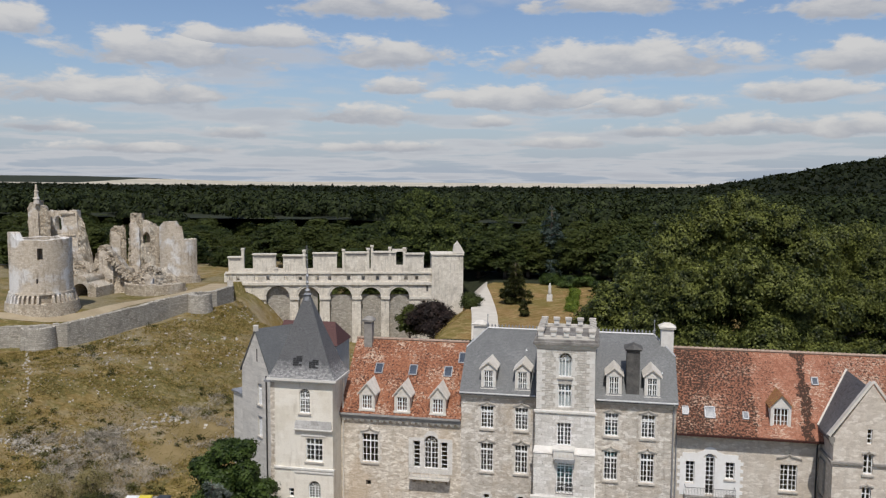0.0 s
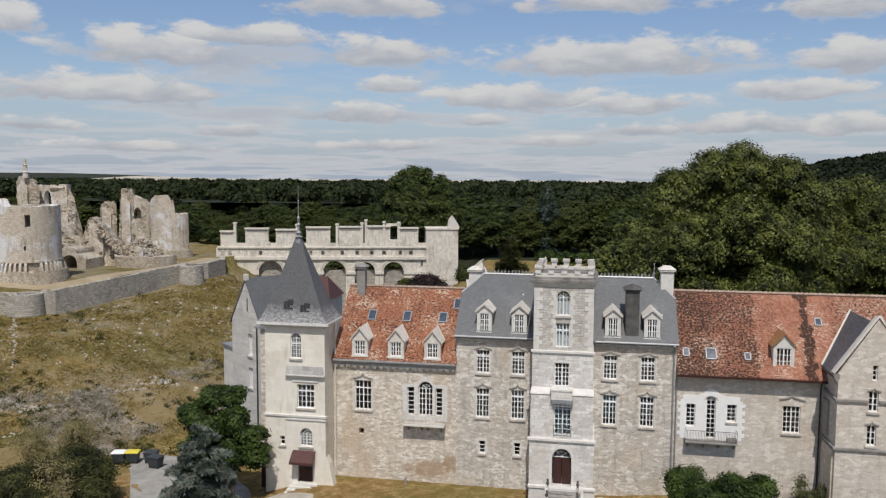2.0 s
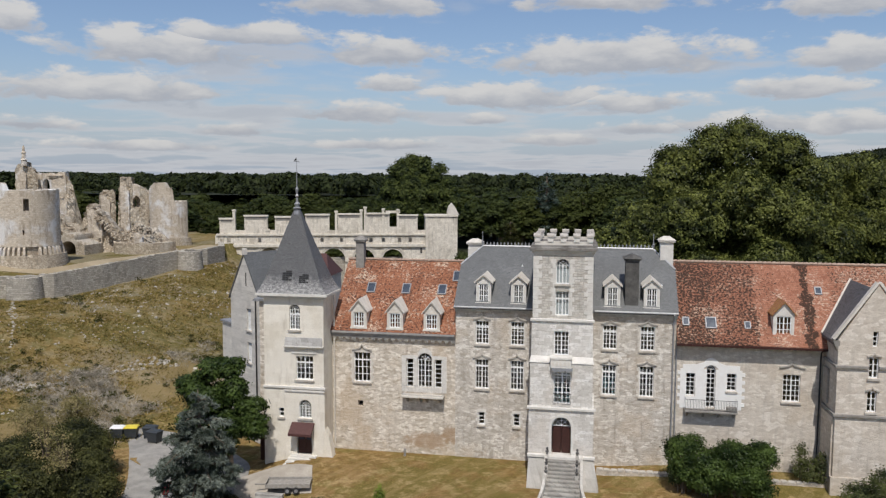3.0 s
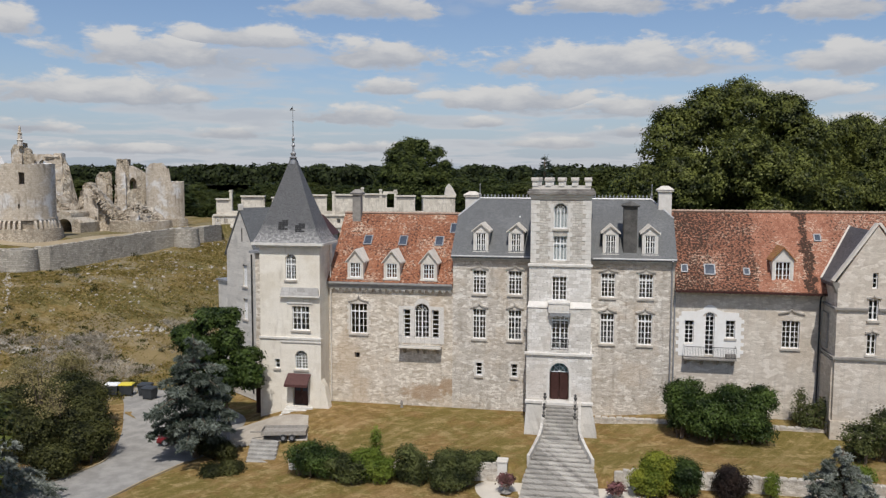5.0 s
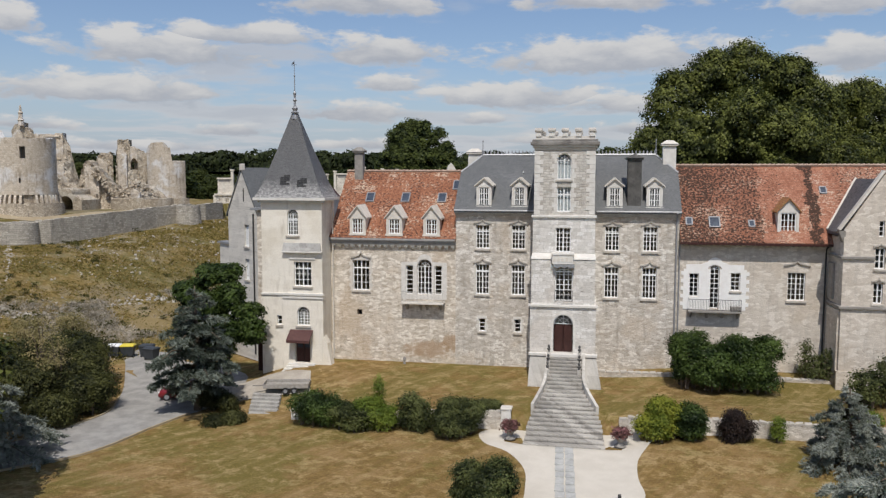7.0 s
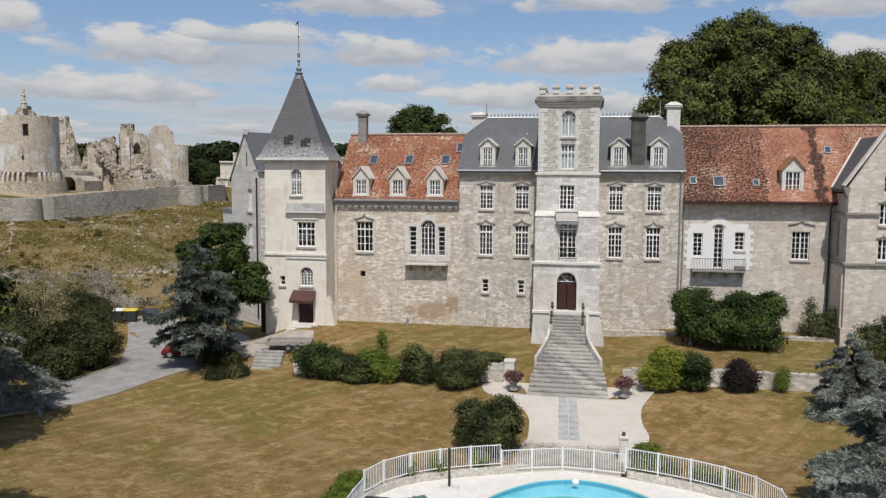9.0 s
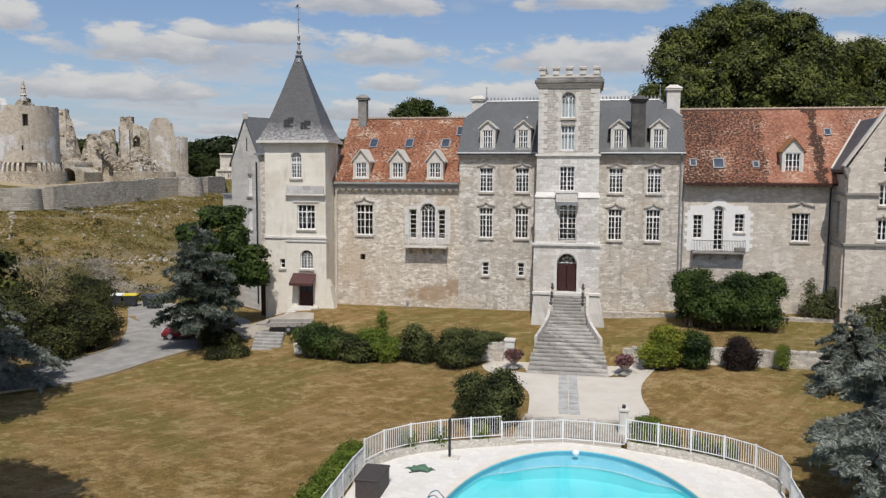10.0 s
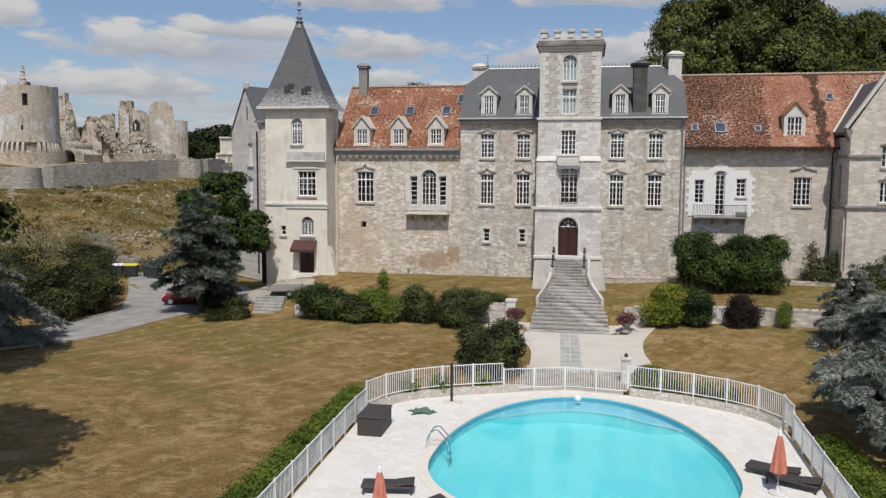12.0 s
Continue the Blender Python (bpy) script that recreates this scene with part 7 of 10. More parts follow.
def build_stairs():
    h = thing("entrance_stairs", (8.6, -11, -3.4), "weathered stone stairs that flare towards the court", "stairs")
    n, top, bottom = 22, 1.1, -3.22
    y = -5.75
    bm = bmesh.new()
    box(bm, 7.1, 9.9, -5.8, -5.05, -3, 1.1)
    part("landing", bm, M["white_trim"], h)
    rise = (top - bottom) / n
    rng = random.Random(4)
    core = bmesh.new()
    for i in range(n):
        z = top - rise * (i + 1)
        tread = 0.40 if i < 6 else 0.47 if i < 18 else 0.62
        hw, mx = stair_side(y - tread / 2)
        bm = bmesh.new()
        bevel_box(bm, mx - hw - rng.uniform(0, 0.05), mx + hw + rng.uniform(0, 0.05), y - tread, y + 0.06, z - 0.16, z + rng.uniform(-0.008, 0.008), 0.025)
        part("step", bm, M["stair_stone"], h)
        box(core, mx - hw + 0.06, mx + hw - 0.06, y - tread + 0.07, y + 0.1, -4.2, z - 0.15)
        y -= tread
    part("stair_core", core, M["dark_stone"], h)
    for s in (-1, 1):
        bm = bmesh.new()
        rings = []
        for k in range(14):
            yy = -5.6 - k * 0.50
            hw, mx = stair_side(yy)
            zz = top - (top - bottom) * ((-yy - 5.6) / 10.9) + 0.16 - 0.1 * ease(k, 8, 13)
            xa, xb = mx + s * (hw + 0.02), mx + s * (hw + 0.24)
            rings.append([(xa, yy, zz - 2.0), (xb, yy, zz - 2.0), (xb, yy, zz), (xa, yy, zz)])
        loft(bm, rings)
        part("string_wall", bm, M["string_stone"], h, "pale stone wall along the flight")
    for s in (-1, 1):
        for yy, zz in ((-5.75, 1.1), (-6.95, 0.55), (-7.75, 0.1)):
            bm = bmesh.new()
            bevel_box(bm, 8.36 + s * 1.28 - 0.14, 8.36 + s * 1.28 + 0.14, yy - 0.14, yy + 0.14, zz - 0.7, zz + 0.22, 0.02)
            post = part("newel_post", bm, M["string_stone"], h)
            bm = bmesh.new()
            turned(bm, 8.36 + s * 1.28, yy, [(0.11, zz + 0.22), (0.05, zz + 0.28), (0.15, zz + 0.42), (0.16, zz + 0.5), (0.06, zz + 0.58), (0.11, zz + 0.68), (0.10, zz + 0.76), (0.02, zz + 0.84)], 8)
            part("finial", bm, M["soot_stone"], post, "dark weathered urn finial")


M["string_stone"] = masonry("weathered_string_stone", ((0.42, 0.39, 0.345), (0.66, 0.625, 0.565), (0.54, 0.51, 0.455)), (0.34, 0.31, 0.27), 0.9, 0.5, 0.01, 0.03, stain=(0.22, 0.20, 0.17), stain_amount=0.5, bump=0.4, chips=0.5)
M["stair_stone"] = masonry("worn_stair_stone", ((0.24, 0.225, 0.20), (0.52, 0.49, 0.44), (0.37, 0.35, 0.31)), (0.16, 0.15, 0.13), 1.1, 0.9, 0.01, 0.03, stain=(0.11, 0.10, 0.09), stain_amount=0.7, bump=0.5, chips=0.6, streaks=2.6)
build_stairs()


def rubble_wall(name, pts, thick, label, mat="rubble_grey", seed=1, cap=None):
    """A low wall along (x, y, top, bottom) with an uneven crest."""
    rng = random.Random(seed)
    h = thing(name, (pts[0][0], pts[0][1], pts[0][3]), label, "wall", kind="structure")
    for (x0, y0, t0, b0), (x1, y1, t1, b1) in zip(pts, pts[1:]):
        L = math.hypot(x1 - x0, y1 - y0)
        ux, uy = (x1 - x0) / L, (y1 - y0) / L
        n = max(2, int(L / 0.5))
        bm = bmesh.new()
        rows = [(L * i / n, b0 + (b1 - b0) * i / n, t0 + (t1 - t0) * i / n + rng.uniform(-0.06, 0.05)) for i in range(n + 1)]
        ribbon(bm, rows, lambda s, d, z: (x0 + ux * s - uy * d, y0 + uy * s + ux * d, z), 0, thick)
        part("wall", bm, M[mat], h)
        # loose crest stones
        for i in range(int(L / 0.62)):
            s = 0.3 + i * 0.62
            bm = bmesh.new()
            zt = t0 + (t1 - t0) * s / L
            m = Matrix.Translation((x0 + ux * s - uy * thick / 2, y0 + uy * s + ux * thick / 2, zt)) @ Euler((rng.uniform(-0.1, 0.1), rng.uniform(-0.1, 0.1), math.atan2(uy, ux) + rng.uniform(-0.15, 0.15))).to_matrix().to_4x4()
            bevel_box(bm, -0.28, 0.28, -thick * 0.55, thick * 0.55, -0.08, rng.uniform(0.05, 0.13), 0.05, m)
            part("coping_stone", bm, M["hood_stone"], h)
    return h


rubble_wall("terrace_wall_left", [(-12.6, -13.25, -2.75, -4.3), (-4.0, -13.25, -2.2, -4.2), (4.1, -13.25, -1.85, -4.0)], 0.4, "low rubble terrace wall behind the shrubs", seed=2)
rubble_wall("terrace_wall_right", [(12.7, -13.25, -1.95, -4.0), (15.0, -13.25, -1.6, -4.0), (22.0, -13.25, -1.62, -4.2), (36.0, -13.25, -1.66, -4.2)], 0.4, "low rubble terrace wall with missing stones", seed=3)
rubble_wall("bed_wall", [(11.3, -2.4, -1.0, -2.6), (20.0, -2.5, -0.95, -2.6), (30.4, -2.6, -0.95, -2.6)], 0.4, "low rubble wall of the raised bed at the house foot", seed=4)
rubble_wall("court_wall", [(6.4, -26.0, -3.62, -4.4), (9.6, -26.1, -3.7, -4.4), (12.1, -25.9, -3.6, -4.4)], 0.35, "low broken wall at the end of the gravel court", seed=5)


def stone_post(x, y, z0, z1, w, label):
    bm = bmesh.new()
    bevel_box(bm, x - w / 2, x + w / 2, y - w / 2, y + w / 2, z0, z1 - 0.14, 0.02)
    h = thing("stone_pier", (x, y, z0), label, "pier")
    part("shaft", bm, M["white_trim"], h)
    bm = bmesh.new()
    bevel_box(bm, x - w / 2 - 0.06, x + w / 2 + 0.06, y - w / 2 - 0.06, y + w / 2 + 0.06, z1 - 0.14, z1, 0.04)
    part("cap", bm, M["stone_trim"], h)
    return h


stone_post(4.25, -13.1, -4.0, -1.5, 0.75, "square pale stone pier at the terrace end")
stone_post(-12.7, -13.2, -4.2, -2.55, 0.65, "worn stone pier at the end of the terrace wall")
stone_post(12.25, -27.1, -4.2, -2.4, 0.5, "slim pale gate pier beside the pool gate")

bm = bmesh.new()
bevel_box(bm, -0.1, 0.1, -0.1, 0.1, 0, 0.2, 0.05, pose(12.25, -27.1, -2.4))
solo("gate_lamp", bm, M["iron"], "small black lamp on the gate pier", "lamp")


def build_side_steps():
    h = thing("garden_steps", (-15.3, -11.5, -3.9), "seven pale stone garden steps in the bank", "stairs")
    for i in range(7):
        z = -2.55 - 0.185 * i
        y = -9.2 - 0.48 * i
        xa = -18.2 + 0.12 * i
        bm = bmesh.new()
        bevel_box(bm, xa + 0.2, xa + 2.7, y - 0.45, y, z - 0.3, z, 0.03)
        part("step", bm, M["step"], h)


build_side_steps()
M["slab_grey"] = plain("pale_grey_slab", (0.30, 0.30, 0.285), (0.50, 0.495, 0.47), 1.1, 0.85, 0.3)


def build_paving():
    """A walk of worn slabs, two abreast, from the court to the stairs."""
    rng = random.Random(6)
    h = thing("paving", (8.75, -22, -3.9), "grey stone slabs leading to the stairs", "paving", kind="structure")
    y = -16.4
    while y > -24.4:
        d = rng.uniform(0.85, 1.15)
        for xa, xb in ((8.1, 8.74), (8.77, 9.42)):
            bm = bmesh.new()
            z = ground_z(8.7, y - d / 2) + 0.13 + rng.uniform(-0.012, 0.012)
            k = 0.04 * (-16 - y)
            bevel_box(bm, xa + k + rng.uniform(0, 0.05), xb + k - rng.uniform(0, 0.05), y - d + 0.03, y, z - 0.2, z, 0.02)
            part("slab", bm, M["slab_grey"], h)
        y -= d


build_paving()

# ---------------------------------------------------------------- pool terrace
POOL_C, POOL_RX, POOL_FAR, POOL_NEAR = (9.85, -41.0), 6.3, 10.7, 5.8
DECK_Z = -4.0


def pool_ring(grow, z, n=64):
    out = []
    for i in range(n):
        a = 2 * math.pi * i / n
        ry = (POOL_FAR if math.sin(a) > 0 else POOL_NEAR) + grow
        out.append((POOL_C[0] + (POOL_RX + grow) * math.cos(a), POOL_C[1] + ry * math.sin(a), z))
    return out




def build_pool():
    bm = bmesh.new()
    outer = [bm.verts.new((x, y, DECK_Z)) for x, y in DECK]
    inner = [bm.verts.new(p) for p in pool_ring(0.46, DECK_Z)]
    edges = [bm.edges.new((a, b)) for loop in (outer, inner) for a, b in zip(loop, loop[1:] + loop[:1])]
    bmesh.ops.triangle_fill(bm, edges=edges, use_beauty=True)
    low = [bm.verts.new((x, y, DECK_Z - 0.6)) for x, y in DECK]
    for i in range(len(outer)):
        j = (i + 1) % len(outer)
        bm.faces.new((outer[i], outer[j], low[j], low[i]))
    tagged(new("pool_deck", to_mesh("pool_deck", bm, M["paving"])), "white stone paving round the pool", "deck", kind="structure")
    h = thing("swimming_pool", (9.8, -39.6, -5.8), "egg-shaped turquoise swimming pool with a sandy stone rim", "pool")
    bm = bmesh.new()
    a, b, c, d = pool_ring(0.48, DECK_Z - 0.2), pool_ring(0.48, DECK_Z + 0.035), pool_ring(0.02, DECK_Z + 0.035), pool_ring(0.0, DECK_Z - 0.2)
    loft(bm, [a, b, c, d], False)
    part("coping", bm, M["coping"], h, "sandy beige stone rim")
    bm = bmesh.new()
    loft(bm, [pool_ring(0.004, DECK_Z - 0.02), pool_ring(0.0, -4.5), pool_ring(-0.3, -4.72), pool_ring(-1.2, -5.0), pool_ring(-2.6, -5.22), pool_ring(-4.0, -5.3)], False)
    vs = [bm.verts.new(p) for p in pool_ring(-4.0, -5.3)]
    bm.faces.new(vs)
    part("basin", bm, M["liner"], h, "pale turquoise pool liner")
    bm = bmesh.new()
    loft(bm, [pool_ring(-0.012, -4.27), pool_ring(-0.012, -4.07)], False)
    part("tile_band", bm, M["tile_blue"], h, "blue patterned tile band at the waterline")
    bm = bmesh.new()
    bm.faces.new([bm.verts.new(p) for p in pool_ring(-0.014, -4.14)])
    w = part("water", bm, M["water"], h, "clear still water")
    w.visible_shadow = False
    # shallow tiled bench along the far end
    bm = bmesh.new()
    nose = bmesh.new()
    rows, rows2, rows3 = [], [], []
    for i in range(41):
        a = math.pi * (0.215 + 0.57 * i / 40)
        ox, oy = POOL_C[0] + (POOL_RX - 0.02) * math.cos(a), POOL_C[1] + (POOL_FAR - 0.02) * math.sin(a)
        f = min(1.0, math.sin(a) * 1.15)
        ix, iy = 9.75 + 6.2 * math.cos(a), POOL_C[1] + (POOL_FAR - 1.5) * math.sin(a) + 0.3 * (1 - f)
        k = max(0.02, ease(math.sin(a), 0.61, 0.86))
        ix, iy = ox + (ix - ox) * k, oy + (iy - oy) * k
        rows.append([(ox, oy, -4.32), (ix, iy, -4.34), (ix, iy, -4.40), (ox, oy, -4.40)])
        rows3.append([(ox, oy, -4.401), (ix, iy + 0.01, -4.401), (ix, iy + 0.01, -5.52), (ox, oy, -5.52)])
        rows2.append([(ix, iy + 0.09, -4.322), (ix, iy - 0.03, -4.327), (ix, iy - 0.03, -4.38), (ix, iy + 0.09, -4.38)])
    loft(bm, rows)
    part("bench", bm, M["bench_blue"], h, "blue mosaic bench under shallow water")
    bm = bmesh.new()
    loft(bm, rows3)
    part("bench_front", bm, M["liner"], h)
    loft(nose, rows2)
    part("bench_edge", nose, M["bench_lip"], h, "pale grey bench edge")
    bm = bmesh.new()
    turned(bm, 9.6, -30.9, [(0.16, -4.02), (0.2, -3.9), (0.14, -3.78), (0.03, -3.74)], 10)
    part("skimmer", bm, M["white_paint"], h)
    # ladder
    bm = bmesh.new()
    for s in (-0.28, 0.28):
        pts = [(3.1, -39.6 + s, -4.0)] + [(3.1 + 0.45 * (1 - math.cos(k * 0.35)), -39.6 + s, -4.0 + 0.85 * math.sin(min(k * 0.35, 1.57))) for k in range(1, 6)] + [(4.05, -39.6 + s, -3.6), (4.15, -39.6 + s, -4.9)]
        pipe(bm, pts, 0.035, 6)
    lad = thing("pool_ladder", (3.6, -39.6, -4.0), "bent steel pool ladder", "ladder")
    part("rail", bm, M["chrome"], lad)
    for z in (-4.3, -4.6):
        bm = bmesh.new()
        box(bm, 4.08, 4.2, -39.9, -39.3, z, z + 0.04)
        part("rung", bm, M["chrome"], lad)


def paving_material():
    m, w = begin("crazy_paving")
    p = spot(w)
    v = w.n("ShaderNodeTexVoronoi", Vector=p, Scale=2.4)
    e = w.n("ShaderNodeTexVoronoi", Vector=p, Scale=2.4)
    e.feature = "DISTANCE_TO_EDGE"
    c = w.mix(w.ramp(w.noise(v.outputs["Position"], 3.0), 0.3, 0.7), (0.66, 0.63, 0.57), (0.75, 0.72, 0.67))
    c = w.mix(w.math("MULTIPLY", w.ramp(w.noise(p, 0.5, 5.0), 0.45, 0.7), 0.4), c, (0.60, 0.57, 0.51))
    j = w.ramp(e.outputs["Distance"], 0.0, 0.045, 1.0, 0.0)
    c = w.mix(w.math("MULTIPLY", j, 0.32), c, (0.50, 0.47, 0.41))
    c = w.mix(w.math("MULTIPLY", w.ramp(w.noise(p, 4.0, 5.0, 0.7), 0.5, 0.7), 0.3), c, (0.52, 0.49, 0.43))
    return finish(m, w, c, 0.85, w.math("SUBTRACT", w.noise(p, 12.0, 3.0), w.math("MULTIPLY", j, 0.8)), 0.25, 0.02)


M["paving"] = paving_material()
M["bench_lip"] = plain("pale_bench_lip", (0.34, 0.52, 0.58), (0.42, 0.60, 0.66), 3.0, 0.5, 0.0)
M["bench_blue"] = plain("pale_blue_mosaic", (0.10, 0.46, 0.60), (0.30, 0.64, 0.74), 7.0, 0.3, 0.0, fine=5.0)
M["tile_blue"] = plain("blue_mosaic", (0.06, 0.25, 0.38), (0.16, 0.42, 0.52), 14.0, 0.3, 0.0)
build_pool()


def fence_panel(fence, m, cache, length):
    """One panel: two rails, with a post and upright bars hung under it."""
    if not cache:
        bm = bmesh.new()
        wall(bm, 0.035, length - 0.035, 0.08, 1.185, -0.02, 0.04, [(0.06, length - 0.06, 0.125, 1.14)])
        cache["panel"] = to_mesh("panel", bm, M["fence_white"])
        bm = bmesh.new()
        bevel_box(bm, -0.035, 0.035, -0.035, 0.035, -0.12, 1.24, 0.012)
        cache["post"] = to_mesh("post", bm, M["fence_white"])
        bm = bmesh.new()
        box(bm, -0.012, 0.012, -0.012, 0.012, 0.125, 1.14)
        cache["bar"] = to_mesh("bar", bm, M["fence_white"])
    p = hang("panel", cache["panel"], fence, m)
    hang("post", cache["post"], p, m)
    for i in range(1, 13):
        hang("bar", cache["bar"], p, m @ pose(length * i / 13, 0, 0))


def along(pts, step):
    """Points at even steps along a polyline."""
    out, left = [Vector(pts[0])], step
    for a, b in zip(pts, pts[1:]):
        a, b = Vector(a), Vector(b)
        L, pos = (b - a).length, 0.0
        while L - pos >= left:
            pos += left
            out.append(a + (b - a) * pos / L)
            left = step
        left -= L - pos
    return out


M["kerb"] = masonry("pale_kerb_rubble", ((0.52, 0.48, 0.41), (0.76, 0.72, 0.64), (0.66, 0.62, 0.55)), (0.42, 0.38, 0.32), 0.42, 0.2, 0.02, 0.12, stain=(0.36, 0.33, 0.28), stain_amount=0.4, bump=0.9, rubble=True)
M["kerb_turned"] = masonry("pale_kerb_rubble", ((0.52, 0.48, 0.41), (0.76, 0.72, 0.64), (0.66, 0.62, 0.55)), (0.42, 0.38, 0.32), 0.42, 0.2, 0.02, 0.12, stain=(0.36, 0.33, 0.28), stain_amount=0.4, bump=0.9, rubble=True, run=-1.0)


def build_fence():
    M["fence_white"] = plain("white_lacquer", (0.72, 0.71, 0.68), (0.78, 0.77, 0.75), 5.0, 0.45, 0.05)
    fence = thing("pool_fence", (9.5, -29.6, -4.0), "white metal safety fence with upright bars round the pool", "fence")
    cache = {}
    pts = along([(x, y, 0) for x, y in DECK[:-1] + [(18.95, -58)]], 1.75)
    for a, b in zip(pts, pts[1:]):
        mid = (a + b) / 2
        if mid.y < -57:
            continue
        ang = math.degrees(math.atan2(b.y - a.y, b.x - a.x))
        base = -3.52 if mid.y > -35.4 and not 6.3 < mid.x < 12.4 else -3.86
        m = pose(a.x, a.y, base, 0, 0, ang)
        fence_panel(fence, m, cache, 1.75)
    # low stone kerb wall under the rear fence
    for name, run in (("kerb_wall_left", [p for p in DECK if p[1] > -36.5 and p[0] < 6.4]), ("kerb_wall_right", [p for p in DECK if p[1] > -36.5 and p[0] > 12.3])):
        bm = bmesh.new()
        rings = []
        for x, y in run:
            d = Vector((x - 9.5, y + 40, 0)).normalized() * 0.16
            rings.append([(x - d.x, y - d.y, -4.3), (x + d.x, y + d.y, -4.6), (x + d.x, y + d.y, -3.60), (x - d.x, y - d.y, -3.60)])
        loft(bm, rings)
        tagged(new(name, to_mesh(name, bm, M["kerb" if name == "kerb_wall_left" else "kerb_turned"])), "low pale stone kerb wall under the fence", "wall", kind="structure")

    # stone sill under the gate
    bm = bmesh.new()
    rings = []
    for x, y in [(q.x, q.y) for q in along([(x, y, 0) for x, y in DECK[:-1]], 0.5) if q.y > -34 and 6.2 < q.x < 12.5]:
        rings.append([(x, y - 0.1, -4.3), (x, y + 1.3, -4.4), (x, y + 1.3, -3.93), (x, y - 0.1, -3.95)])
    loft(bm, rings)
    tagged(new("gate_sill", to_mesh("gate_sill", bm, M["gravel"])), "pale stone sill under the pool gate", "step", kind="structure")


build_fence()


# ---------------------------------------------------------------- pool furniture
def lounger(m, label):
    h = thing("sun_lounger", m.translation, label, "lounger", "loungers by the pool")
    def p(name, bm, mat):
        return part(name, bm, M[mat], h, at=m)
    bm = bmesh.new()
    bevel_box(bm, -1.0, 1.0, -0.36, 0.36, 0.26, 0.33, 0.02)
    p("frame", bm, "rattan")
    bm = bmesh.new()
    bevel_box(bm, -0.98, 0.3, -0.33, 0.33, 0.33, 0.39, 0.03)
    p("mattress", bm, "rattan")
    bm = bmesh.new()
    bevel_box(bm, 0.0, 0.72, -0.33, 0.33, -0.03, 0.04, 0.02, pose(0.3, 0, 0.36, 0, -8, 0))
    p("backrest", bm, "rattan")
    for x in (-0.9, 0.9):
        for y in (-0.31, 0.31):
            bm = bmesh.new()
            bevel_box(bm, x - 0.035, x + 0.035, y - 0.035, y + 0.035, 0, 0.26, 0.01)
            p("leg", bm, "rattan")
    return h


lounger(pose(17.5, -40.35, DECK_Z, 0, 0, -28), "dark brown rattan sun lounger by the pool rim")
lounger(pose(18.05, -41.35, DECK_Z, 0, 0, -28), "dark brown rattan sun lounger beside the parasol")
lounger(pose(2.65, -44.9, DECK_Z, 0, 0, 8), "dark brown rattan sun lounger before the closed parasol")
lounger(pose(4.3, -46.7, DECK_Z, 0, 0, 40), "dark brown rattan sun lounger near the pool edge")


def parasol(x, y, label):
    h = thing("parasol", (x, y, DECK_Z), label, "parasol", "closed parasols")
    bm = bmesh.new()
    turned(bm, x, y, [(0.34, DECK_Z), (0.34, DECK_Z + 0.06), (0.10, DECK_Z + 0.12), (0.05, DECK_Z + 0.3)], 14)
    part("base", bm, M["white_trim"], h)
    bm = bmesh.new()
    pipe(bm, [(x, y, DECK_Z + 0.1), (x, y, DECK_Z + 2.5)], 0.025, 8)
    part("pole", bm, M["wood_grey"], h)
    bm = bmesh.new()
    n = 16
    rings = []
    for z, r, f in ((0.85, 0.27, 0.35), (1.1, 0.25, 0.35), (1.6, 0.19, 0.3), (2.1, 0.12, 0.2), (2.38, 0.05, 0.1)):
        rings.append([(x + r * (1 + f * (-1) ** i * 0.5) * math.cos(2 * math.pi * i / n), y + r * (1 + f * (-1) ** i * 0.5) * math.sin(2 * math.pi * i / n), DECK_Z + z) for i in range(n)])
    loft(bm, rings)
    part("canopy", bm, M["canvas_red"], h, "folded faded red canopy")
    bm = bmesh.new()
    turned(bm, x, y, [(0.09, DECK_Z + 2.28), (0.08, DECK_Z + 2.42), (0.03, DECK_Z + 2.5), (0.04, DECK_Z + 2.56), (0.01, DECK_Z + 2.62)], 8)
    part("cap", bm, M["white_paint"], h)


parasol(17.30, -42.20, "closed faded red parasol on a white stand")
parasol(3.35, -48.70, "closed faded red parasol beside a lounger")

h = thing("storage_box", (0.25, -37.9, DECK_Z), "dark brown rattan storage box on the paving", "box")
bm = bmesh.new()
bevel_box(bm, -0.36, 0.78, -38.85, -36.85, DECK_Z, DECK_Z + 0.86, 0.03)
part("body", bm, M["rattan"], h)
bm = bmesh.new()
bevel_box(bm, -0.40, 0.82, -38.89, -36.81, DECK_Z + 0.862, DECK_Z + 0.93, 0.03)
part("lid", bm, M["rattan"], h)

h = thing("shower_post", (3.0, -32.75, DECK_Z), "slim black pool shower post on a stone foot", "shower")
bm = bmesh.new()
bevel_box(bm, 2.55, 3.55, -33.1, -32.5, DECK_Z, DECK_Z + 0.08, 0.02)
part("foot", bm, M["stone_trim"], h)
bm = bmesh.new()
bevel_box(bm, 2.96, 3.08, -32.81, -32.69, DECK_Z + 0.08, DECK_Z + 2.15, 0.02)
part("post", bm, M["iron"], h)
bm = bmesh.new()
pipe(bm, [(3.02, -32.8, DECK_Z + 2.0), (3.02, -33.0, DECK_Z + 2.05)], 0.05, 8)
part("shower_head", bm, M["iron"], h)

h = thing("pool_cover_bag", (1.85, -34.75, DECK_Z), "crumpled green tarpaulin lying on the paving", "tarpaulin")
bm = bmesh.new()
rows = []
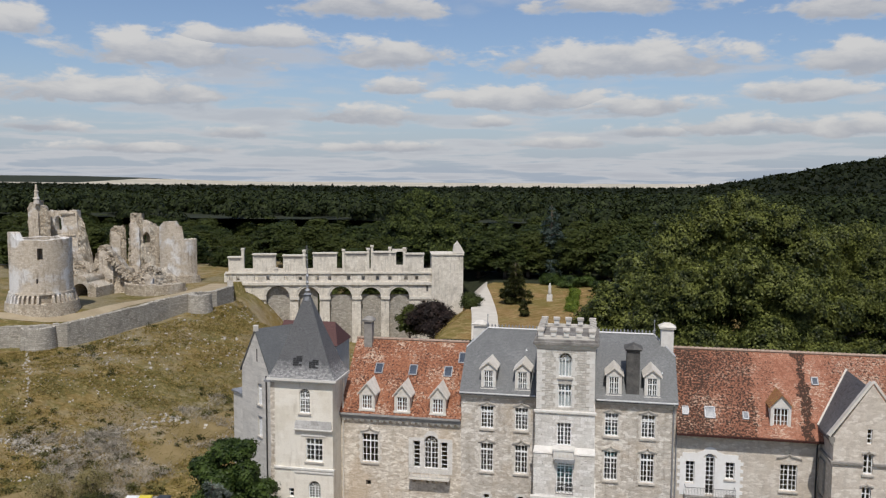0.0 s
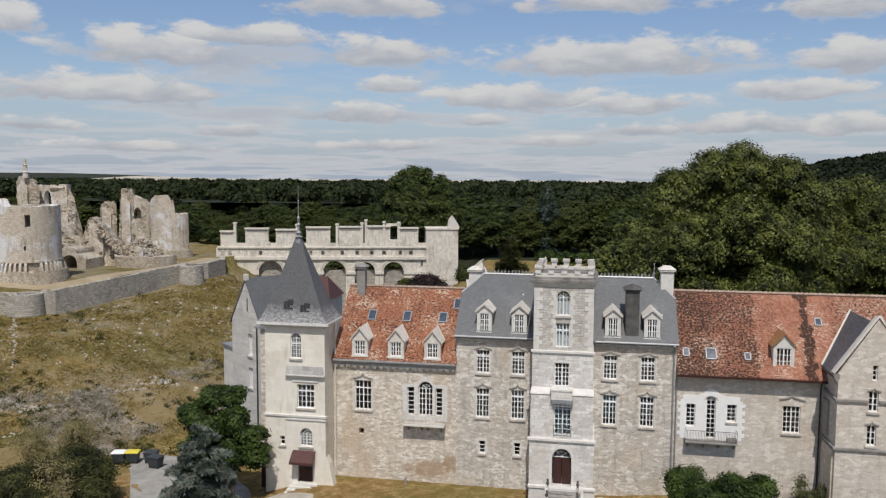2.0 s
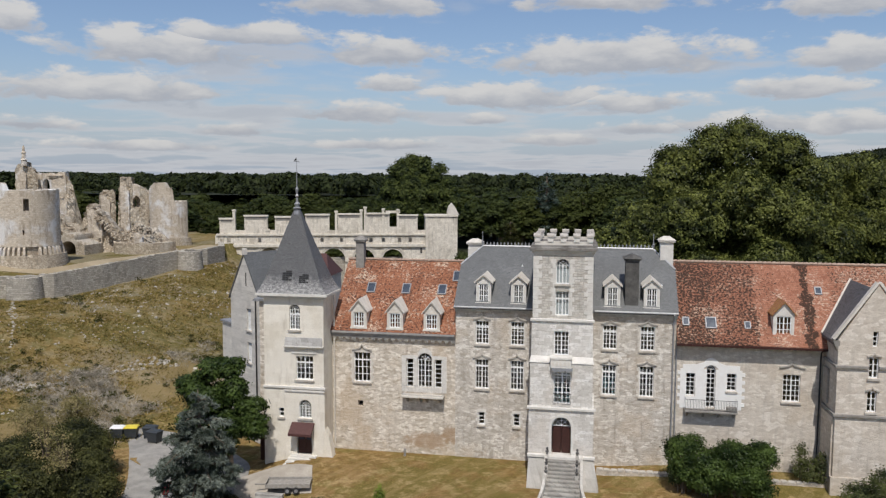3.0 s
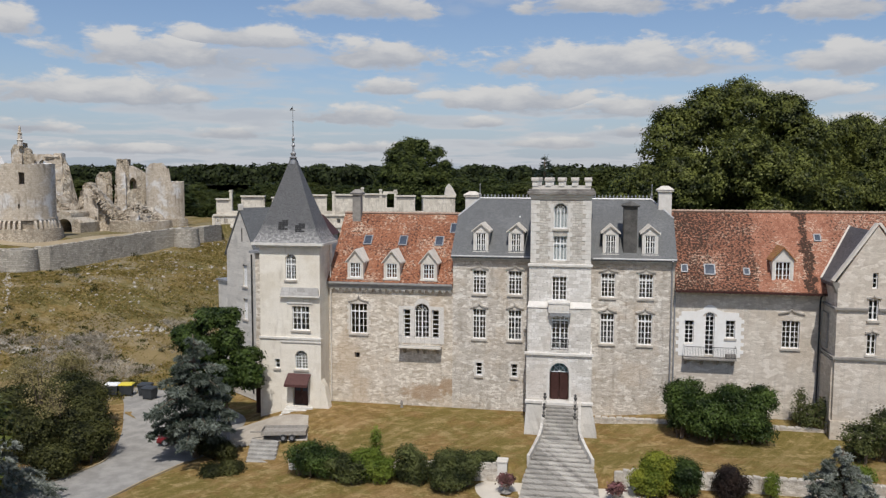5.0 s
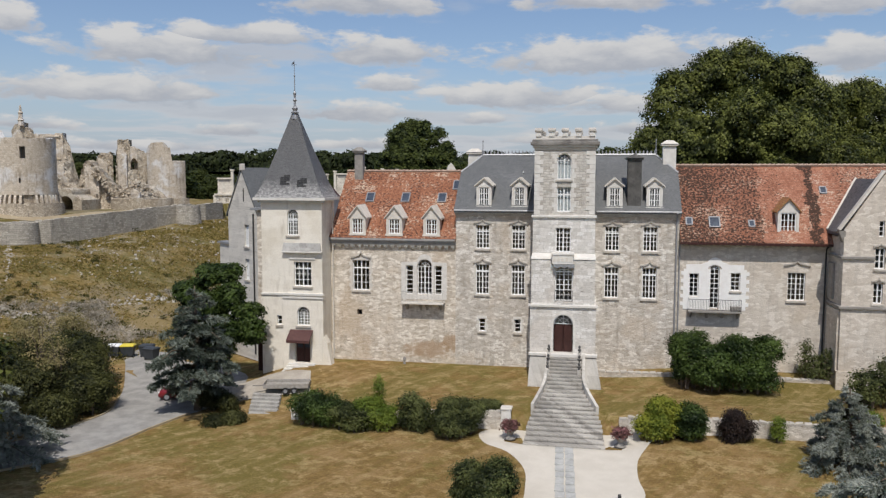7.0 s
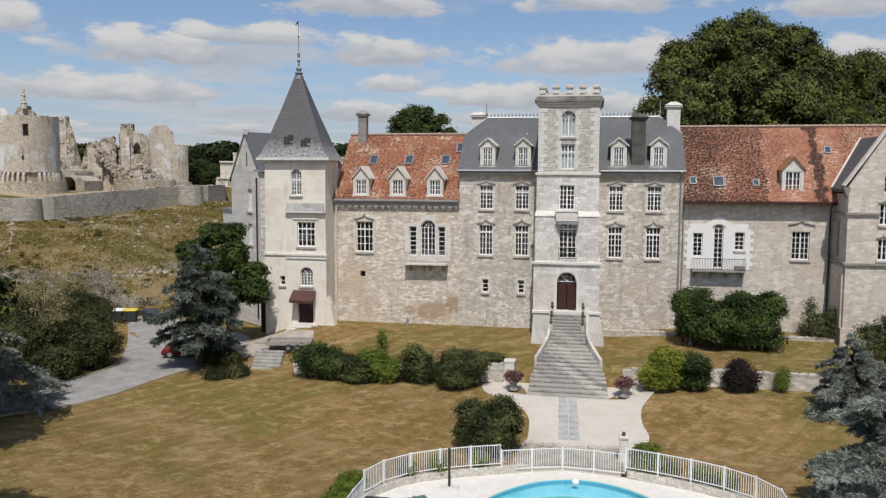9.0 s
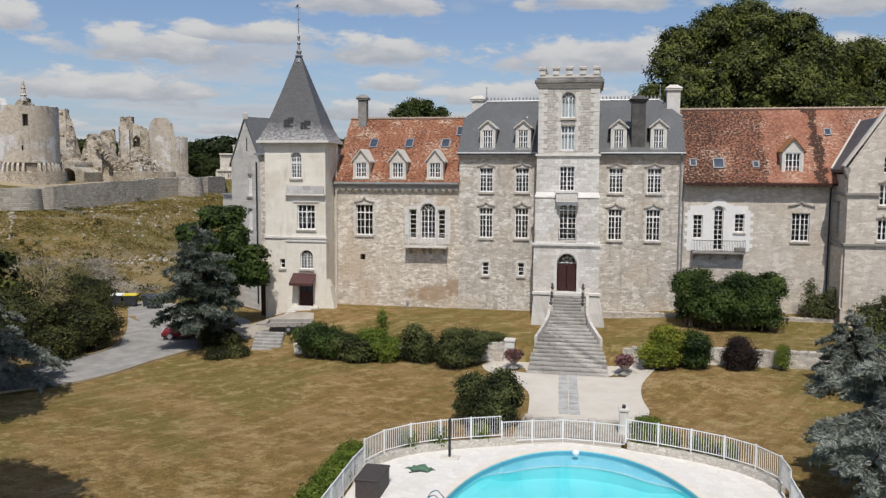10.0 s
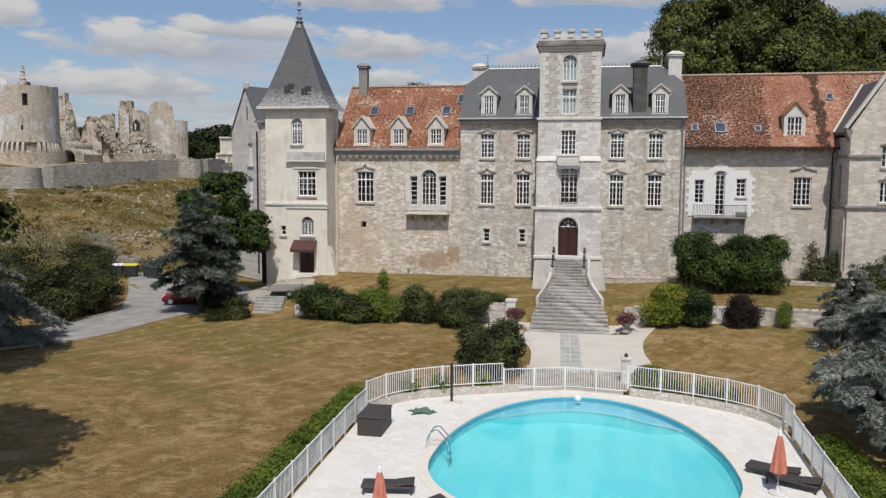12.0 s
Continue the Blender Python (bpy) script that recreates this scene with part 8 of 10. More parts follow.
for i in range(13):
    t = i / 12
    rows.append([(1.0 + 1.75 * t + 0.1 * math.sin(i), -34.75 + 0.34 * math.sin(math.pi * t) * math.cos(a) + 0.1 * math.sin(i * 1.3), DECK_Z + 0.01 + max(0.0, 0.26 * math.sin(math.pi * t) * math.sin(a)) * (0.8 + 0.3 * math.sin(i * 2.1))) for a in (0, 0.6, 1.2, 1.8, 2.4, 3.14)])
loft(bm, rows)
part("sheet", bm, M["net_green"], h, smooth=True)
bm = bmesh.new()
pipe(bm, [(1.4, -35.3, DECK_Z + 0.03), (2.2, -34.9, DECK_Z + 0.05)], 0.03, 5)
part("pole", bm, M["iron"], h)


# ---------------------------------------------------------------- drive: car, bins, trailer
def build_car():
    m = pose(-25.2, -8.3, ground_z(-25.2, -8.3) + 0.1, 0, 0, 22)
    h = thing("parked_car", m.translation, "small red hatchback parked half under the cedar", "car")
    def p(name, bm, mat, par=None, label="", smooth=False):
        return part(name, bm, M[mat], par or h, label, smooth, m)
    bm = bmesh.new()
    prof = [(-2.0, 0.35, 0.62, 0.80), (-1.85, 0.28, 0.80, 0.84), (-1.1, 0.25, 0.92, 0.86), (0.0, 0.25, 0.95, 0.87), (1.2, 0.25, 0.95, 0.86), (1.8, 0.30, 0.92, 0.82), (1.98, 0.4, 0.7, 0.78)]
    loft(bm, [[(x, -w, zb), (x, w, zb), (x, w, zt - 0.12), (x, w * 0.93, zt), (x, -w * 0.93, zt), (x, -w, zt - 0.12)] for x, zb, zt, w in prof])
    body = p("body", bm, "car_red", None, "glossy red paint", True)
    bm = bmesh.new()
    loft(bm, [[(x, -w, zb), (x, w, zb), (x, w * 0.85, zt), (x, -w * 0.85, zt)] for x, zb, zt, w in ((-1.0, 0.9, 0.93, 0.80), (-0.35, 0.92, 1.40, 0.78), (0.5, 0.92, 1.47, 0.78), (1.35, 0.92, 1.38, 0.77), (1.8, 0.9, 0.95, 0.76))])
    p("cabin_glass", bm, "roof_glass", None, "dark car windows")
    bm = bmesh.new()
    loft(bm, [[(x, -w, z), (x, w, z), (x, w * 0.9, z + 0.05), (x, -w * 0.9, z + 0.05)] for x, z, w in ((-0.38, 1.39, 0.66), (0.5, 1.46, 0.68), (1.4, 1.37, 0.66))])
    p("roof", bm, "car_red")
    for x in (-1.28, 1.25):
        for s in (-1, 1):
            wm = m @ pose(x, s * 0.80, 0.31, 90, 0, 0)
            bm = bmesh.new()
            turned(bm, 0, 0, [(0.24, -0.1), (0.31, -0.07), (0.31, 0.07), (0.24, 0.1)], 16)
            wheel = part("wheel", bm, M["tyre"], h, at=wm)
            bm = bmesh.new()
            turned(bm, 0, 0, [(0.2, -0.11), (0.2, 0.11)], 12)
            part("rim", bm, M["lead"], wheel, at=wm)
    for s in (-1, 1):
        bm = bmesh.new()
        bevel_box(bm, -1.99, -1.82, s * 0.58 - 0.17, s * 0.58 + 0.17, 0.6, 0.74, 0.03)
        p("headlight", bm, "white_paint")


build_car()


def wheelie_bin(x, y, turn, lid, label):
    m = pose(x, y, ground_z(x, y) + 0.1, 0, 0, turn)
    h = thing("waste_container", m.translation, label, "container", "waste containers")
    bm = bmesh.new()
    loft(bm, [[(-0.55, -0.42, 0.16), (0.55, -0.42, 0.16), (0.55, 0.42, 0.16), (-0.55, 0.42, 0.16)], [(-0.68, -0.54, 1.15), (0.68, -0.54, 1.15), (0.68, 0.54, 1.15), (-0.68, 0.54, 1.15)]])
    part("body", bm, M["bin_dark"], h, at=m)
    bm = bmesh.new()
    loft(bm, [[(-0.72, -0.58, 1.152), (0.72, -0.58, 1.152), (0.72, 0.58, 1.152), (-0.72, 0.58, 1.152)], [(-0.72, -0.58, 1.22), (0.72, -0.58, 1.22), (0.72, 0.58, 1.22), (-0.72, 0.58, 1.22)], [(-0.6, -0.2, 1.34), (0.6, -0.2, 1.34), (0.6, 0.4, 1.34), (-0.6, 0.4, 1.34)]])
    part("lid", bm, M[lid], h, at=m)
    for sx in (-0.5, 0.5):
        for sy in (-0.36, 0.36):
            bm = bmesh.new()
            turned(bm, 0, 0, [(0.09, -0.03), (0.1, 0.0), (0.09, 0.03)], 10)
            part("castor", bm, M["tyre"], h, at=m @ pose(sx, sy, 0.1, 90))


wheelie_bin(-37.6, 3.1, 15, "yellow", "dark waste container with a yellow lid")
wheelie_bin(-38.9, 2.6, 12, "white_paint", "dark waste container with a pale lid")
wheelie_bin(-35.7, 3.6, 8, "bin_dark", "dark grey waste container beside the drive")
wheelie_bin(-34.4, 2.2, -10, "bin_dark", "dark grey waste container on the drive")


def build_trailer():
    m = pose(-15.4, -8.2, -2.62, 0, 0, 12)
    h = thing("flatbed_trailer", m.translation, "weathered flatbed trailer with planks before the tower door", "trailer")
    bm = bmesh.new()
    box(bm, -1.9, 1.9, -0.85, 0.85, 0.5, 0.58)
    box(bm, -3.0, -1.9, -0.06, 0.06, 0.5, 0.58)
    part("bed", bm, M["dark_stone"], h, at=m)
    for i in range(9):
        bm = bmesh.new()
        bevel_box(bm, -1.88 + 0.03 * (i % 3), 1.86, -0.84 + i * 0.187, -0.67 + i * 0.187, 0.583, 0.63 + 0.012 * (i % 2), 0.008)
        part("plank", bm, M["wood_grey"], h, at=m)
    for a, b, c, d in ((-1.92, 1.92, -0.89, -0.85), (-1.92, 1.92, 0.85, 0.89), (-1.94, -1.9, -0.89, 0.89), (1.9, 1.94, -0.89, 0.89)):
        bm = bmesh.new()
        box(bm, a, b, c, d, 0.5, 0.86)
        part("side_board", bm, M["wood_grey"], h, at=m)
    for x in (0.0, 0.75):
        for s in (-0.95, 0.95):
            bm = bmesh.new()
            turned(bm, 0, 0, [(0.2, -0.09), (0.29, -0.07), (0.29, 0.07), (0.2, 0.09)], 16)
            w = part("wheel", bm, M["tyre"], h, at=m @ pose(x, s, 0.29, 90))
            bm = bmesh.new()
            turned(bm, 0, 0, [(0.16, -0.1), (0.16, 0.1)], 10)
            part("rim", bm, M["lead"], w, at=m @ pose(x, s, 0.29, 90))


build_trailer()


def urn(x, y, label, seed):
    z = ground_z(x, y) + 0.08
    h = thing("flower_urn", (x, y, z), label, "planter", "flower urns")
    bm = bmesh.new()
    turned(bm, x, y, [(0.42, z), (0.44, z + 0.12), (0.3, z + 0.2), (0.18, z + 0.35), (0.25, z + 0.42), (0.5, z + 0.75), (0.52, z + 0.8), (0.4, z + 0.76)], 16)
    part("bowl", bm, M["dark_stone"], h, smooth=True)
    rng = np.random.default_rng(seed)
    pts, nr = crown_points([(x, y, z + 0.98, 0.62, 0.62, 0.36)], 1400, rng, 0.3)
    tagged(hang("flowers", tris_mesh("flowers", tri_leaves(pts, nr, 0.12, 0.6, rng), M["leaf_pink"]), h), kind="stuff")


urn(4.75, -15.3, "stone urn with pink flowers beside the stairs", 5)
urn(12.75, -15.6, "stone urn with pink flowers beside the stairs", 6)

bm = bmesh.new()
turned(bm, -6.6, -0.9, [(0.22, -1.75), (0.14, -1.5), (0.10, -1.2), (0.16, -1.1), (0.12, -0.9), (0.05, -0.78)], 8)
solo("garden_ornament", bm, M["dark_stone"], "small dark stone ornament at the wall foot", "ornament")

bm = bmesh.new()
box(bm, -20.9, -20.1, -1.6, -0.9, -2.6, 0.3)
h = thing("notice_hut", (-20.5, -1.2, -2.6), "small red-brown wooden hut beside the tower", "hut")
part("body", bm, M["door_wood"], h)
bm = bmesh.new()
solid(bm, [(-21.1, -1.9, 0.3), (-19.92, -1.9, 0.3), (-20.5, -1.9, 0.75), (-21.1, -0.7, 0.3), (-19.92, -0.7, 0.3), (-20.5, -0.7, 0.75)], [(0, 1, 2), (5, 4, 3), (0, 3, 4, 1), (1, 4, 5, 2), (2, 5, 3, 0)])
part("roof", bm, M["brick_dark"], h)

# ---------------------------------------------------------------- castle ruins on the mound
def round_wall(name, parent, cx, cy, r, thick, z0, crest, mat, a0=0.0, a1=360.0, n=48, batter=0.0, label="", holes=()):
    """A curved wall; crest(angle in degrees) gives its top. holes: (angle, width, z0, z1) left open."""
    bm = bmesh.new()
    lo = z0
    cols = []
    for i in range(n + 1):
        a = a0 + (a1 - a0) * i / n
        cols.append((a, crest(a)))
    levels = 7
    def P(a, rr, z):
        k = radians(a)
        return (cx + rr * math.cos(k), cy + rr * math.sin(k), z)
    for (a, ta), (b, tb) in zip(cols, cols[1:]):
        mid = (a + b) / 2
        cut = [h for h in holes if abs((mid - h[0] + 180) % 360 - 180) < h[1] / 2]
        spans = [(lo, None)] if not cut else [(lo, cut[0][2]), (cut[0][3], None)]
        for s0, s1 in spans:
            ea, eb = (ta, tb) if s1 is None else (s1, s1)
            if min(ea, eb) <= s0:
                continue
            ro = lambda z: r + batter * max(0.0, 1 - (z - z0) / 4.0)
            v = [bm.verts.new(P(x, ro(z) if k else r - thick, z)) for x, t in ((a, ea), (b, eb)) for z in (s0, t) for k in (0, 1)]
            for f in ((0, 1, 3, 2), (4, 6, 7, 5), (1, 5, 7, 3), (0, 2, 6, 4), (2, 3, 7, 6), (0, 4, 5, 1)):
                bm.faces.new([v[i] for i in f])
    weld(bm)
    return part(name, bm, M[mat], parent, label)



def rubble_heap(parent, x, y, z, rx, ry, hgt, seed, mat="ruin_rough", n=22):
    """A lumpy heap of fallen masonry."""
    bm = bmesh.new()
    grid = []
    for j in range(n + 1):
        row = []
        for i in range(n + 1):
            u, v = -1 + 2 * i / n, -1 + 2 * j / n
            r = math.hypot(u, v)
            f = max(0.0, 1 - r ** 1.5)
            zz = z + hgt * f * (0.75 + 0.6 * noise.noise((u * 2.6 + seed, v * 2.6, seed))) + 0.5 * f * noise.noise((u * 9, v * 9, seed)) - 0.3
            row.append(bm.verts.new((x + rx * u, y + ry * v, zz)))
        grid.append(row)
    for j in range(n):
        for i in range(n):
            bm.faces.new((grid[j][i], grid[j][i + 1], grid[j + 1][i + 1], grid[j + 1][i]))
    part("rubble_heap", bm, M[mat], parent, "fallen stone rubble")


def block_field(parent, spots, seed, name="scattered_rubble", mat="ruin"):
    """Many loose stones, joined."""
    rng = random.Random(seed)
    bm = bmesh.new()
    for x, y, z, s in spots:
        m = Matrix.Translation((x, y, z)) @ Euler((rng.uniform(-0.5, 0.5), rng.uniform(-0.5, 0.5), rng.uniform(0, 6))).to_matrix().to_4x4()
        a, b, c = s * rng.uniform(0.6, 1.2), s * rng.uniform(0.5, 0.9), s * rng.uniform(0.35, 0.7)
        bevel_box(bm, -a / 2, a / 2, -b / 2, b / 2, -c * 0.4, c * 0.6, min(a, b, c) * 0.2, m)
    ob = part(name, bm, M[mat], parent) if parent else new(name, to_mesh(name, bm, M[mat]))
    return tagged(ob, kind="stuff")


def wall_line(pts, step):
    """Points every step metres along (x, y, bottom, top) corners."""
    out = []
    for p, q in zip(pts, pts[1:]):
        n = max(1, int(math.hypot(q[0] - p[0], q[1] - p[1]) / step))
        out += [[p[k] + (q[k] - p[k]) * i / n for k in range(4)] for i in range(n)]
    return out + [list(pts[-1])]


def crag(name, parent, pts, thick, mat, seed, rough=0.3, step=0.38, ragged=0.5, label=""):
    """A broken wall with an uneven, eroded face and a ragged crest."""
    rng = random.Random(seed)
    cols = wall_line(pts, step)
    high = max(c[3] - c[2] for c in cols)
    levels = max(4, int(high / 0.42))
    loops = []
    hold = 0.0
    for i, (x, y, b, t) in enumerate(cols):
        p, q = cols[max(0, i - 1)], cols[min(len(cols) - 1, i + 1)]
        L = math.hypot(q[0] - p[0], q[1] - p[1]) or 1.0
        nx, ny = (q[1] - p[1]) / L, -(q[0] - p[0]) / L
        if rng.random() < 0.55:
            hold = rng.uniform(-1, 0.7) * ragged
        t = max(b + 0.4, t + hold)
        loop = []
        for k in range(levels + 1):
            z = b + (t - b) * k / levels
            v = Vector((x * 0.45, y * 0.45, z * 0.45 + seed))
            off = rough * (1.5 * noise.noise(v) + 0.9 * noise.noise(v * 3.1) + 0.55 * noise.noise(v * 7.3)) + rough * rng.uniform(-0.22, 0.22)
            along_x = rough * 0.5 * noise.noise(v * 2.3 + Vector((9, 0, 0)))
            loop.append((x + nx * off - ny * along_x, y + ny * off + nx * along_x, z + rng.uniform(-0.05, 0.05)))
        dx, dy = nx * thick, ny * thick
        loop.append((x - dx * 0.5, y - dy * 0.5, t + rng.uniform(-0.5, 0.35) * ragged))
        loop.append((x - dx, y - dy, t - rng.uniform(0.0, 0.6) * ragged))
        loop.append((x - dx, y - dy, b))
        loops.append(loop)
    bm = bmesh.new()
    loft(bm, loops)
    return part(name, bm, M[mat], parent, label)


def build_ruins():
    rng = random.Random(11)
    # round keep tower nearest the slope
    cx, cy, r = -86.7, 51.6, 5.15
    h = thing("ruined_round_tower", (cx, cy, 9.0), "weathered round stone tower with broken top", "ruin")
    crest = lambda a: 22.35 + 0.25 * noise.noise((a * 0.03, 1.0, 0.0)) + 0.15 * noise.noise((a * 0.2, 1.0, 0.0)) + (1.3 * ease(a, 195, 232) * (1 - ease(a, 245, 262)) if a < 280 else 0.0)
    round_wall("shaft", h, cx, cy, r, 1.6, 12.75, crest, "ruin", n=110, label="pale stone drum with dark rain streaks", holes=((305, 9, 18.9, 20.9), (300, 3.5, 14.8, 15.6), (306, 10, 13.3, 14.5)))
    bm = bmesh.new()
    m = pose(cx + (r - 1.9) * math.cos(radians(299)), cy + (r - 1.9) * math.sin(radians(299)), 0, 0, 0, 299)
    box(bm, -0.1, 0.1, -1.6, 1.6, 13.0, 21.6, m)
    part("inner_floor_wall", bm, M["dark_stone"], h)
    round_wall("ledge", h, cx, cy, r + 0.22, 1.2, 12.75, lambda a: 13.1, "ruin", n=60, label="moulded ledge over the corbels")
    round_wall("plinth", h, cx, cy, r + 0.75, 2.0, 8.2, lambda a: 11.3 + 0.25 * noise.noise((a * 0.1, 4.0, 0)), "ruin_rough", n=40, batter=0.5, label="rough stone plinth")
    for i in range(42):
        a = 360 * i / 42
        k = radians(a)
        bm = bmesh.new()
        m = pose(cx + (r + 0.05) * math.cos(k), cy + (r + 0.05) * math.sin(k), 11.3, 0, 0, a)
        if rng.random() < 0.85:
            loft(bm, [[m @ Vector(p) for p in ((-0.3, -0.19, 0.0), (0.62, -0.19, 0.0), (0.62, 0.19, 0.0), (-0.3, 0.19, 0.0))], [m @ Vector(p) for p in ((-0.3, -0.19, 1.1), (0.4, -0.19, 1.1), (0.4, 0.19, 1.1), (-0.3, 0.19, 1.1))], [m @ Vector(p) for p in ((-0.3, -0.19, 1.6), (0.02, -0.19, 1.6), (0.02, 0.19, 1.6), (-0.3, 0.19, 1.6))]])
            part("corbel", bm, M["ruin"], h)
        else:
            bm.free()
    round_wall("corbel_backing", h, cx, cy, r - 0.15, 1.2, 11.0, lambda a: 12.8, "ruin_rough", n=40)
    # ruined gatehouse behind with a tall pinnacle
    h = thing("ruined_gatehouse", (-112, 90, 9.5), "broken gatehouse walls with a tall stone pinnacle", "ruin")
    crag("turret", h, [(-118.0, 88.9, 8, 23.1), (-117.9, 88.3, 8, 26.0), (-117.1, 88.0, 8, 27.1), (-116.1, 87.8, 8, 27.8), (-114.8, 87.8, 8, 27.6), (-114.5, 88.0, 8, 26.5), (-113.3, 88.3, 8, 26.2), (-112.7, 88.9, 8, 25.1)], 2.4, "ruin_rough", 3, 0.2, 0.3, 0.45)
    crag("turret_lining", h, [(-117.2, 87.5, 8, 25.4), (-115.8, 87.3, 8, 26.6), (-114.6, 87.4, 8, 25.2)], 0.5, "ruin", 4, 0.1, 0.3, 0.4)
    bm = bmesh.new()
    turned(bm, -114.85, 87.4, [(0.66, 27.0), (0.58, 28.1), (0.74, 28.3), (0.5, 28.6), (0.42, 29.7), (0.56, 29.9), (0.30, 30.2), (0.24, 31.2), (0.05, 31.6)], 7)
    part("pinnacle", bm, M["ruin"], h, "weathered carved pinnacle")
    crag("wall", h, [(-115.9, 92.2, 8, 25.3), (-113.8, 92.0, 8, 25.4)], 1.4, "ruin", 5, 0.1, 0.35, 0.25)
    crag("sill_wall", h, [(-113.8, 92.0, 8, 21.0), (-112.1, 92.0, 8, 20.8)], 1.4, "ruin", 7, 0.1, 0.35, 0.2)
    bm = bmesh.new()
    ribbon(bm, [(-113.8 + 1.7 * i / 10, 23.3 + 0.85 * math.sin(math.pi * i / 10), 25.35) for i in range(11)], lambda s, d, z: (s, d, z), 92.0, 93.2)
    part("arch", bm, M["ruin"], h, "round arch over an open window")
    crag("wall", h, [(-112.1, 92.0, 8, 25.3), (-110.4, 91.8, 8, 25.4), (-109.1, 91.6, 8, 25.6), (-107.8, 91.8, 8, 25.7)], 1.8, "ruin", 8, 0.10, 0.35, 0.25, label="standing wall with a smooth face")
    bm = bmesh.new()
    for z0, z1, o in ((24.7, 24.95, 0.35), (24.4, 24.7, 0.2), (19.6, 19.85, 0.22)):
        bevel_box(bm, -112.0, -108.3, 91.7 - o, 91.9, z0, z1, 0.04)
    part("cornice", bm, M["ruin"], h, "worn carved cornice")
    crag("broken_edge", h, [(-107.8, 91.8, 8, 25.8), (-107.2, 92.0, 8, 23.8), (-106.4, 92.4, 8, 22.5), (-106.3, 92.9, 8, 19.6), (-105.9, 93.4, 8, 17.2), (-105.4, 93.8, 8, 14.6)], 1.6, "ruin_rough", 9, 0.35, 0.3)
    crag("broken_wall", h, [(-110.0, 87.0, 8, 16.4), (-107.0, 86.4, 8, 15.8), (-105.0, 86.0, 8, 15.2), (-103.4, 85.4, 8, 14.0), (-101.2, 84.6, 8, 13.6), (-99.6, 84.0, 8, 12.8)], 2.2, "ruin_rough", 13, 0.6, 0.36, 0.9)
    crag("broken_wall", h, [(-106.0, 81.0, 8, 13.2), (-102.4, 80.2, 8, 12.4), (-99.4, 79.6, 8, 12.8), (-96.0, 79.2, 8, 11.8)], 2.0, "ruin_rough", 14, 0.5, 0.36, 0.7)
    rubble_heap(h, -101, 79.5, 9.0, 8, 5, 3.0, 3.0, n=34)
    # dark vault mouth at the foot
    bm = bmesh.new()
    rows = [(-93.6, 8.0, 11.6), (-92.201, 8.0, 12.3)]
    for i in range(11):
        a = math.pi * i / 10
        rows.append((-90.7 - 1.5 * math.cos(a), 10.5 + 1.5 * math.sin(a), 12.7 + 0.6 * math.sin(a) + 0.3 * math.sin(i * 1.9)))
    rows += [(-89.199, 8.0, 12.2), (-87.4, 8.0, 11.2)]
    ribbon(bm, rows, lambda s, d, z: (s, d + 0.1 * (s + 90), z), 68.0, 74.0)
    box(bm, -93.4, -87.8, 73.6, 74.4, 8.0, 12.2)
    part("vault", bm, M["ruin_rough"], h, "dark vault mouth in broken masonry")
    # eastern towers, split open
    h = thing("ruined_tower", (-86, 88, 9.5), "split open stone tower ruin with jagged walls", "ruin")
    crag("turret", h, [(-106.9, 102.8, 8, 17.6), (-106.6, 102.4, 8, 19.3), (-106.2, 102.0, 8, 20.7), (-105.1, 101.8, 8, 21.5), (-103.6, 101.7, 8, 21.3), (-102.5, 101.8, 8, 21.6), (-102.1, 102.2, 8, 20.4)], 2.0, "ruin_rough", 21, 0.3, 0.3, 0.4)
    crag("turret_lining", h, [(-105.4, 101.2, 8, 20.2), (-104.0, 101.1, 8, 20.0), (-103.0, 101.2, 8, 18.6)], 0.6, "ruin", 22, 0.1, 0.3, 0.5)
    crag("low_wall", h, [(-102.3, 103.4, 8, 18.4), (-101.0, 103.4, 8, 18.0)], 1.0, "ruin_rough", 23, 0.3)
    crag("pier", h, [(-101.4, 102.4, 8, 21.6), (-100.8, 102.0, 8, 22.4), (-100.5, 101.8, 8, 24.5), (-99.0, 101.7, 8, 24.3), (-97.6, 101.8, 8, 24.6), (-97.3, 102.0, 8, 23.2)], 2.2, "ruin_rough", 24, 0.28, 0.3, 0.3)
    crag("pier_lining", h, [(-100.2, 101.2, 8, 22.6), (-98.8, 101.1, 8, 23.0), (-97.9, 101.2, 8, 21.4)], 0.5, "ruin", 29, 0.1, 0.3, 0.5)
    crag("sill_wall", h, [(-97.3, 102.0, 8, 17.4), (-95.5, 102.0, 8, 17.2)], 2.0, "ruin_rough", 32, 0.2, 0.3, 0.3)
    bm = bmesh.new()
    ribbon(bm, [(-97.3 + 1.8 * i / 8, 19.2 + 0.9 * math.sin(math.pi * i / 8), 22.9 - 0.1 * i) for i in range(9)], lambda s, d, z: (s, d, z), 101.9, 103.6)
    part("niche_arch", bm, M["ruin"], h, "arched recess in the pier")
    crag("niche_back", h, [(-97.6, 103.8, 8, 22.0), (-95.2, 103.8, 8, 21.6)], 0.8, "ruin_rough", 33, 0.15)
    crag("wall", h, [(-95.5, 102.0, 8, 22.2), (-94.6, 102.2, 8, 21.6), (-92.0, 102.4, 8, 20.6)], 1.8, "ruin_rough", 25, 0.18, 0.3, 0.3)
    peak = lambda a: 20.9 + 2.4 * ease(a, 188, 262) - 1.2 * ease(a, 285, 302) - 2.9 * ease(a, 303, 310) + 0.3 * noise.noise((a * 0.13, 7.0, 0)) + 0.18 * noise.noise((a * 0.6, 7.0, 0))
    round_wall("shell", h, -84.0, 95.6, 4.6, 1.6, 8.0, peak, "ruin", 184, 350, 96, label="smooth curved outer face")
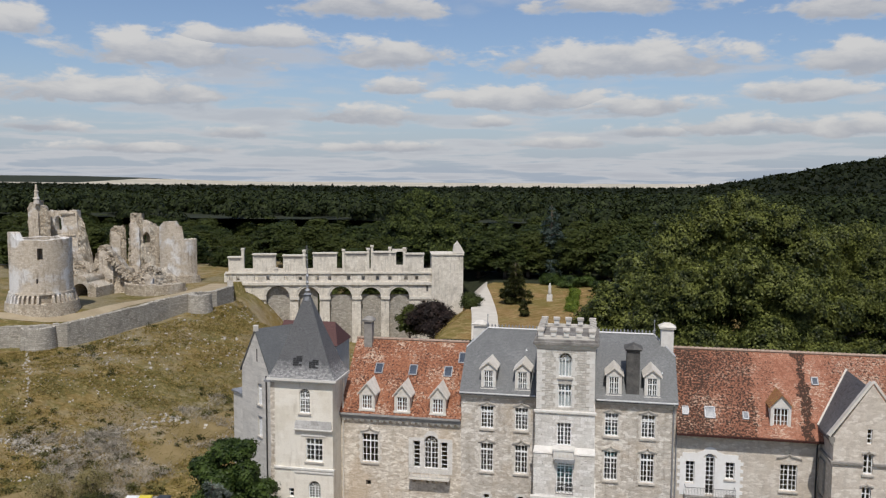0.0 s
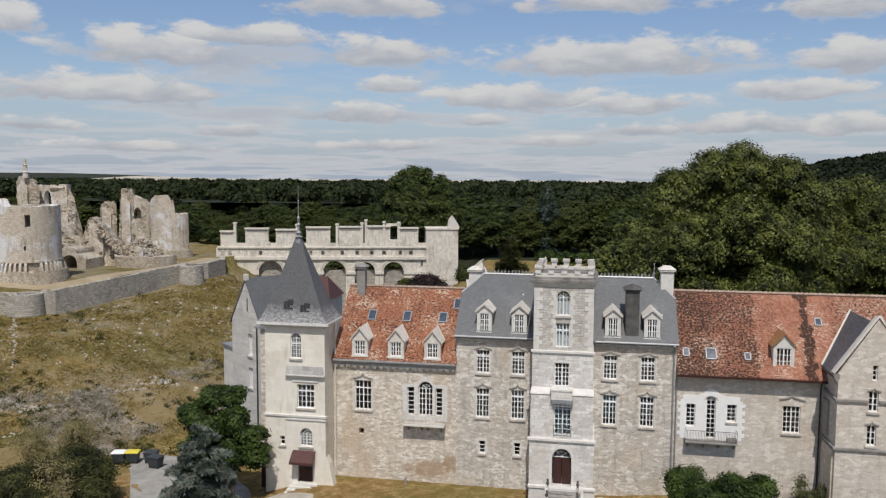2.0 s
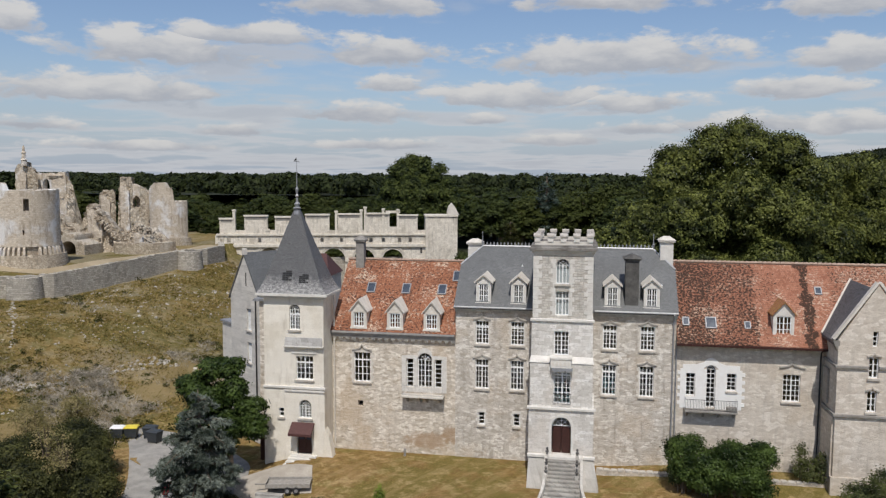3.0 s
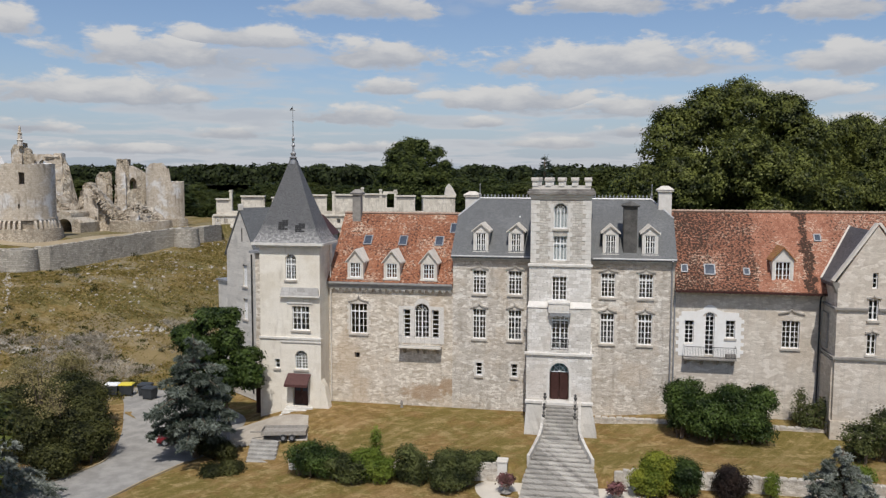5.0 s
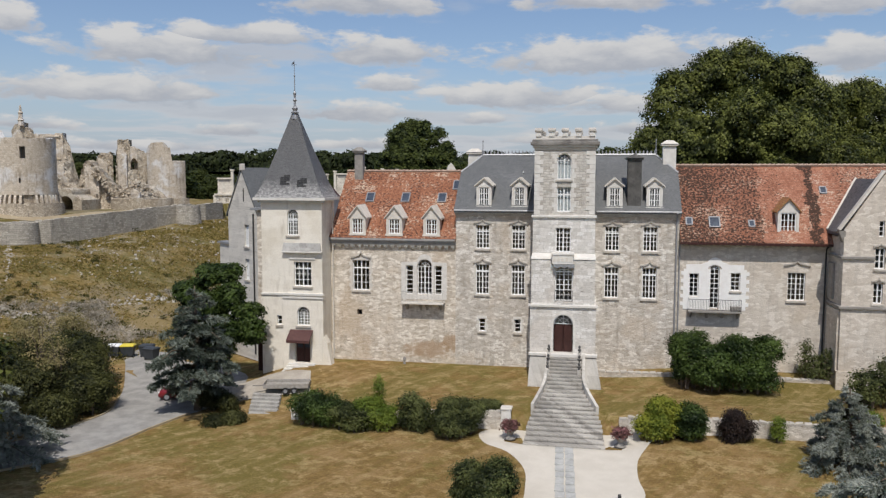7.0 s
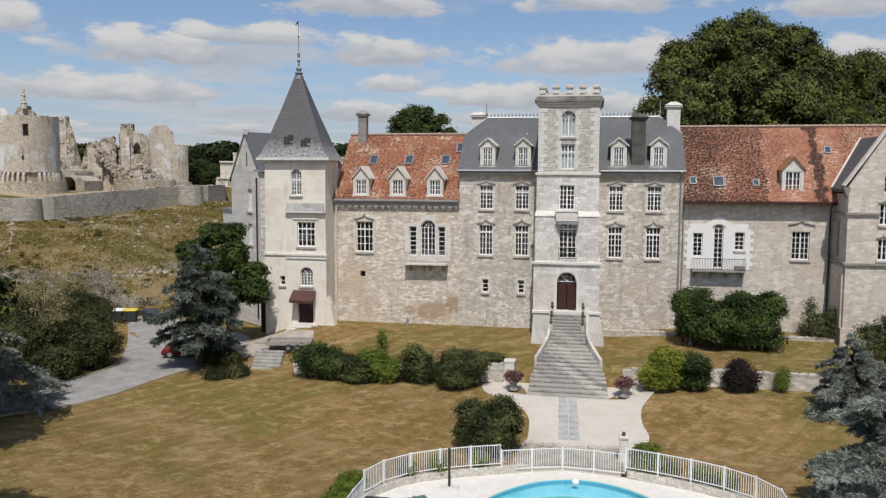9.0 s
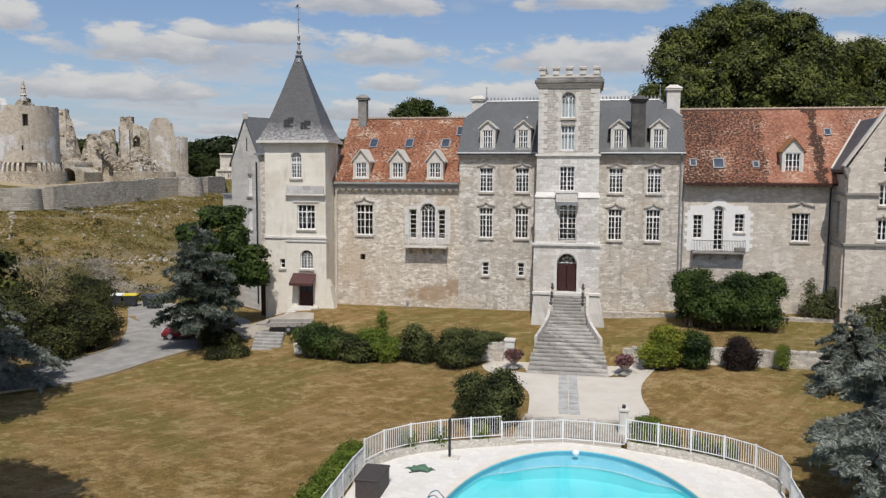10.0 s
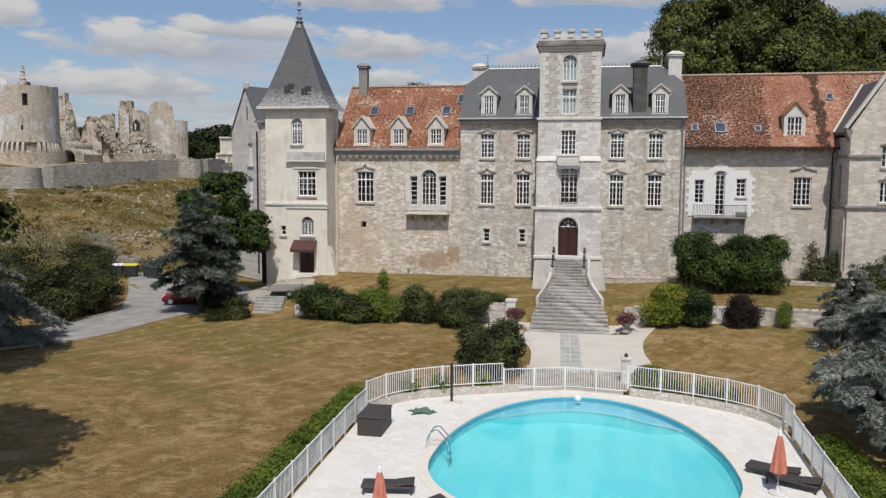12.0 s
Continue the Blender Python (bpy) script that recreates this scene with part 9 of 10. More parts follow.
    round_wall("shell_plinth", h, -84.0, 95.6, 4.95, 1.0, 8.0, lambda a: 10.9 + 0.3 * noise.noise((a * 0.1, 3.0, 0)), "ruin_rough", 250, 356, 40, batter=0.3)
    crag("broken_edge", h, [(-88.9, 94.9, 8, 20.6), (-89.3, 95.8, 8, 18.6), (-89.2, 96.8, 8, 17.0)], 1.0, "ruin_rough", 26, 0.25, 0.3, 0.3)
    crag("cone_wall", h, [(-94.2, 78.0, 7.5, 11.4), (-93.8, 77.0, 7.5, 14.0), (-93.4, 76.5, 7.5, 15.9), (-92.3, 76.2, 7.5, 17.4), (-91.4, 76.0, 7.5, 18.7), (-90.1, 75.8, 7.5, 18.9), (-88.7, 76.0, 7.5, 17.5), (-86.9, 76.4, 7.5, 15.5), (-84.8, 76.9, 7.5, 13.6), (-83.4, 77.4, 7.5, 12.4)], 2.4, "ruin_rough", 27, 0.42, 0.3, 0.5, "rounded mass of broken inner wall")
    crag("plaster_face", h, [(-91.3, 75.3, 7.5, 17.6), (-90.1, 75.1, 7.5, 18.2), (-89.0, 75.2, 7.5, 16.6), (-88.2, 75.4, 7.5, 14.2)], 0.7, "ruin", 28, 0.1, 0.3, 0.4)
    round_wall("fallen_drum", h, -79.9, 78.2, 6.4, 1.5, 7.0, lambda a: 11.4 + 0.3 * noise.noise((a * 0.05, 9, 0)) + 0.2 * noise.noise((a * 0.5, 9, 0)), "ruin_rough", 185, 362, 70, label="stump of a round wall")
    rubble_heap(h, -82.0, 80.6, 9.3, 7.4, 6.0, 6.4, 5.0, n=60)
    rubble_heap(h, -89.6, 78.0, 9.2, 5.0, 4.4, 4.6, 8.0, n=40)
    crag("plaster_scrap", h, [(-81.4, 75.6, 8, 13.2), (-80.4, 75.2, 8, 13.4), (-79.2, 75.4, 8, 12.4)], 0.8, "ruin", 34, 0.12, 0.3, 0.5)
    spots = []
    for i in range(900):
        a, q = rng.uniform(0, 6.28), rng.random() ** 0.6
        x, y = -82.0 + 6.8 * q * math.cos(a), 79.6 + 5.4 * q * math.sin(a)
        spots.append((x, y, 9.6 + 4.9 * max(0, 1 - q ** 1.4) + rng.uniform(-0.3, 0.3), rng.uniform(0.18, 0.55)))
    for i in range(130):
        t = rng.random()
        spots.append((-88.9 + 4.6 * t + rng.uniform(-0.3, 0.3), 74.9 + rng.uniform(-0.5, 0.5), 16.8 - 4.6 * t + rng.uniform(-0.5, 0.2), rng.uniform(0.3, 0.7)))
    for i in range(340):
        x = rng.uniform(-106, -94)
        spots.append((x, 79.5 + rng.uniform(-3, 3), rng.uniform(10.0, 12.2), rng.uniform(0.25, 0.6)))
    block_field(h, spots, 5, mat="ruin_rough")
    # curtain wall round the top of the mound
    h = thing("curtain_wall", (-80, 45, 5.0), "grey rubble curtain wall round the castle mound", "wall", kind="structure")
    for k, ((x0, y0, t0), (x1, y1, t1)) in enumerate(zip(CURTAIN, CURTAIN[1:])):
        b0, b1 = t0 - 5.5, t1 - 5.5
        crag("wall", h, [(x0, y0, b0, t0 + 0.25), (x1, y1, b1, t1 + 0.25)], 1.2, "ruin_grey", 40 + k, 0.025, 0.45 if x1 > -115 else 2.0, 0.16)
    for cx, cy, r, t, b in ((-80.0, 41.6, 2.6, 8.45, 3.0), (-66.2, 70.6, 2.2, 10.3, 5.0)):
        round_wall("bastion", h, cx, cy, r, 1.2, b, lambda a: t + 0.1 * noise.noise((a * 0.1, t, 0)), "ruin_grey", 150, 390, 36, batter=0.4, label="rounded wall bastion")


M["ruin_grey"] = masonry("grey_curtain_stone", ((0.27, 0.245, 0.205), (0.56, 0.515, 0.435), (0.43, 0.395, 0.335)), (0.15, 0.135, 0.11), 0.75, 0.30, 0.035, 0.12, stain=(0.14, 0.13, 0.11), stain_amount=0.5, bump=1.0)
build_ruins()


# ---------------------------------------------------------------- gallery bridge over the moat
def build_bridge():
    h = thing("gallery_bridge", (-45, 98, 0), "long ruined stone gallery bridge on tall arches", "bridge")
    ox, oy = -71.0, 92.1
    u = Vector((50, 13.0)).normalized()
    def P(s, d, z):
        return (ox + u.x * s - u.y * d, oy + u.y * s + u.x * d, z)
    def X(px):
        return (px - 400) * 0.1268
    def Z(py):
        return 15.5 - (py - 455) * 0.1285
    def slab(bm, s0, s1, z0, z1, d0=0.0, d1=1.0):
        ribbon(bm, [(s0, z0, z1), (s1, z0, z1)], P, d0, d1)
    deep = 6.0
    # arcade: piers, round arches
    arches = [(490, 21), (545, 19), (602, 20), (656, 18), (707, 18)]
    rows = [(X(398), -8.0, Z(503))]
    for c, hw in arches:
        w = hw * 0.1268
        spring = Z(527)
        rows.append((X(c) - w - 0.001, -8.0, Z(503)))
        for i in range(13):
            a = math.pi * i / 12
            rows.append((X(c) - w * math.cos(a), spring + w * math.sin(a) * 0.98, Z(503)))
        rows.append((X(c) + w + 0.001, -8.0, Z(503)))
    rows.append((X(765), -8.0, Z(503)))
    bm = bmesh.new()
    ribbon(bm, rows, P, 0.0, deep)
    part("arcade", bm, M["bridge"], h, "pale dressed stone arches and piers")
    for c, hw in arches:
        w = hw * 0.1268
        bm = bmesh.new()
        for r0, r1, dd in ((w + 0.02, w + 0.30, -0.14), (w + 0.45, w + 0.75, -0.22)):
            loft(bm, [[P(X(c) - r * math.cos(math.pi * i / 14), d, Z(527) + r * math.sin(math.pi * i / 14) * 0.98) for r, d in ((r0, dd), (r1, dd), (r1, -0.003), (r0, -0.003))] for i in range(15)])
        part("archivolt", bm, M["bridge_light"], h, "moulded arch ring")
    for s0, s1 in ((400, 469), (512, 527), (565, 583), (623, 639), (675, 689), (726, 765)):
        bm = bmesh.new()
        slab(bm, X(s0) - 0.12, X(s1) + 0.12, Z(531), Z(526), -0.3, -0.004)
        part("impost", bm, M["bridge_light"], h)
    bm = bmesh.new()
    for s0, s1 in ((405, 468), (728, 764)):
        slab(bm, X(s0), X(s1), Z(538) - 14, Z(536), -0.45, -0.006)
    part("abutment", bm, M["bridge"], h)
    # infill seen through the arches
    bm = bmesh.new()
    slab(bm, X(470), X(560), -8.0, Z(509), 1.1, 1.8)
    slab(bm, X(583), X(730), -8.0, Z(524), 1.1, 1.8)
    part("back_wall", bm, M["ruin_grey"], h, "grey rubble wall behind the arches")
    # gallery floor, parapet band with small openings
    bm = bmesh.new()
    slab(bm, X(396), X(766), Z(505), Z(500), -0.45, deep + 0.3)
    part("cornice", bm, M["bridge_light"], h, "projecting cornice")
    bm = bmesh.new()
    wins = [408, 420, 452, 473, 505, 530, 560, 582, 616, 642, 668, 690, 719, 738]
    edges = [396] + [v for w_ in wins for v in (w_ - 3, w_ + 3)] + [766]
    for a, b in zip(edges[::2], edges[1::2]):
        slab(bm, X(a), X(b), Z(500), Z(485), 0.0, 0.9)
    for a in wins:
        slab(bm, X(a - 3), X(a + 3), Z(500), Z(497), 0.0, 0.9)
        slab(bm, X(a - 3), X(a + 3), Z(489.5), Z(485), 0.0, 0.9)
    part("gallery_wall", bm, M["bridge"], h)
    bm = bmesh.new()
    slab(bm, X(398), X(765), Z(485), Z(482), -0.3, 1.1)
    part("string_course", bm, M["bridge_light"], h)
    bm = bmesh.new()
    slab(bm, X(396), X(766), Z(500), Z(485), 4.6, 5.5)
    part("rear_wall", bm, M["bridge"], h)
    # upper storey: separate dormer-like wall pieces
    for a, b, top in ((404, 427, 457), (447, 487, 452), (500, 540, 454), (553, 595, 450), (610, 650, 449), (660, 701, 448), (716, 751, 451)):
        bm = bmesh.new()
        slab(bm, X(a), X(b), Z(482), Z(top), 0.0, 0.9)
        w_ = part("wall_panel", bm, M["bridge"], h, "standing piece of the upper wall")
        bm = bmesh.new()
        slab(bm, X(a) - 0.15, X(b) + 0.15, Z(top), Z(top - 2.5), -0.25, 1.15)
        part("cornice", bm, M["bridge_light"], w_)
        bm = bmesh.new()
        slab(bm, X((a + b) / 2 - 3), X((a + b) / 2 + 1), Z(480), Z(465), -0.06, -0.003)
        turned_at = P(X((a + b) / 2 - 1), -0.1, Z(464))
        part("niche", bm, M["bridge_light"], w_)
        bm = bmesh.new()
        slab(bm, X(a + 2), X(b - 2), Z(top + 5), Z(top + 1), -0.04, -0.003)
        part("frieze", bm, M["dark_stone"], w_)
    for a, top, lo in ((429, 443, 482), (487, 477, 482), (537, 446, 482), (607, 445, 482), (651, 443, 482), (658, 438, 482), (690, 441, 482), (716, 442, 482)):
        bm = bmesh.new()
        slab(bm, X(a - 2.2), X(a + 2.2), Z(lo), Z(top), -0.1, 1.0)
        slab(bm, X(a - 3), X(a + 3), Z(top), Z(top - 3), -0.2, 1.1)
        part("window_jamb", bm, M["bridge_light"], h)
    bm = bmesh.new()
    slab(bm, X(694), X(720), Z(446), Z(442), -0.1, 1.0)
    part("lintel", bm, M["bridge_light"], h)
    for a, b in ((427, 447), (487, 500), (540, 553), (595, 610), (650, 660), (701, 716), (751, 765)):
        bm = bmesh.new()
        slab(bm, X(a), X(b), Z(482), Z(476 if a != 701 else 470), 0.05, 0.85)
        part("window_breast", bm, M["bridge"], h)
    # gate pavilion at the park end
    bm = bmesh.new()
    ribbon(bm, [(X(765), -4, Z(453)), (X(800), -4, Z(452)), (X(822), -4, Z(449))], P, -0.6, 5.5)
    pav = part("pavilion", bm, M["bridge"], h, "solid pale gate pavilion")
    bm = bmesh.new()
    slab(bm, X(764), X(823), Z(452), Z(449.5), -0.85, 5.8)
    part("cornice", bm, M["bridge_light"], pav)
    for s0 in (767, 783):
        bm = bmesh.new()
        slab(bm, X(s0) - 0.15, X(s0) + 0.25, Z(515), Z(453), -0.72, -0.602)
        part("pilaster", bm, M["bridge_light"], pav)
    bm = bmesh.new()
    ribbon(bm, [(X(804), Z(449), Z(446)), (X(806), Z(449), Z(435)), (X(812), Z(449), Z(428)), (X(818), Z(449), Z(436)), (X(824), Z(449), Z(447))], P, -0.5, 1.8)
    part("broken_pediment", bm, M["stone_trim"], pav, "broken curved pediment")
    # slits are dark plates on the face, coloured like shaded openings
    bm = bmesh.new()
    slab(bm, X(756), X(759), Z(517), Z(507), -0.05, 0.0)
    slab(bm, X(434), X(437), Z(530), Z(517), -0.05, 0.0)
    part("slit", bm, M["opening_shade"], h)


M["bridge_light"] = plain("pale_moulding_stone", (0.52, 0.475, 0.40), (0.74, 0.69, 0.595), 1.2, 0.9, 0.4)
build_bridge()

# red roofed outbuilding behind the wing
h = thing("outbuilding", (-21, 19, -1), "rear outbuilding with a dull red tile roof", "building")
bm = bmesh.new()
box(bm, -27, -19.6, 15.5, 20.5, -2, 13.4)
part("wall", bm, M["white_trim"], h)
bm = bmesh.new()
solid(bm, [(-27.2, 15.2, 13.4), (-19.4, 15.2, 13.4), (-20.6, 18, 15.8), (-27.2, 18, 15.8), (-27.2, 20.8, 13.4), (-19.4, 20.8, 13.4)], [(0, 1, 2, 3), (3, 2, 5, 4), (0, 3, 4), (1, 5, 2), (0, 4, 5, 1)])
part("roof", bm, M["brick_dark"], h)

# statue on its pedestal in the park
h = thing("park_statue", (0.9, 101, 6.5), "pale stone statue on a pedestal on the lawn", "statue")
bm = bmesh.new()
bevel_box(bm, 0.3, 1.5, 100.4, 101.6, 6.4, 8.0, 0.06)
part("pedestal", bm, M["white_trim"], h)
bm = bmesh.new()
turned(bm, 0.9, 101, [(0.42, 8.0), (0.38, 8.8), (0.3, 9.4), (0.36, 9.9), (0.16, 10.15), (0.2, 10.4), (0.05, 10.6)], 10)
solo("stone_figure", bm, M["white_trim"], "plain pale stone figure on the pedestal", "statue", smooth=True)

# loose stones and low outcrops on the slope
rng = random.Random(21)
spots = []
for i in range(6000):
    a = rng.uniform(radians(-88), radians(12))
    r = 45 + 46 * rng.random() ** 0.8
    x, y = MOUND[0] + r * math.cos(a), MOUND[1] + r * math.sin(a) / 0.8
    thick = noise.noise((x * 0.07, y * 0.07, 5.0)) + 0.6 * noise.noise((x * 0.25, y * 0.25, 2.0)) + 0.25 * ease(x, -72, -58)
    if y < 2 or thick < 0.12 or curtain_side(x, y) > -0.6:
        continue
    spots.append((x, y, ground_z(x, y), rng.uniform(0.10, 0.28) if rng.random() < 0.9 else rng.uniform(0.3, 0.6)))
for i in range(105):
    t = i / 105
    x, y = -80 + 22 * t + rng.uniform(-0.35, 0.35), 38.6 - 28 * t + rng.uniform(-0.35, 0.35)
    if t < 0.72:
        spots.append((x, y, ground_z(x, y), rng.uniform(0.14, 0.42)))
for i in range(260):
    t = i / 260
    x, y = -66 + 20 * t + rng.uniform(-1.2, 1.2), 4 + 22 * t + 3 * math.sin(t * 9) + rng.uniform(-0.9, 0.9)
    spots.append((x, y, ground_z(x, y) + 0.02, rng.uniform(0.15, 0.5)))
M["loose_stone"] = plain("pale_loose_stone", (0.26, 0.235, 0.19), (0.55, 0.51, 0.44), 1.4, 0.95, 0.6)
ob = block_field(None, spots, 8, "loose_stones", "loose_stone")
tagged(ob, "grey stones scattered over the dry slope", "stones", kind="stuff")
# ---------------------------------------------------------------- garden shrubs
def gz(x, y):
    return ground_z(x, y)


def bush(name, spots, leaves, size, mat, label, seed, clump=0.55, category="shrub"):
    """A shrub from (x, y, top, radius) lobes that reach down to the ground."""
    lobes = []
    for x, y, top, r in spots:
        z0 = gz(x, y)
        hgt = top - z0
        lobes.append((x, y, z0 + hgt * 0.55, r, r, hgt * 0.48))
        lobes.append((x, y, z0 + hgt * 0.3, r * 0.95, r * 0.95, hgt * 0.32))
    if max(s[3] for s in spots) > 1.0:
        lobes = [l for l in split_lobes(lobes, seed, 4, 0.55)]
    return shrub(name, lobes, int(leaves * 4.4), size * 0.56, M[mat], label, seed, clump, category=category)


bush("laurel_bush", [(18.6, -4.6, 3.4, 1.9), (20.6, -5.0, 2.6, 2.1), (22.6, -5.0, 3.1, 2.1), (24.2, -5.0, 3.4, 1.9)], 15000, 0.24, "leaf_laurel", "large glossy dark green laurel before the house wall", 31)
bush("golden_shrub", [(14.9, -14.6, 0.0, 1.2), (15.9, -14.3, 0.35, 1.3), (15.4, -14.9, -0.9, 1.2)], 4200, 0.20, "leaf_yellow", "yellow-green leafy shrub beside the gravel court", 32)
bush("round_shrub", [(17.6, -14.3, -0.05, 1.25), (17.9, -14.4, -1.0, 1.15)], 3600, 0.18, "leaf_laurel", "dark green shrub beside the golden one", 33)
bush("purple_shrub", [(20.7, -14.2, -0.45, 1.1), (21.4, -14.1, -1.2, 0.85)], 3000, 0.16, "leaf_red", "dark purple leafed shrub at the terrace wall", 34)
bush("small_conifer", [(23.8, -13.9, -1.0, 0.5)], 900, 0.12, "leaf_light", "small upright light green conifer", 35, 0.3)
bush("wild_shrub", [(29.0, -12.6, -1.1, 1.0), (30.2, -12.2, -0.8, 0.9)], 1600, 0.2, "leaf_light", "loose light green shrub on the terrace", 36)
bush("mixed_shrub", [(-11.2, -14.4, -0.5, 1.5), (-9.6, -14.6, -0.8, 1.5)], 5200, 0.18, "leaf_laurel", "dense dark green shrub below the terrace", 37)
bush("mixed_shrub", [(-7.9, -14.8, -1.1, 1.4), (-6.8, -15.2, -1.5, 1.2)], 3600, 0.18, "leaf_grey", "dull green shrub below the terrace", 38)
bush("flowering_shrub", [(-6.3, -14.6, -0.9, 1.35), (-5.0, -14.8, -1.2, 1.2)], 3400, 0.18, "leaf_light", "bright green shrub with pale flowers", 39)
bush("slim_shrub", [(-5.7, -13.6, 0.45, 0.42)], 900, 0.16, "leaf_light", "slim upright green shrub", 40, 0.3)
bush("spiky_shrub", [(-3.0, -14.2, -0.6, 0.9), (-2.2, -14.4, -1.1, 0.9)], 2200, 0.2, "leaf_grey", "spiky grey-green shrub below the terrace", 41)
bush("round_shrub", [(-0.1, -14.4, -0.4, 1.5), (1.3, -14.6, -0.6, 1.5), (0.4, -15.3, -1.3, 1.5)], 6200, 0.18, "leaf_grey", "rounded grey-green shrub near the stone pier", 42)
bush("round_shrub", [(3.5, -26.6, -1.1, 1.3), (5.0, -26.8, -0.55, 1.4), (4.3, -27.4, -1.2, 1.6)], 9000, 0.18, "leaf_grey", "large rounded dark shrub above the pool fence", 43)
bush("small_shrub", [(13.6, -26.8, -3.0, 0.8)], 900, 0.14, "leaf_light", "small green shrub beside the gate pier", 44, 0.3)
bush("wall_rose", [(28.6, -1.8, 2.2, 0.55), (29.4, -2.0, 1.0, 0.8), (30.2, -2.2, 1.6, 0.6)], 1100, 0.2, "leaf_grey", "straggly climbing rose at the house wall", 45)
bush("young_tree", [(31.4, -8.0, 1.6, 1.5), (33.4, -7.5, 2.4, 1.8), (35.4, -8.5, 1.8, 1.7)], 4200, 0.22, "leaf_grey", "thin leafy young tree before the gabled wing", 46)
bush("clipped_hedge", [(2.4, -12.6, -1.2, 0.6), (3.2, -12.6, -1.2, 0.6)], 1500, 0.14, "leaf_grey", "short clipped hedge at the stone pier", 47, 0.3)
# low hedge outside the pool fence
bush("fence_hedge", [(-1.9, -34.0 - 1.2 * i, -3.1, 0.75) for i in range(14)], 9000, 0.16, "leaf_light", "low green hedge along the outside of the pool fence", 48, 0.35, "hedge")
bush("fence_hedge", [(20.4 + 0.1 * i, -37.5 - 1.2 * i, -3.2, 0.8) for i in range(10)], 6000, 0.16, "leaf_light", "low green hedge along the outside of the pool fence", 49, 0.35, "hedge")
for k, (x, y) in enumerate(((13.2, -29.0), (14.6, -29.3), (16.2, -29.9), (17.4, -30.6))):
    bush("fence_plant", [(x, y, -3.0, 0.6)], 700, 0.14, "leaf_light", "green plant behind the pool fence", 60 + k, 0.3)
for k, (x, y) in enumerate(((0.6, -32.2), (2.1, -31.2), (4.3, -30.1))):
    bush("fence_plant", [(x, y, -2.9, 0.5)], 500, 0.14, "leaf_light", "green climbing plant at the pool fence", 70 + k, 0.3)
# dark mass of bushes beside the drive
bush("yew_thicket", [(-31.0, -13.5, -0.2, 2.4), (-33.5, -10.5, 0.5, 2.4), (-36.5, -7.5, 1.5, 3.2), (-39.5, -4.5, 1.2, 3.2), (-36.0, -13.5, 0.4, 3.4), (-41.0, -10.5, 1.5, 3.6), (-31.5, -17.0, -1.2, 2.0)], 26000, 0.26, "needle_dark", "dark green thicket beside the drive", 50, 0.8)
bush("dry_shrub", [(-43.0, 1.5, 2.2, 2.2), (-46.0, -1.0, 1.8, 2.2)], 2600, 0.22, "dry_stalk", "bare dry shrub at the foot of the slope", 51, 0.9)
bush("bare_shrub", [(-34.6, -12.6, 3.0, 1.7), (-36.8, -11.0, 3.6, 1.8)], 900, 0.24, "dry_stalk", "grey half-dead shrub rising from the thicket", 55, 0.9)
bush("bank_shrub", [(-31.0, 4.8, -0.6, 1.5), (-29.0, 6.5, 0.4, 1.6)], 2400, 0.22, "leaf_grey", "grey-green shrub on the bank behind the drive", 52)
bush("cedar_skirt", [(-17.7, -14.2, -2.9, 0.9), (-19.0, -14.7, -3.1, 0.9)], 2400, 0.2, "needle_dark", "low dark juniper under the cedar", 53)
bush("cedar_skirt", [(-19.3, -11.4, -2.0, 1.2), (-20.9, -11.0, -1.6, 1.3)], 2600, 0.2, "needle_dark", "low dark juniper beside the forecourt", 54)

# ---------------------------------------------------------------- conifers
M["needle_dim"] = leafy("dull_grey_green_needles", (0.035, 0.048, 0.038), (0.25, 0.28, 0.235), 0.6, 0.15)
cedar("blue_cedar", -22.2, -11.4, gz(-22.2, -11.4), 10.9, 4.6, 61, M["needle_dim"], "blue-grey cedar with drooping branches over the drive", 15, 0.15, 0.28, 0.13, 760, 0.36, 0.6)
cedar("blue_cedar", 25.2, -35.4, gz(25.2, -35.4), 10.0, 5.5, 62, M["needle_blue"], "blue-grey weeping cedar beside the pool fence", 15, 0.2, 0.22, 0.18, 1900, 0.36)
cedar("blue_cedar", -33.4, -25.0, gz(-33.4, -25.0), 8.0, 6.6, 63, M["needle_blue"], "blue-grey cedar spreading over the thicket", 14, 0.16, 0.27, 0.16, 1100, 0.38)
cedar("blue_cedar", 27.5, -17.0, gz(27.5, -17.0), 5.2, 3.4, 64, M["needle_blue"], "young blue-grey cedar on the lawn", 11, 0.06, 0.24, 0.2, 800, 0.36)

# dark broad tree behind the cedar
dark_lobes = [(-3.4, 0.0, 8.6, 1.9, 1.8, 1.6), (-1.6, 0.2, 10.2, 1.7, 1.6, 1.4), (0.3, 0.0, 10.6, 1.6, 1.5, 1.2), (0.9, -0.3, 8.6, 1.7, 1.6, 1.5), (-1.4, -0.6, 7.4, 2.4, 1.9, 1.9), (2.2, -0.4, 6.8, 1.6, 1.5, 1.4), (3.0, -0.5, 5.2, 1.3, 1.3, 1.5), (0.6, -0.6, 5.4, 2.0, 1.7, 1.8), (-3.0, -0.4, 5.6, 2.0, 1.8, 1.9), (-1.0, -0.2, 3.4, 2.0, 1.8, 1.6)]
plant_tree("dark_tree", broad_tree_meshes(71, 11.4, 2.2, 4.5, 62000, 0.20, M["leaf_laurel"], lobes=split_lobes(dark_lobes, 7, 6, 0.5), clump=0.5), pose(-22.6, -4.6, gz(-22.6, -4.6)), "dense dark green tree between cedar and house")
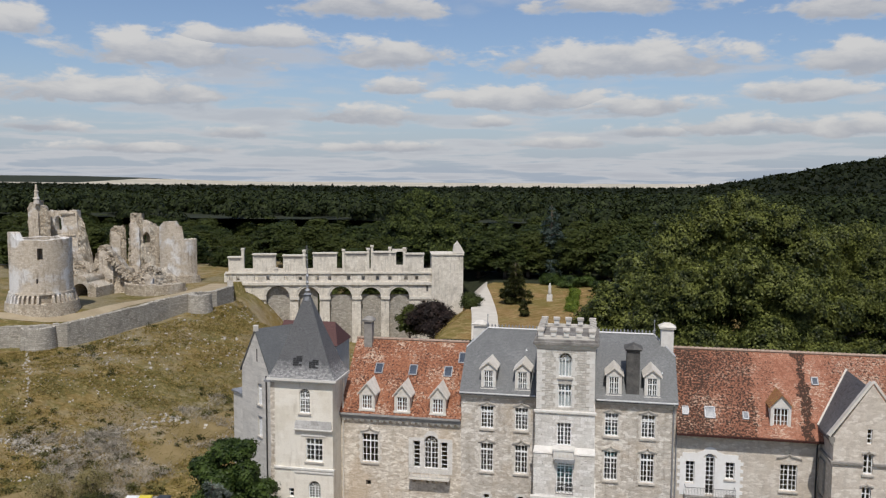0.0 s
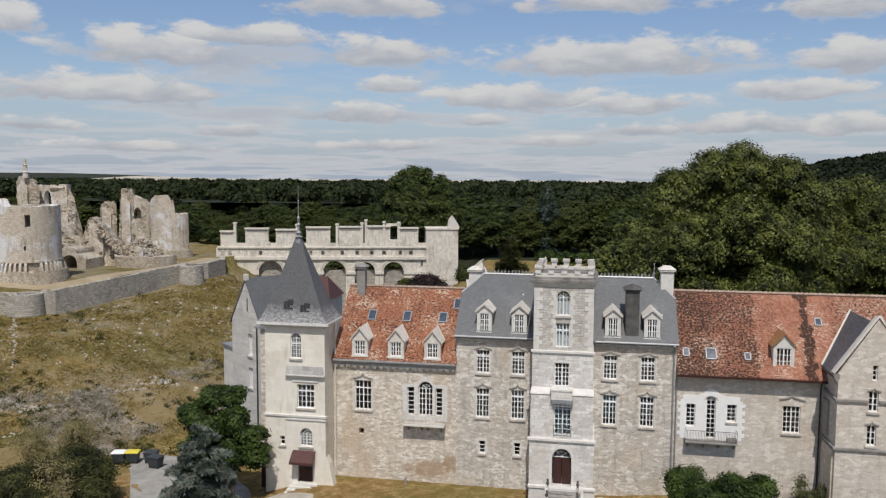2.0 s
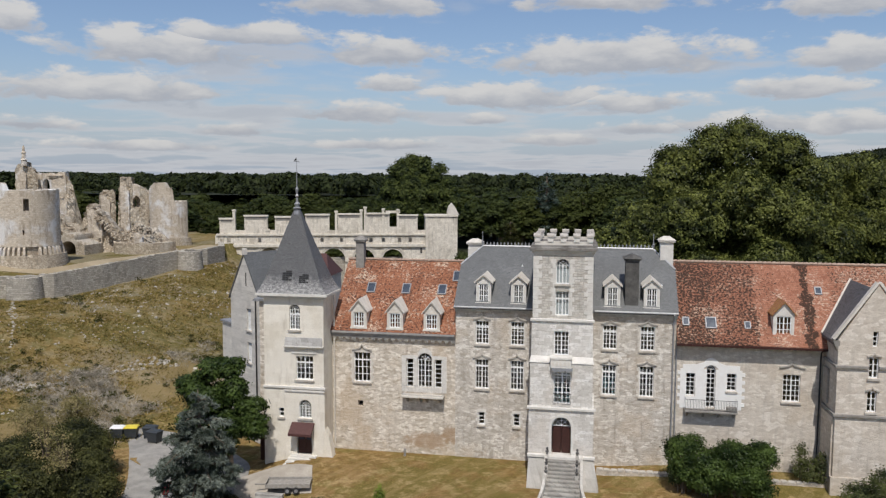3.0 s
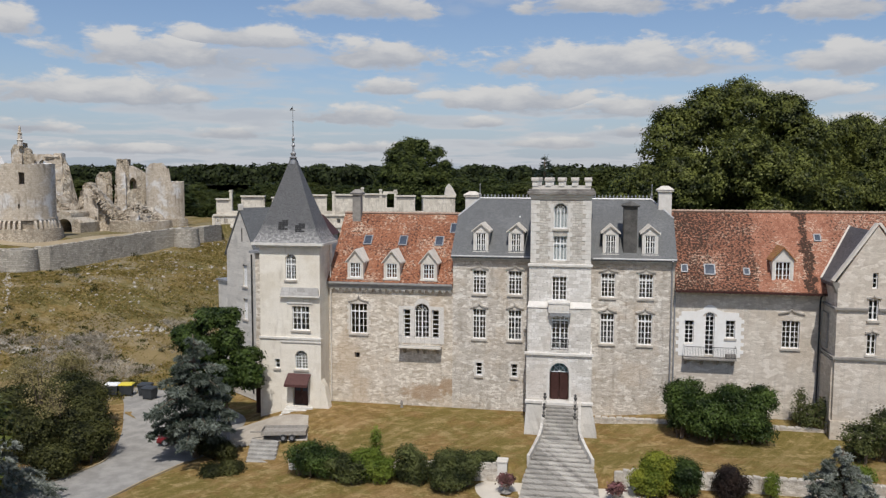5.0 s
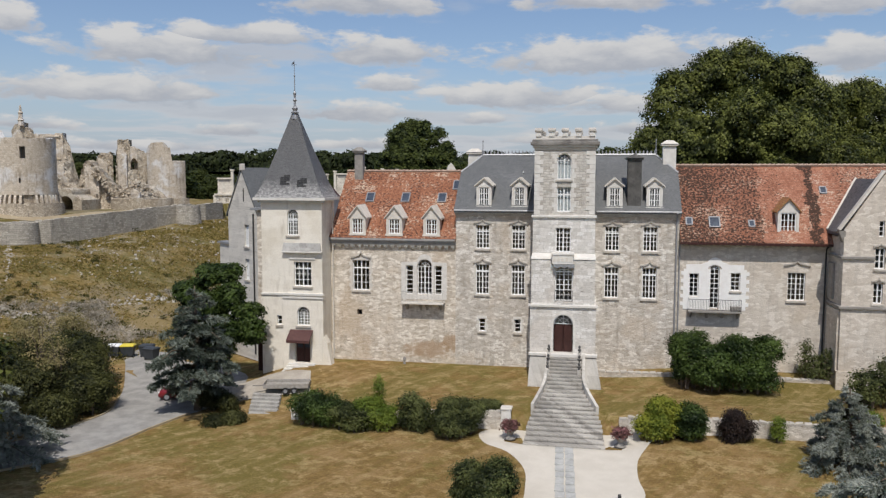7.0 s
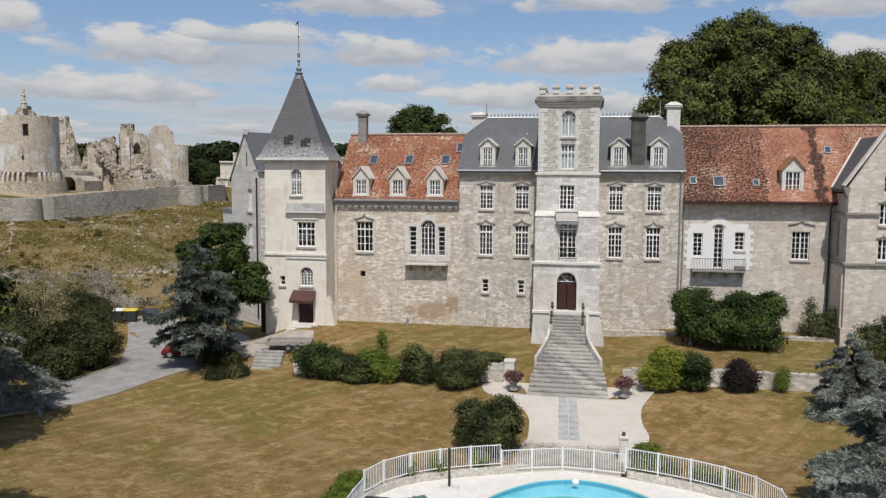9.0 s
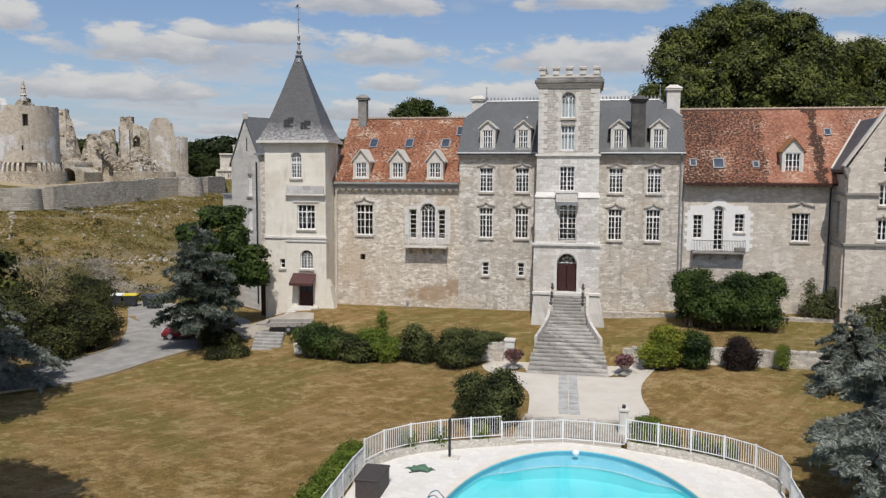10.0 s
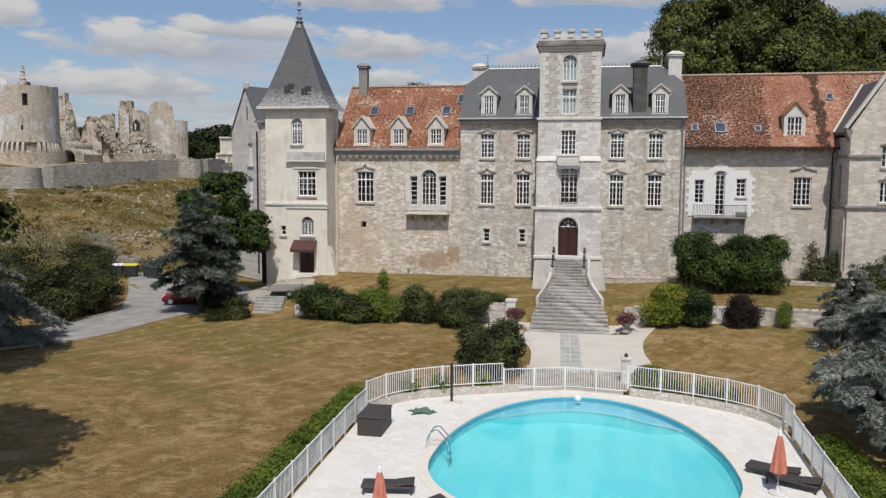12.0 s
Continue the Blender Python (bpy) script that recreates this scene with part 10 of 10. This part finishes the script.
# tree out of view that throws its shade on the lawn
plant_tree("shade_tree", broad_tree_meshes(72, 24.0, 5.8, 12.0, 12000, 0.36, M["leaf_plane"], n=11, clump=0.8), pose(-15.2, -54.2, gz(-15.2, -54.2)), "leafy lawn tree whose shade falls on the grass")

plant_tree("shade_tree", broad_tree_meshes(73, 14.5, 6.0, 4.0, 15000, 0.3, M["leaf_plane"], n=9, clump=0.9), pose(-27.6, -33.8, gz(-27.6, -33.8)), "leafy tree beside the drive whose shade falls on the lawn")

# ---------------------------------------------------------------- great trees behind the house
big_lobes = [(-9.2, -1.0, 17.4, 4.6, 4.6, 4.4), (-6.4, 0.6, 23.6, 4.6, 4.6, 4.4), (-2.4, 1.5, 26.0, 4.6, 4.6, 4.4), (2.2, 1.0, 26.8, 4.8, 4.8, 4.5), (6.2, 1.5, 26.0, 4.2, 4.2, 4.2), (8.8, 0.5, 23.0, 4.2, 4.2, 4.2),
             (-4.6, -4.5, 19.6, 4.8, 4.6, 4.2), (0.6, -5.6, 21.2, 5.0, 4.8, 4.6), (5.6, -4.8, 19.8, 4.8, 4.6, 4.4), (9.6, -2.0, 17.2, 4.6, 4.6, 4.6), (-8.6, -3.6, 11.6, 4.6, 4.6, 4.4), (-3.4, -7.0, 13.6, 4.8, 4.4, 4.2),
             (2.4, -7.6, 14.4, 5.0, 4.4, 4.6), (7.6, -6.0, 12.4, 4.8, 4.6, 4.6), (11.4, -2.2, 10.6, 4.0, 4.2, 4.2), (-7.6, -5.0, 6.6, 4.4, 4.2, 3.8), (-1.0, -8.2, 7.8, 4.8, 4.2, 4.0), (5.4, -7.6, 7.4, 4.8, 4.2, 4.0), (10.6, -4.4, 6.0, 4.2, 4.2, 3.8), (0.0, 2.0, 10.0, 5.5, 5.0, 6.0), (-5.5, 1.0, 12.0, 4.6, 4.6, 5.5), (6.0, 1.0, 12.5, 5.0, 4.6, 5.5), (-9.5, 0.0, 8.0, 4.2, 4.2, 4.5), (0.5, -5.0, 11.0, 5.2, 4.6, 5.0), (4.5, -4.0, 15.5, 4.6, 4.4, 4.6), (-4.5, -4.0, 10.0, 5.0, 4.6, 5.0), (3.0, 0.0, 19.0, 5.5, 5.0, 5.0), (-3.0, -0.5, 18.0, 5.2, 5.0, 5.0), (7.5, -4.2, 9.5, 4.6, 4.4, 4.6)]
right_lobes = [(-4.4, 0.0, 22.4, 3.8, 3.8, 3.7), (-0.6, 0.6, 22.0, 3.6, 3.6, 3.4), (3.4, 0.0, 22.4, 4.2, 4.2, 4.0), (7.4, 0.4, 22.6, 4.4, 4.4, 4.0), (-4.6, -2.4, 16.4, 4.0, 4.0, 4.2), (0.4, -3.0, 16.8, 4.4, 4.0, 4.2), (5.6, -2.4, 16.4, 4.4, 4.2, 4.2), (-3.6, -3.0, 10.0, 4.2, 4.2, 4.2), (2.4, -3.6, 10.0, 4.4, 4.0, 4.2), (7.4, -2.0, 9.6, 4.2, 4.2, 4.0)]
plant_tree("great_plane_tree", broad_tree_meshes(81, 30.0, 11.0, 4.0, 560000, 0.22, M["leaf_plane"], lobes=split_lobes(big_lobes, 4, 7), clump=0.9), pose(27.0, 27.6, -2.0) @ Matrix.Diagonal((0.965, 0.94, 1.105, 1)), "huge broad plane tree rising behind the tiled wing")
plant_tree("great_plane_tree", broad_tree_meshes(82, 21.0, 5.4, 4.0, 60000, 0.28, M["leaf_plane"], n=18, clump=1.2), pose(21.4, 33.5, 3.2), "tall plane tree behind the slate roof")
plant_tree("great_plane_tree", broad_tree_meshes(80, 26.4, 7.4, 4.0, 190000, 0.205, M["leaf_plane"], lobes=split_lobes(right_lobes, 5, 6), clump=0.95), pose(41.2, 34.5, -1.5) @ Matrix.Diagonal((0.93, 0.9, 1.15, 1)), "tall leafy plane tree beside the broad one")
plant_tree("great_plane_tree", broad_tree_meshes(83, 20.0, 9.0, 4.0, 60000, 0.36, M["leaf_wood"], n=18, clump=1.9), pose(50.0, 42.0, 3.0), "tall dark broadleaf tree behind the tiled wing")
plant_tree("great_plane_tree", broad_tree_meshes(84, 25.0, 11.0, 4.0, 40000, 0.36, M["leaf_wood"], n=14, clump=2.0), pose(70.0, 56.0, 3.0), "tall dark broadleaf tree at the park edge")
plant_tree("park_tree", broad_tree_meshes(85, 13.5, 6.0, 1.0, 32000, 0.36, M["leaf_plane"], n=10, clump=1.5), pose(13.5, 50.0, 4.0), "mid-green park tree beside the lawn")
plant_tree("park_tree", broad_tree_meshes(86, 15.0, 6.5, 1.0, 32000, 0.38, M["leaf_plane"], n=10, clump=1.5), pose(17.5, 66.0, 5.5), "rounded park tree at the lawn edge")
plant_tree("moat_tree", broad_tree_meshes(87, 9.6, 6.6, 1.5, 30000, 0.32, M["leaf_red"], n=9, clump=1.2), pose(-23.5, 92.0, -3.0), "dark copper leafed tree in the moat")
plant_tree("moat_tree", broad_tree_meshes(88, 9.0, 3.4, 1.0, 4000, 0.5, M["leaf_wood"], n=7, clump=1.2), pose(-29.5, 96.0, -3.5), "dark green tree in the moat")

big = [broad_tree_meshes(90 + i, h_, s_, st, 16000, 0.52, M["leaf_wood"], n=16, clump=s_ * 0.15) for i, (h_, s_, st) in enumerate(((22, 9.5, 0.6), (20, 8.0, 0.5), (18, 7.0, 0.4), (21, 7.5, 0.8)))]
thin = [broad_tree_meshes(190 + i, h_, s_, st, 6000, 0.85, M["leaf_wood"], n=12, clump=s_ * 0.18) for i, (h_, s_, st) in enumerate(((22, 9.5, 0.6), (20, 8.0, 0.5), (18, 7.0, 0.4), (21, 7.5, 0.8)))]
oak_lobes = [(-6.0, 0, 12.5, 4.4, 4.4, 3.8), (-3.2, 0, 17.0, 4.6, 4.6, 3.8), (0.5, 0, 19.4, 4.8, 4.8, 4.0), (4.4, 0, 18.6, 4.2, 4.2, 3.8), (6.6, -1, 13.6, 4.0, 4.0, 4.0), (1.0, -3, 13.5, 5.4, 4.6, 4.6), (-2.4, -3, 9.0, 5.2, 4.6, 4.4), (4.0, -3, 8.4, 5.0, 4.6, 4.4), (0.5, 1, 12.0, 6.4, 5.0, 6.0)]
plant_tree("rear_oak", broad_tree_meshes(95, 23.0, 8.0, 3.0, 70000, 0.38, M["leaf_oak"], lobes=split_lobes(oak_lobes, 6, 5), clump=1.1), pose(-34.6, 128.0, 6.0) @ Matrix.Diagonal((1.1, 1.0, 1.06, 1)), "great dark oak behind the bridge")
plant_tree("rear_oak", broad_tree_meshes(96, 18.2, 3.4, 3.0, 13000, 0.42, M["leaf_oak"], n=9, clump=1.2), pose(-24.6, 126.0, 6.2), "slimmer dark tree beside the park path")
rng = random.Random(33)
placed = []
for i in range(4000):
    y = rng.uniform(126, 262)
    x = rng.uniform(-260, 170)
    if -8 < x < 16 and y < 150:
        continue
    if not -0.86 * (y + 74) - 8 < x - 10 < 0.36 * (y + 74) + 8:
        continue
    if math.hypot(x - MOUND[0], y - MOUND[1]) < 50 or (x > 60 and y < 90):
        continue
    if any((x - a) ** 2 + (y - b) ** 2 < 72 for a, b in placed):
        continue
    placed.append((x, y))
    if len(placed) > 225:
        break
for x in range(30, 130, 11):
    placed.append((x + rng.uniform(-3, 3), 75 + rng.uniform(-12, 25)))
for x, y in ((-100, 128), (-86, 124), (-72, 118), (-60, 120), (-48, 128), (-125, 122), (-140, 112), (-150, 95), (-165, 80), (-110, 132), (-36, 124), (22, 88), (27, 104), (18, 120), (30, 122), (38, 95), (-7, 139), (1, 141), (8, 137), (14, 131), (-13, 136), (4, 152), (-4, 156), (-21, 143), (-16, 150), (-25, 152)):
    placed.append((x, y))
for x, y in placed:
    s = rng.uniform(0.75, 1.08)
    near = -60 < x < 10 and y < 160
    m = pose(x, y, ground_z(x, y) - 0.3, 0, 0, rng.uniform(0, 360)) @ Matrix.Diagonal((s, s, s * (0.55 if x < -50 else 0.66 if near else rng.uniform(0.54, 0.76)), 1))
    plant_tree("woodland_tree", (big if y < 200 else thin)[rng.randrange(4)], m, "dark green broadleaf tree of the park woods", group="park woods")
# conifers and hedges in the park
cedar("dark_yew", -6.2, 96.0, gz(-6.2, 96), 9.0, 3.4, 97, M["needle_dark"], "dark clipped yew beside the park path", 14, 0.03, 0.7, 0.1, 110)
cedar("dark_yew", -3.0, 80.0, gz(-3.0, 80), 3.4, 1.2, 98, M["needle_dark"], "small clipped yew on the lawn", 8, 0.03, 0.4, 0.1, 60)
cedar("park_spruce", -1.0, 140.0, gz(-1, 140), 20.0, 5.5, 99, M["needle_cedar"], "grey-green spruce at the wood edge", 18, 0.05, 0.8, 0.12, 90)
for k, (x, y, r) in enumerate(((4, 124, 3.0), (9, 126, 2.6), (12, 118, 2.4), (-1, 128, 2.6))):
    bush("park_shrub", [(x, y, gz(x, y) + 2.6, r)], 1500, 0.5, "leaf_laurel", "light green shrub at the end of the lawn", 110 + k, 1.0)
bush("park_hedge", [(6.0, 88 + 4 * i, gz(6, 88) + 1.0, 1.3) for i in range(8)], 3000, 0.4, "leaf_light", "low hedge along the park lawn", 120, 0.8, "hedge")
bush("moat_ivy", [(-14.5, 88.0, gz(-14.5, 88) + 2.0, 2.0), (-15.2, 95.0, gz(-15.2, 95) + 2.0, 2.0), (-17.0, 102.0, gz(-17, 102) + 2.0, 1.8)], 2600, 0.5, "leaf_wood", "dark shrub on the moat bank", 121, 1.0)


# ---------------------------------------------------------------- far woods
def far_woods():
    """Crowns of distant woodland, one lumpy dome each, out to the open fields."""
    rg = np.random.default_rng(5)
    n_dir = 26
    golden = math.pi * (3 - math.sqrt(5))
    sphere = []
    for i in range(n_dir):
        zz = 1 - 1.25 * (i + 0.5) / n_dir
        r = math.sqrt(max(0, 1 - zz * zz))
        sphere.append((r * math.cos(golden * i), r * math.sin(golden * i), zz))
    pts, nrs, sizes = [], [], []
    count = 0
    y = 205.0
    while y < 2350:
        gap = 8.5 + max(0, y - 240) * 0.010
        half = 130 + y * 0.85
        x = -half - 60
        while x < half:
            px, py = x + rg.uniform(-0.4, 0.4) * gap, y + rg.uniform(-0.4, 0.4) * gap
            x += gap
            if y < 245 and -0.86 * (py + 74) < px < 0.36 * (py + 74) and rg.uniform() < 0.75:
                continue
            g = ground_z(px, py)
            r = gap * rg.uniform(0.55, 0.8)
            hgt = rg.uniform(13, 19)
            m = 210 if y < 330 else 100 if y < 480 else 40 if y < 900 else 22
            d = rg.normal(0, 1, (m, 3))
            d[:, 2] = np.abs(d[:, 2]) * 0.9 + 0.05
            d /= np.linalg.norm(d, axis=1, keepdims=True)
            pts.append(np.array([px, py, g + hgt - r * 0.7]) + d * np.array([r, r, r * 0.75]) * rg.uniform(0.8, 1.08, (m, 1)))
            nrs.append(d)
            sizes.append(np.full(m, r * (0.24 if y < 330 else 0.34 if y < 480 else 0.52 if y < 900 else 0.70)))
            count += 1
        y += gap * 0.9
    P, N, S = np.concatenate(pts), np.concatenate(nrs), np.concatenate(sizes)
    # crowns beyond 430 m take the darker leaves, in place of a cloud's shadow
    for name, near, mat, label in (("middle_woods", P[:, 1] < 430, "leaf_mid_shaded", "mid green woodland beyond the park, some cloud shade in its colour"), ("far_woods", P[:, 1] >= 430, "leaf_far_shaded", "woodland reaching to the far fields, cloud shade in its dark green")):
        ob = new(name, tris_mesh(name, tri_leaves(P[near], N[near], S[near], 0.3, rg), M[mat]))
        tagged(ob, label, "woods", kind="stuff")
    # near-black sheet that stands for the shade between and beneath the crowns
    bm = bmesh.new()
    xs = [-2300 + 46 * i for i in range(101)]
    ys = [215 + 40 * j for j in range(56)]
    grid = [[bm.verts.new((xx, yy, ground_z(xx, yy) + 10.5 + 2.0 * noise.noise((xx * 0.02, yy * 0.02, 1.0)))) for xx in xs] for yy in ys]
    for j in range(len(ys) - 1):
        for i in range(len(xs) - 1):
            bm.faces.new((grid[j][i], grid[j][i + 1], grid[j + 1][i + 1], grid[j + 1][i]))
    tagged(new("crown_shade_sheet", to_mesh("crown_shade_sheet", bm, M["shaded_forest_floor"], True)), "dark sheet standing for the shade beneath the far crowns", "woods", kind="stuff")


# cloud shade over the distance is put into these two leaf colours
M["leaf_mid_shaded"] = leafy("part_shaded_middle_leaves", (0.006, 0.010, 0.003), (0.042, 0.054, 0.015), 0.7, 0.06)
M["leaf_far_shaded"] = leafy("cloud_shaded_far_leaves", (0.005, 0.008, 0.003), (0.018, 0.024, 0.008), 0.7, 0.06)
far_woods()

# grass, brushwood and weeds on the castle slope
def slope_spots(rg, count, keep, r0=46.0, r1=97.0):
    """Places on the open slope that pass the test keep(x, y)."""
    out = []
    while len(out) < count:
        a, r = rg.uniform(radians(-92), radians(14)), rg.uniform(r0, r1)
        x, y = MOUND[0] + r * math.cos(a), MOUND[1] + r * math.sin(a) / 0.75
        if -6 < y < 84 and x > -104 and curtain_side(x, y) < -0.4 and keep(x, y):
            out.append((x, y))
    return out


def brush_zone(x, y):
    """How thick the dead brushwood stands: a slanting band across the slope."""
    return noise.noise((x * 0.06, y * 0.06, 5.0)) + 0.5 * noise.noise((x * 0.2, y * 0.2, 2.0)) - math.hypot((x + 50) / 13, (y - 18) / 11) * 0.32 + 0.26


def tufts():
    rg = np.random.default_rng(8)
    patchy = lambda x, y: noise.noise((x * 0.22, y * 0.22, 9.0)) + 0.6 * noise.noise((x * 0.8, y * 0.8, 4.0)) > rg.uniform(-0.6, 0.45)
    for name, count, h, w_, mat, label in (("dry_grass", 80000, 0.20, 0.20, "slope_straw", "dry ochre grass tufts on the castle slope"), ("green_grass", 30000, 0.20, 0.20, "slope_green", "olive green grass among the dry tufts")):
        P = np.array([(x + rg.normal(0, 0.1), y + rg.normal(0, 0.1), ground_z(x, y) - 0.02) for x, y in slope_spots(rg, count, patchy)])
        tagged(new(name, tris_mesh(name, blades(P, 1.3, h, w_, rg), M[mat])), label, "grass", kind="stuff")
    pts = []
    for x, y in slope_spots(rg, 2000, lambda x, y: brush_zone(x, y) > rg.uniform(-0.05, 0.35)):
        for k in range(13):
            pts.append((x + rg.normal(0, 0.28), y + rg.normal(0, 0.28), ground_z(x, y) - 0.02))
    tagged(new("dead_brushwood", tris_mesh("dead_brushwood", blades(np.array(pts), 1.1, 0.42, 0.08, rg), M["brushwood"])), "grey dead brushwood on the slope", "brushwood", kind="stuff")
    # low green weeds, thickest beside the brushwood
    pts = []
    for x, y in slope_spots(rg, 200, lambda x, y: brush_zone(x, y) > rg.uniform(-0.5, 0.4)):
        h = rg.uniform(0.25, 0.8)
        for k in range(46):
            pts.append((x + rg.normal(0, 0.3), y + rg.normal(0, 0.3), ground_z(x, y) + rg.uniform(0.02, h)))
    P = np.array(pts)
    ob = new("slope_weeds", tris_mesh("slope_weeds", tri_leaves(P, rg.normal(0, 1, P.shape) + np.array([0, 0, 0.6]), 0.2, 0.3, rg), M["weed"]))
    tagged(ob, "dark green weeds among the fallen stones", "weeds", kind="stuff")


M["weed"] = leafy("olive_weeds", (0.035, 0.035, 0.012), (0.14, 0.13, 0.045), 0.8, 0.15)
M["slope_straw"] = leafy("ochre_slope_grass", (0.20, 0.14, 0.045), (0.42, 0.31, 0.125), 0.8, 0.3)
M["slope_green"] = leafy("olive_slope_grass", (0.10, 0.088, 0.022), (0.24, 0.20, 0.055), 0.8, 0.3)
M["brushwood"] = leafy("grey_brushwood", (0.27, 0.235, 0.19), (0.56, 0.505, 0.425), 0.9, 0.2)
tufts()



# short blades over the lawn
def lawn_blades():
    rg = np.random.default_rng(12)
    pts = []
    while len(pts) < 90000:
        x, y = rg.uniform(-24, 34), -13.5 - 47 * rg.uniform() ** 0.75
        if rg.uniform() < 0.16:
            x, y = rg.uniform(-12, 30), rg.uniform(-12.8, -0.6)
        if in_deck(x, y) or (3.4 < x < 15.0 and -28.6 < y < -5.0) or (x < -19 and y > -24) or (y > -6.6 and 5 < x < 11.4):
            continue
        if noise.noise((x * 0.35, y * 0.9, 3.0)) + 0.7 * noise.noise((x * 1.4 + y * 0.5, y * 2.6, 8.0)) < rg.uniform(-0.5, 0.35):
            continue
        pts.append((x, y, ground_z(x, y) - 0.01))
    ob = new("lawn_grass", tris_mesh("lawn_grass", blades(np.array(pts), 1.6, 0.05, 0.06, rg), M["blades"]))
    tagged(ob, "short sunburnt grass with green tufts", "grass", kind="stuff")


M["blades"] = leafy("sunburnt_blades", (0.20, 0.15, 0.05), (0.40, 0.28, 0.12), 0.7, 0.3)
lawn_blades()
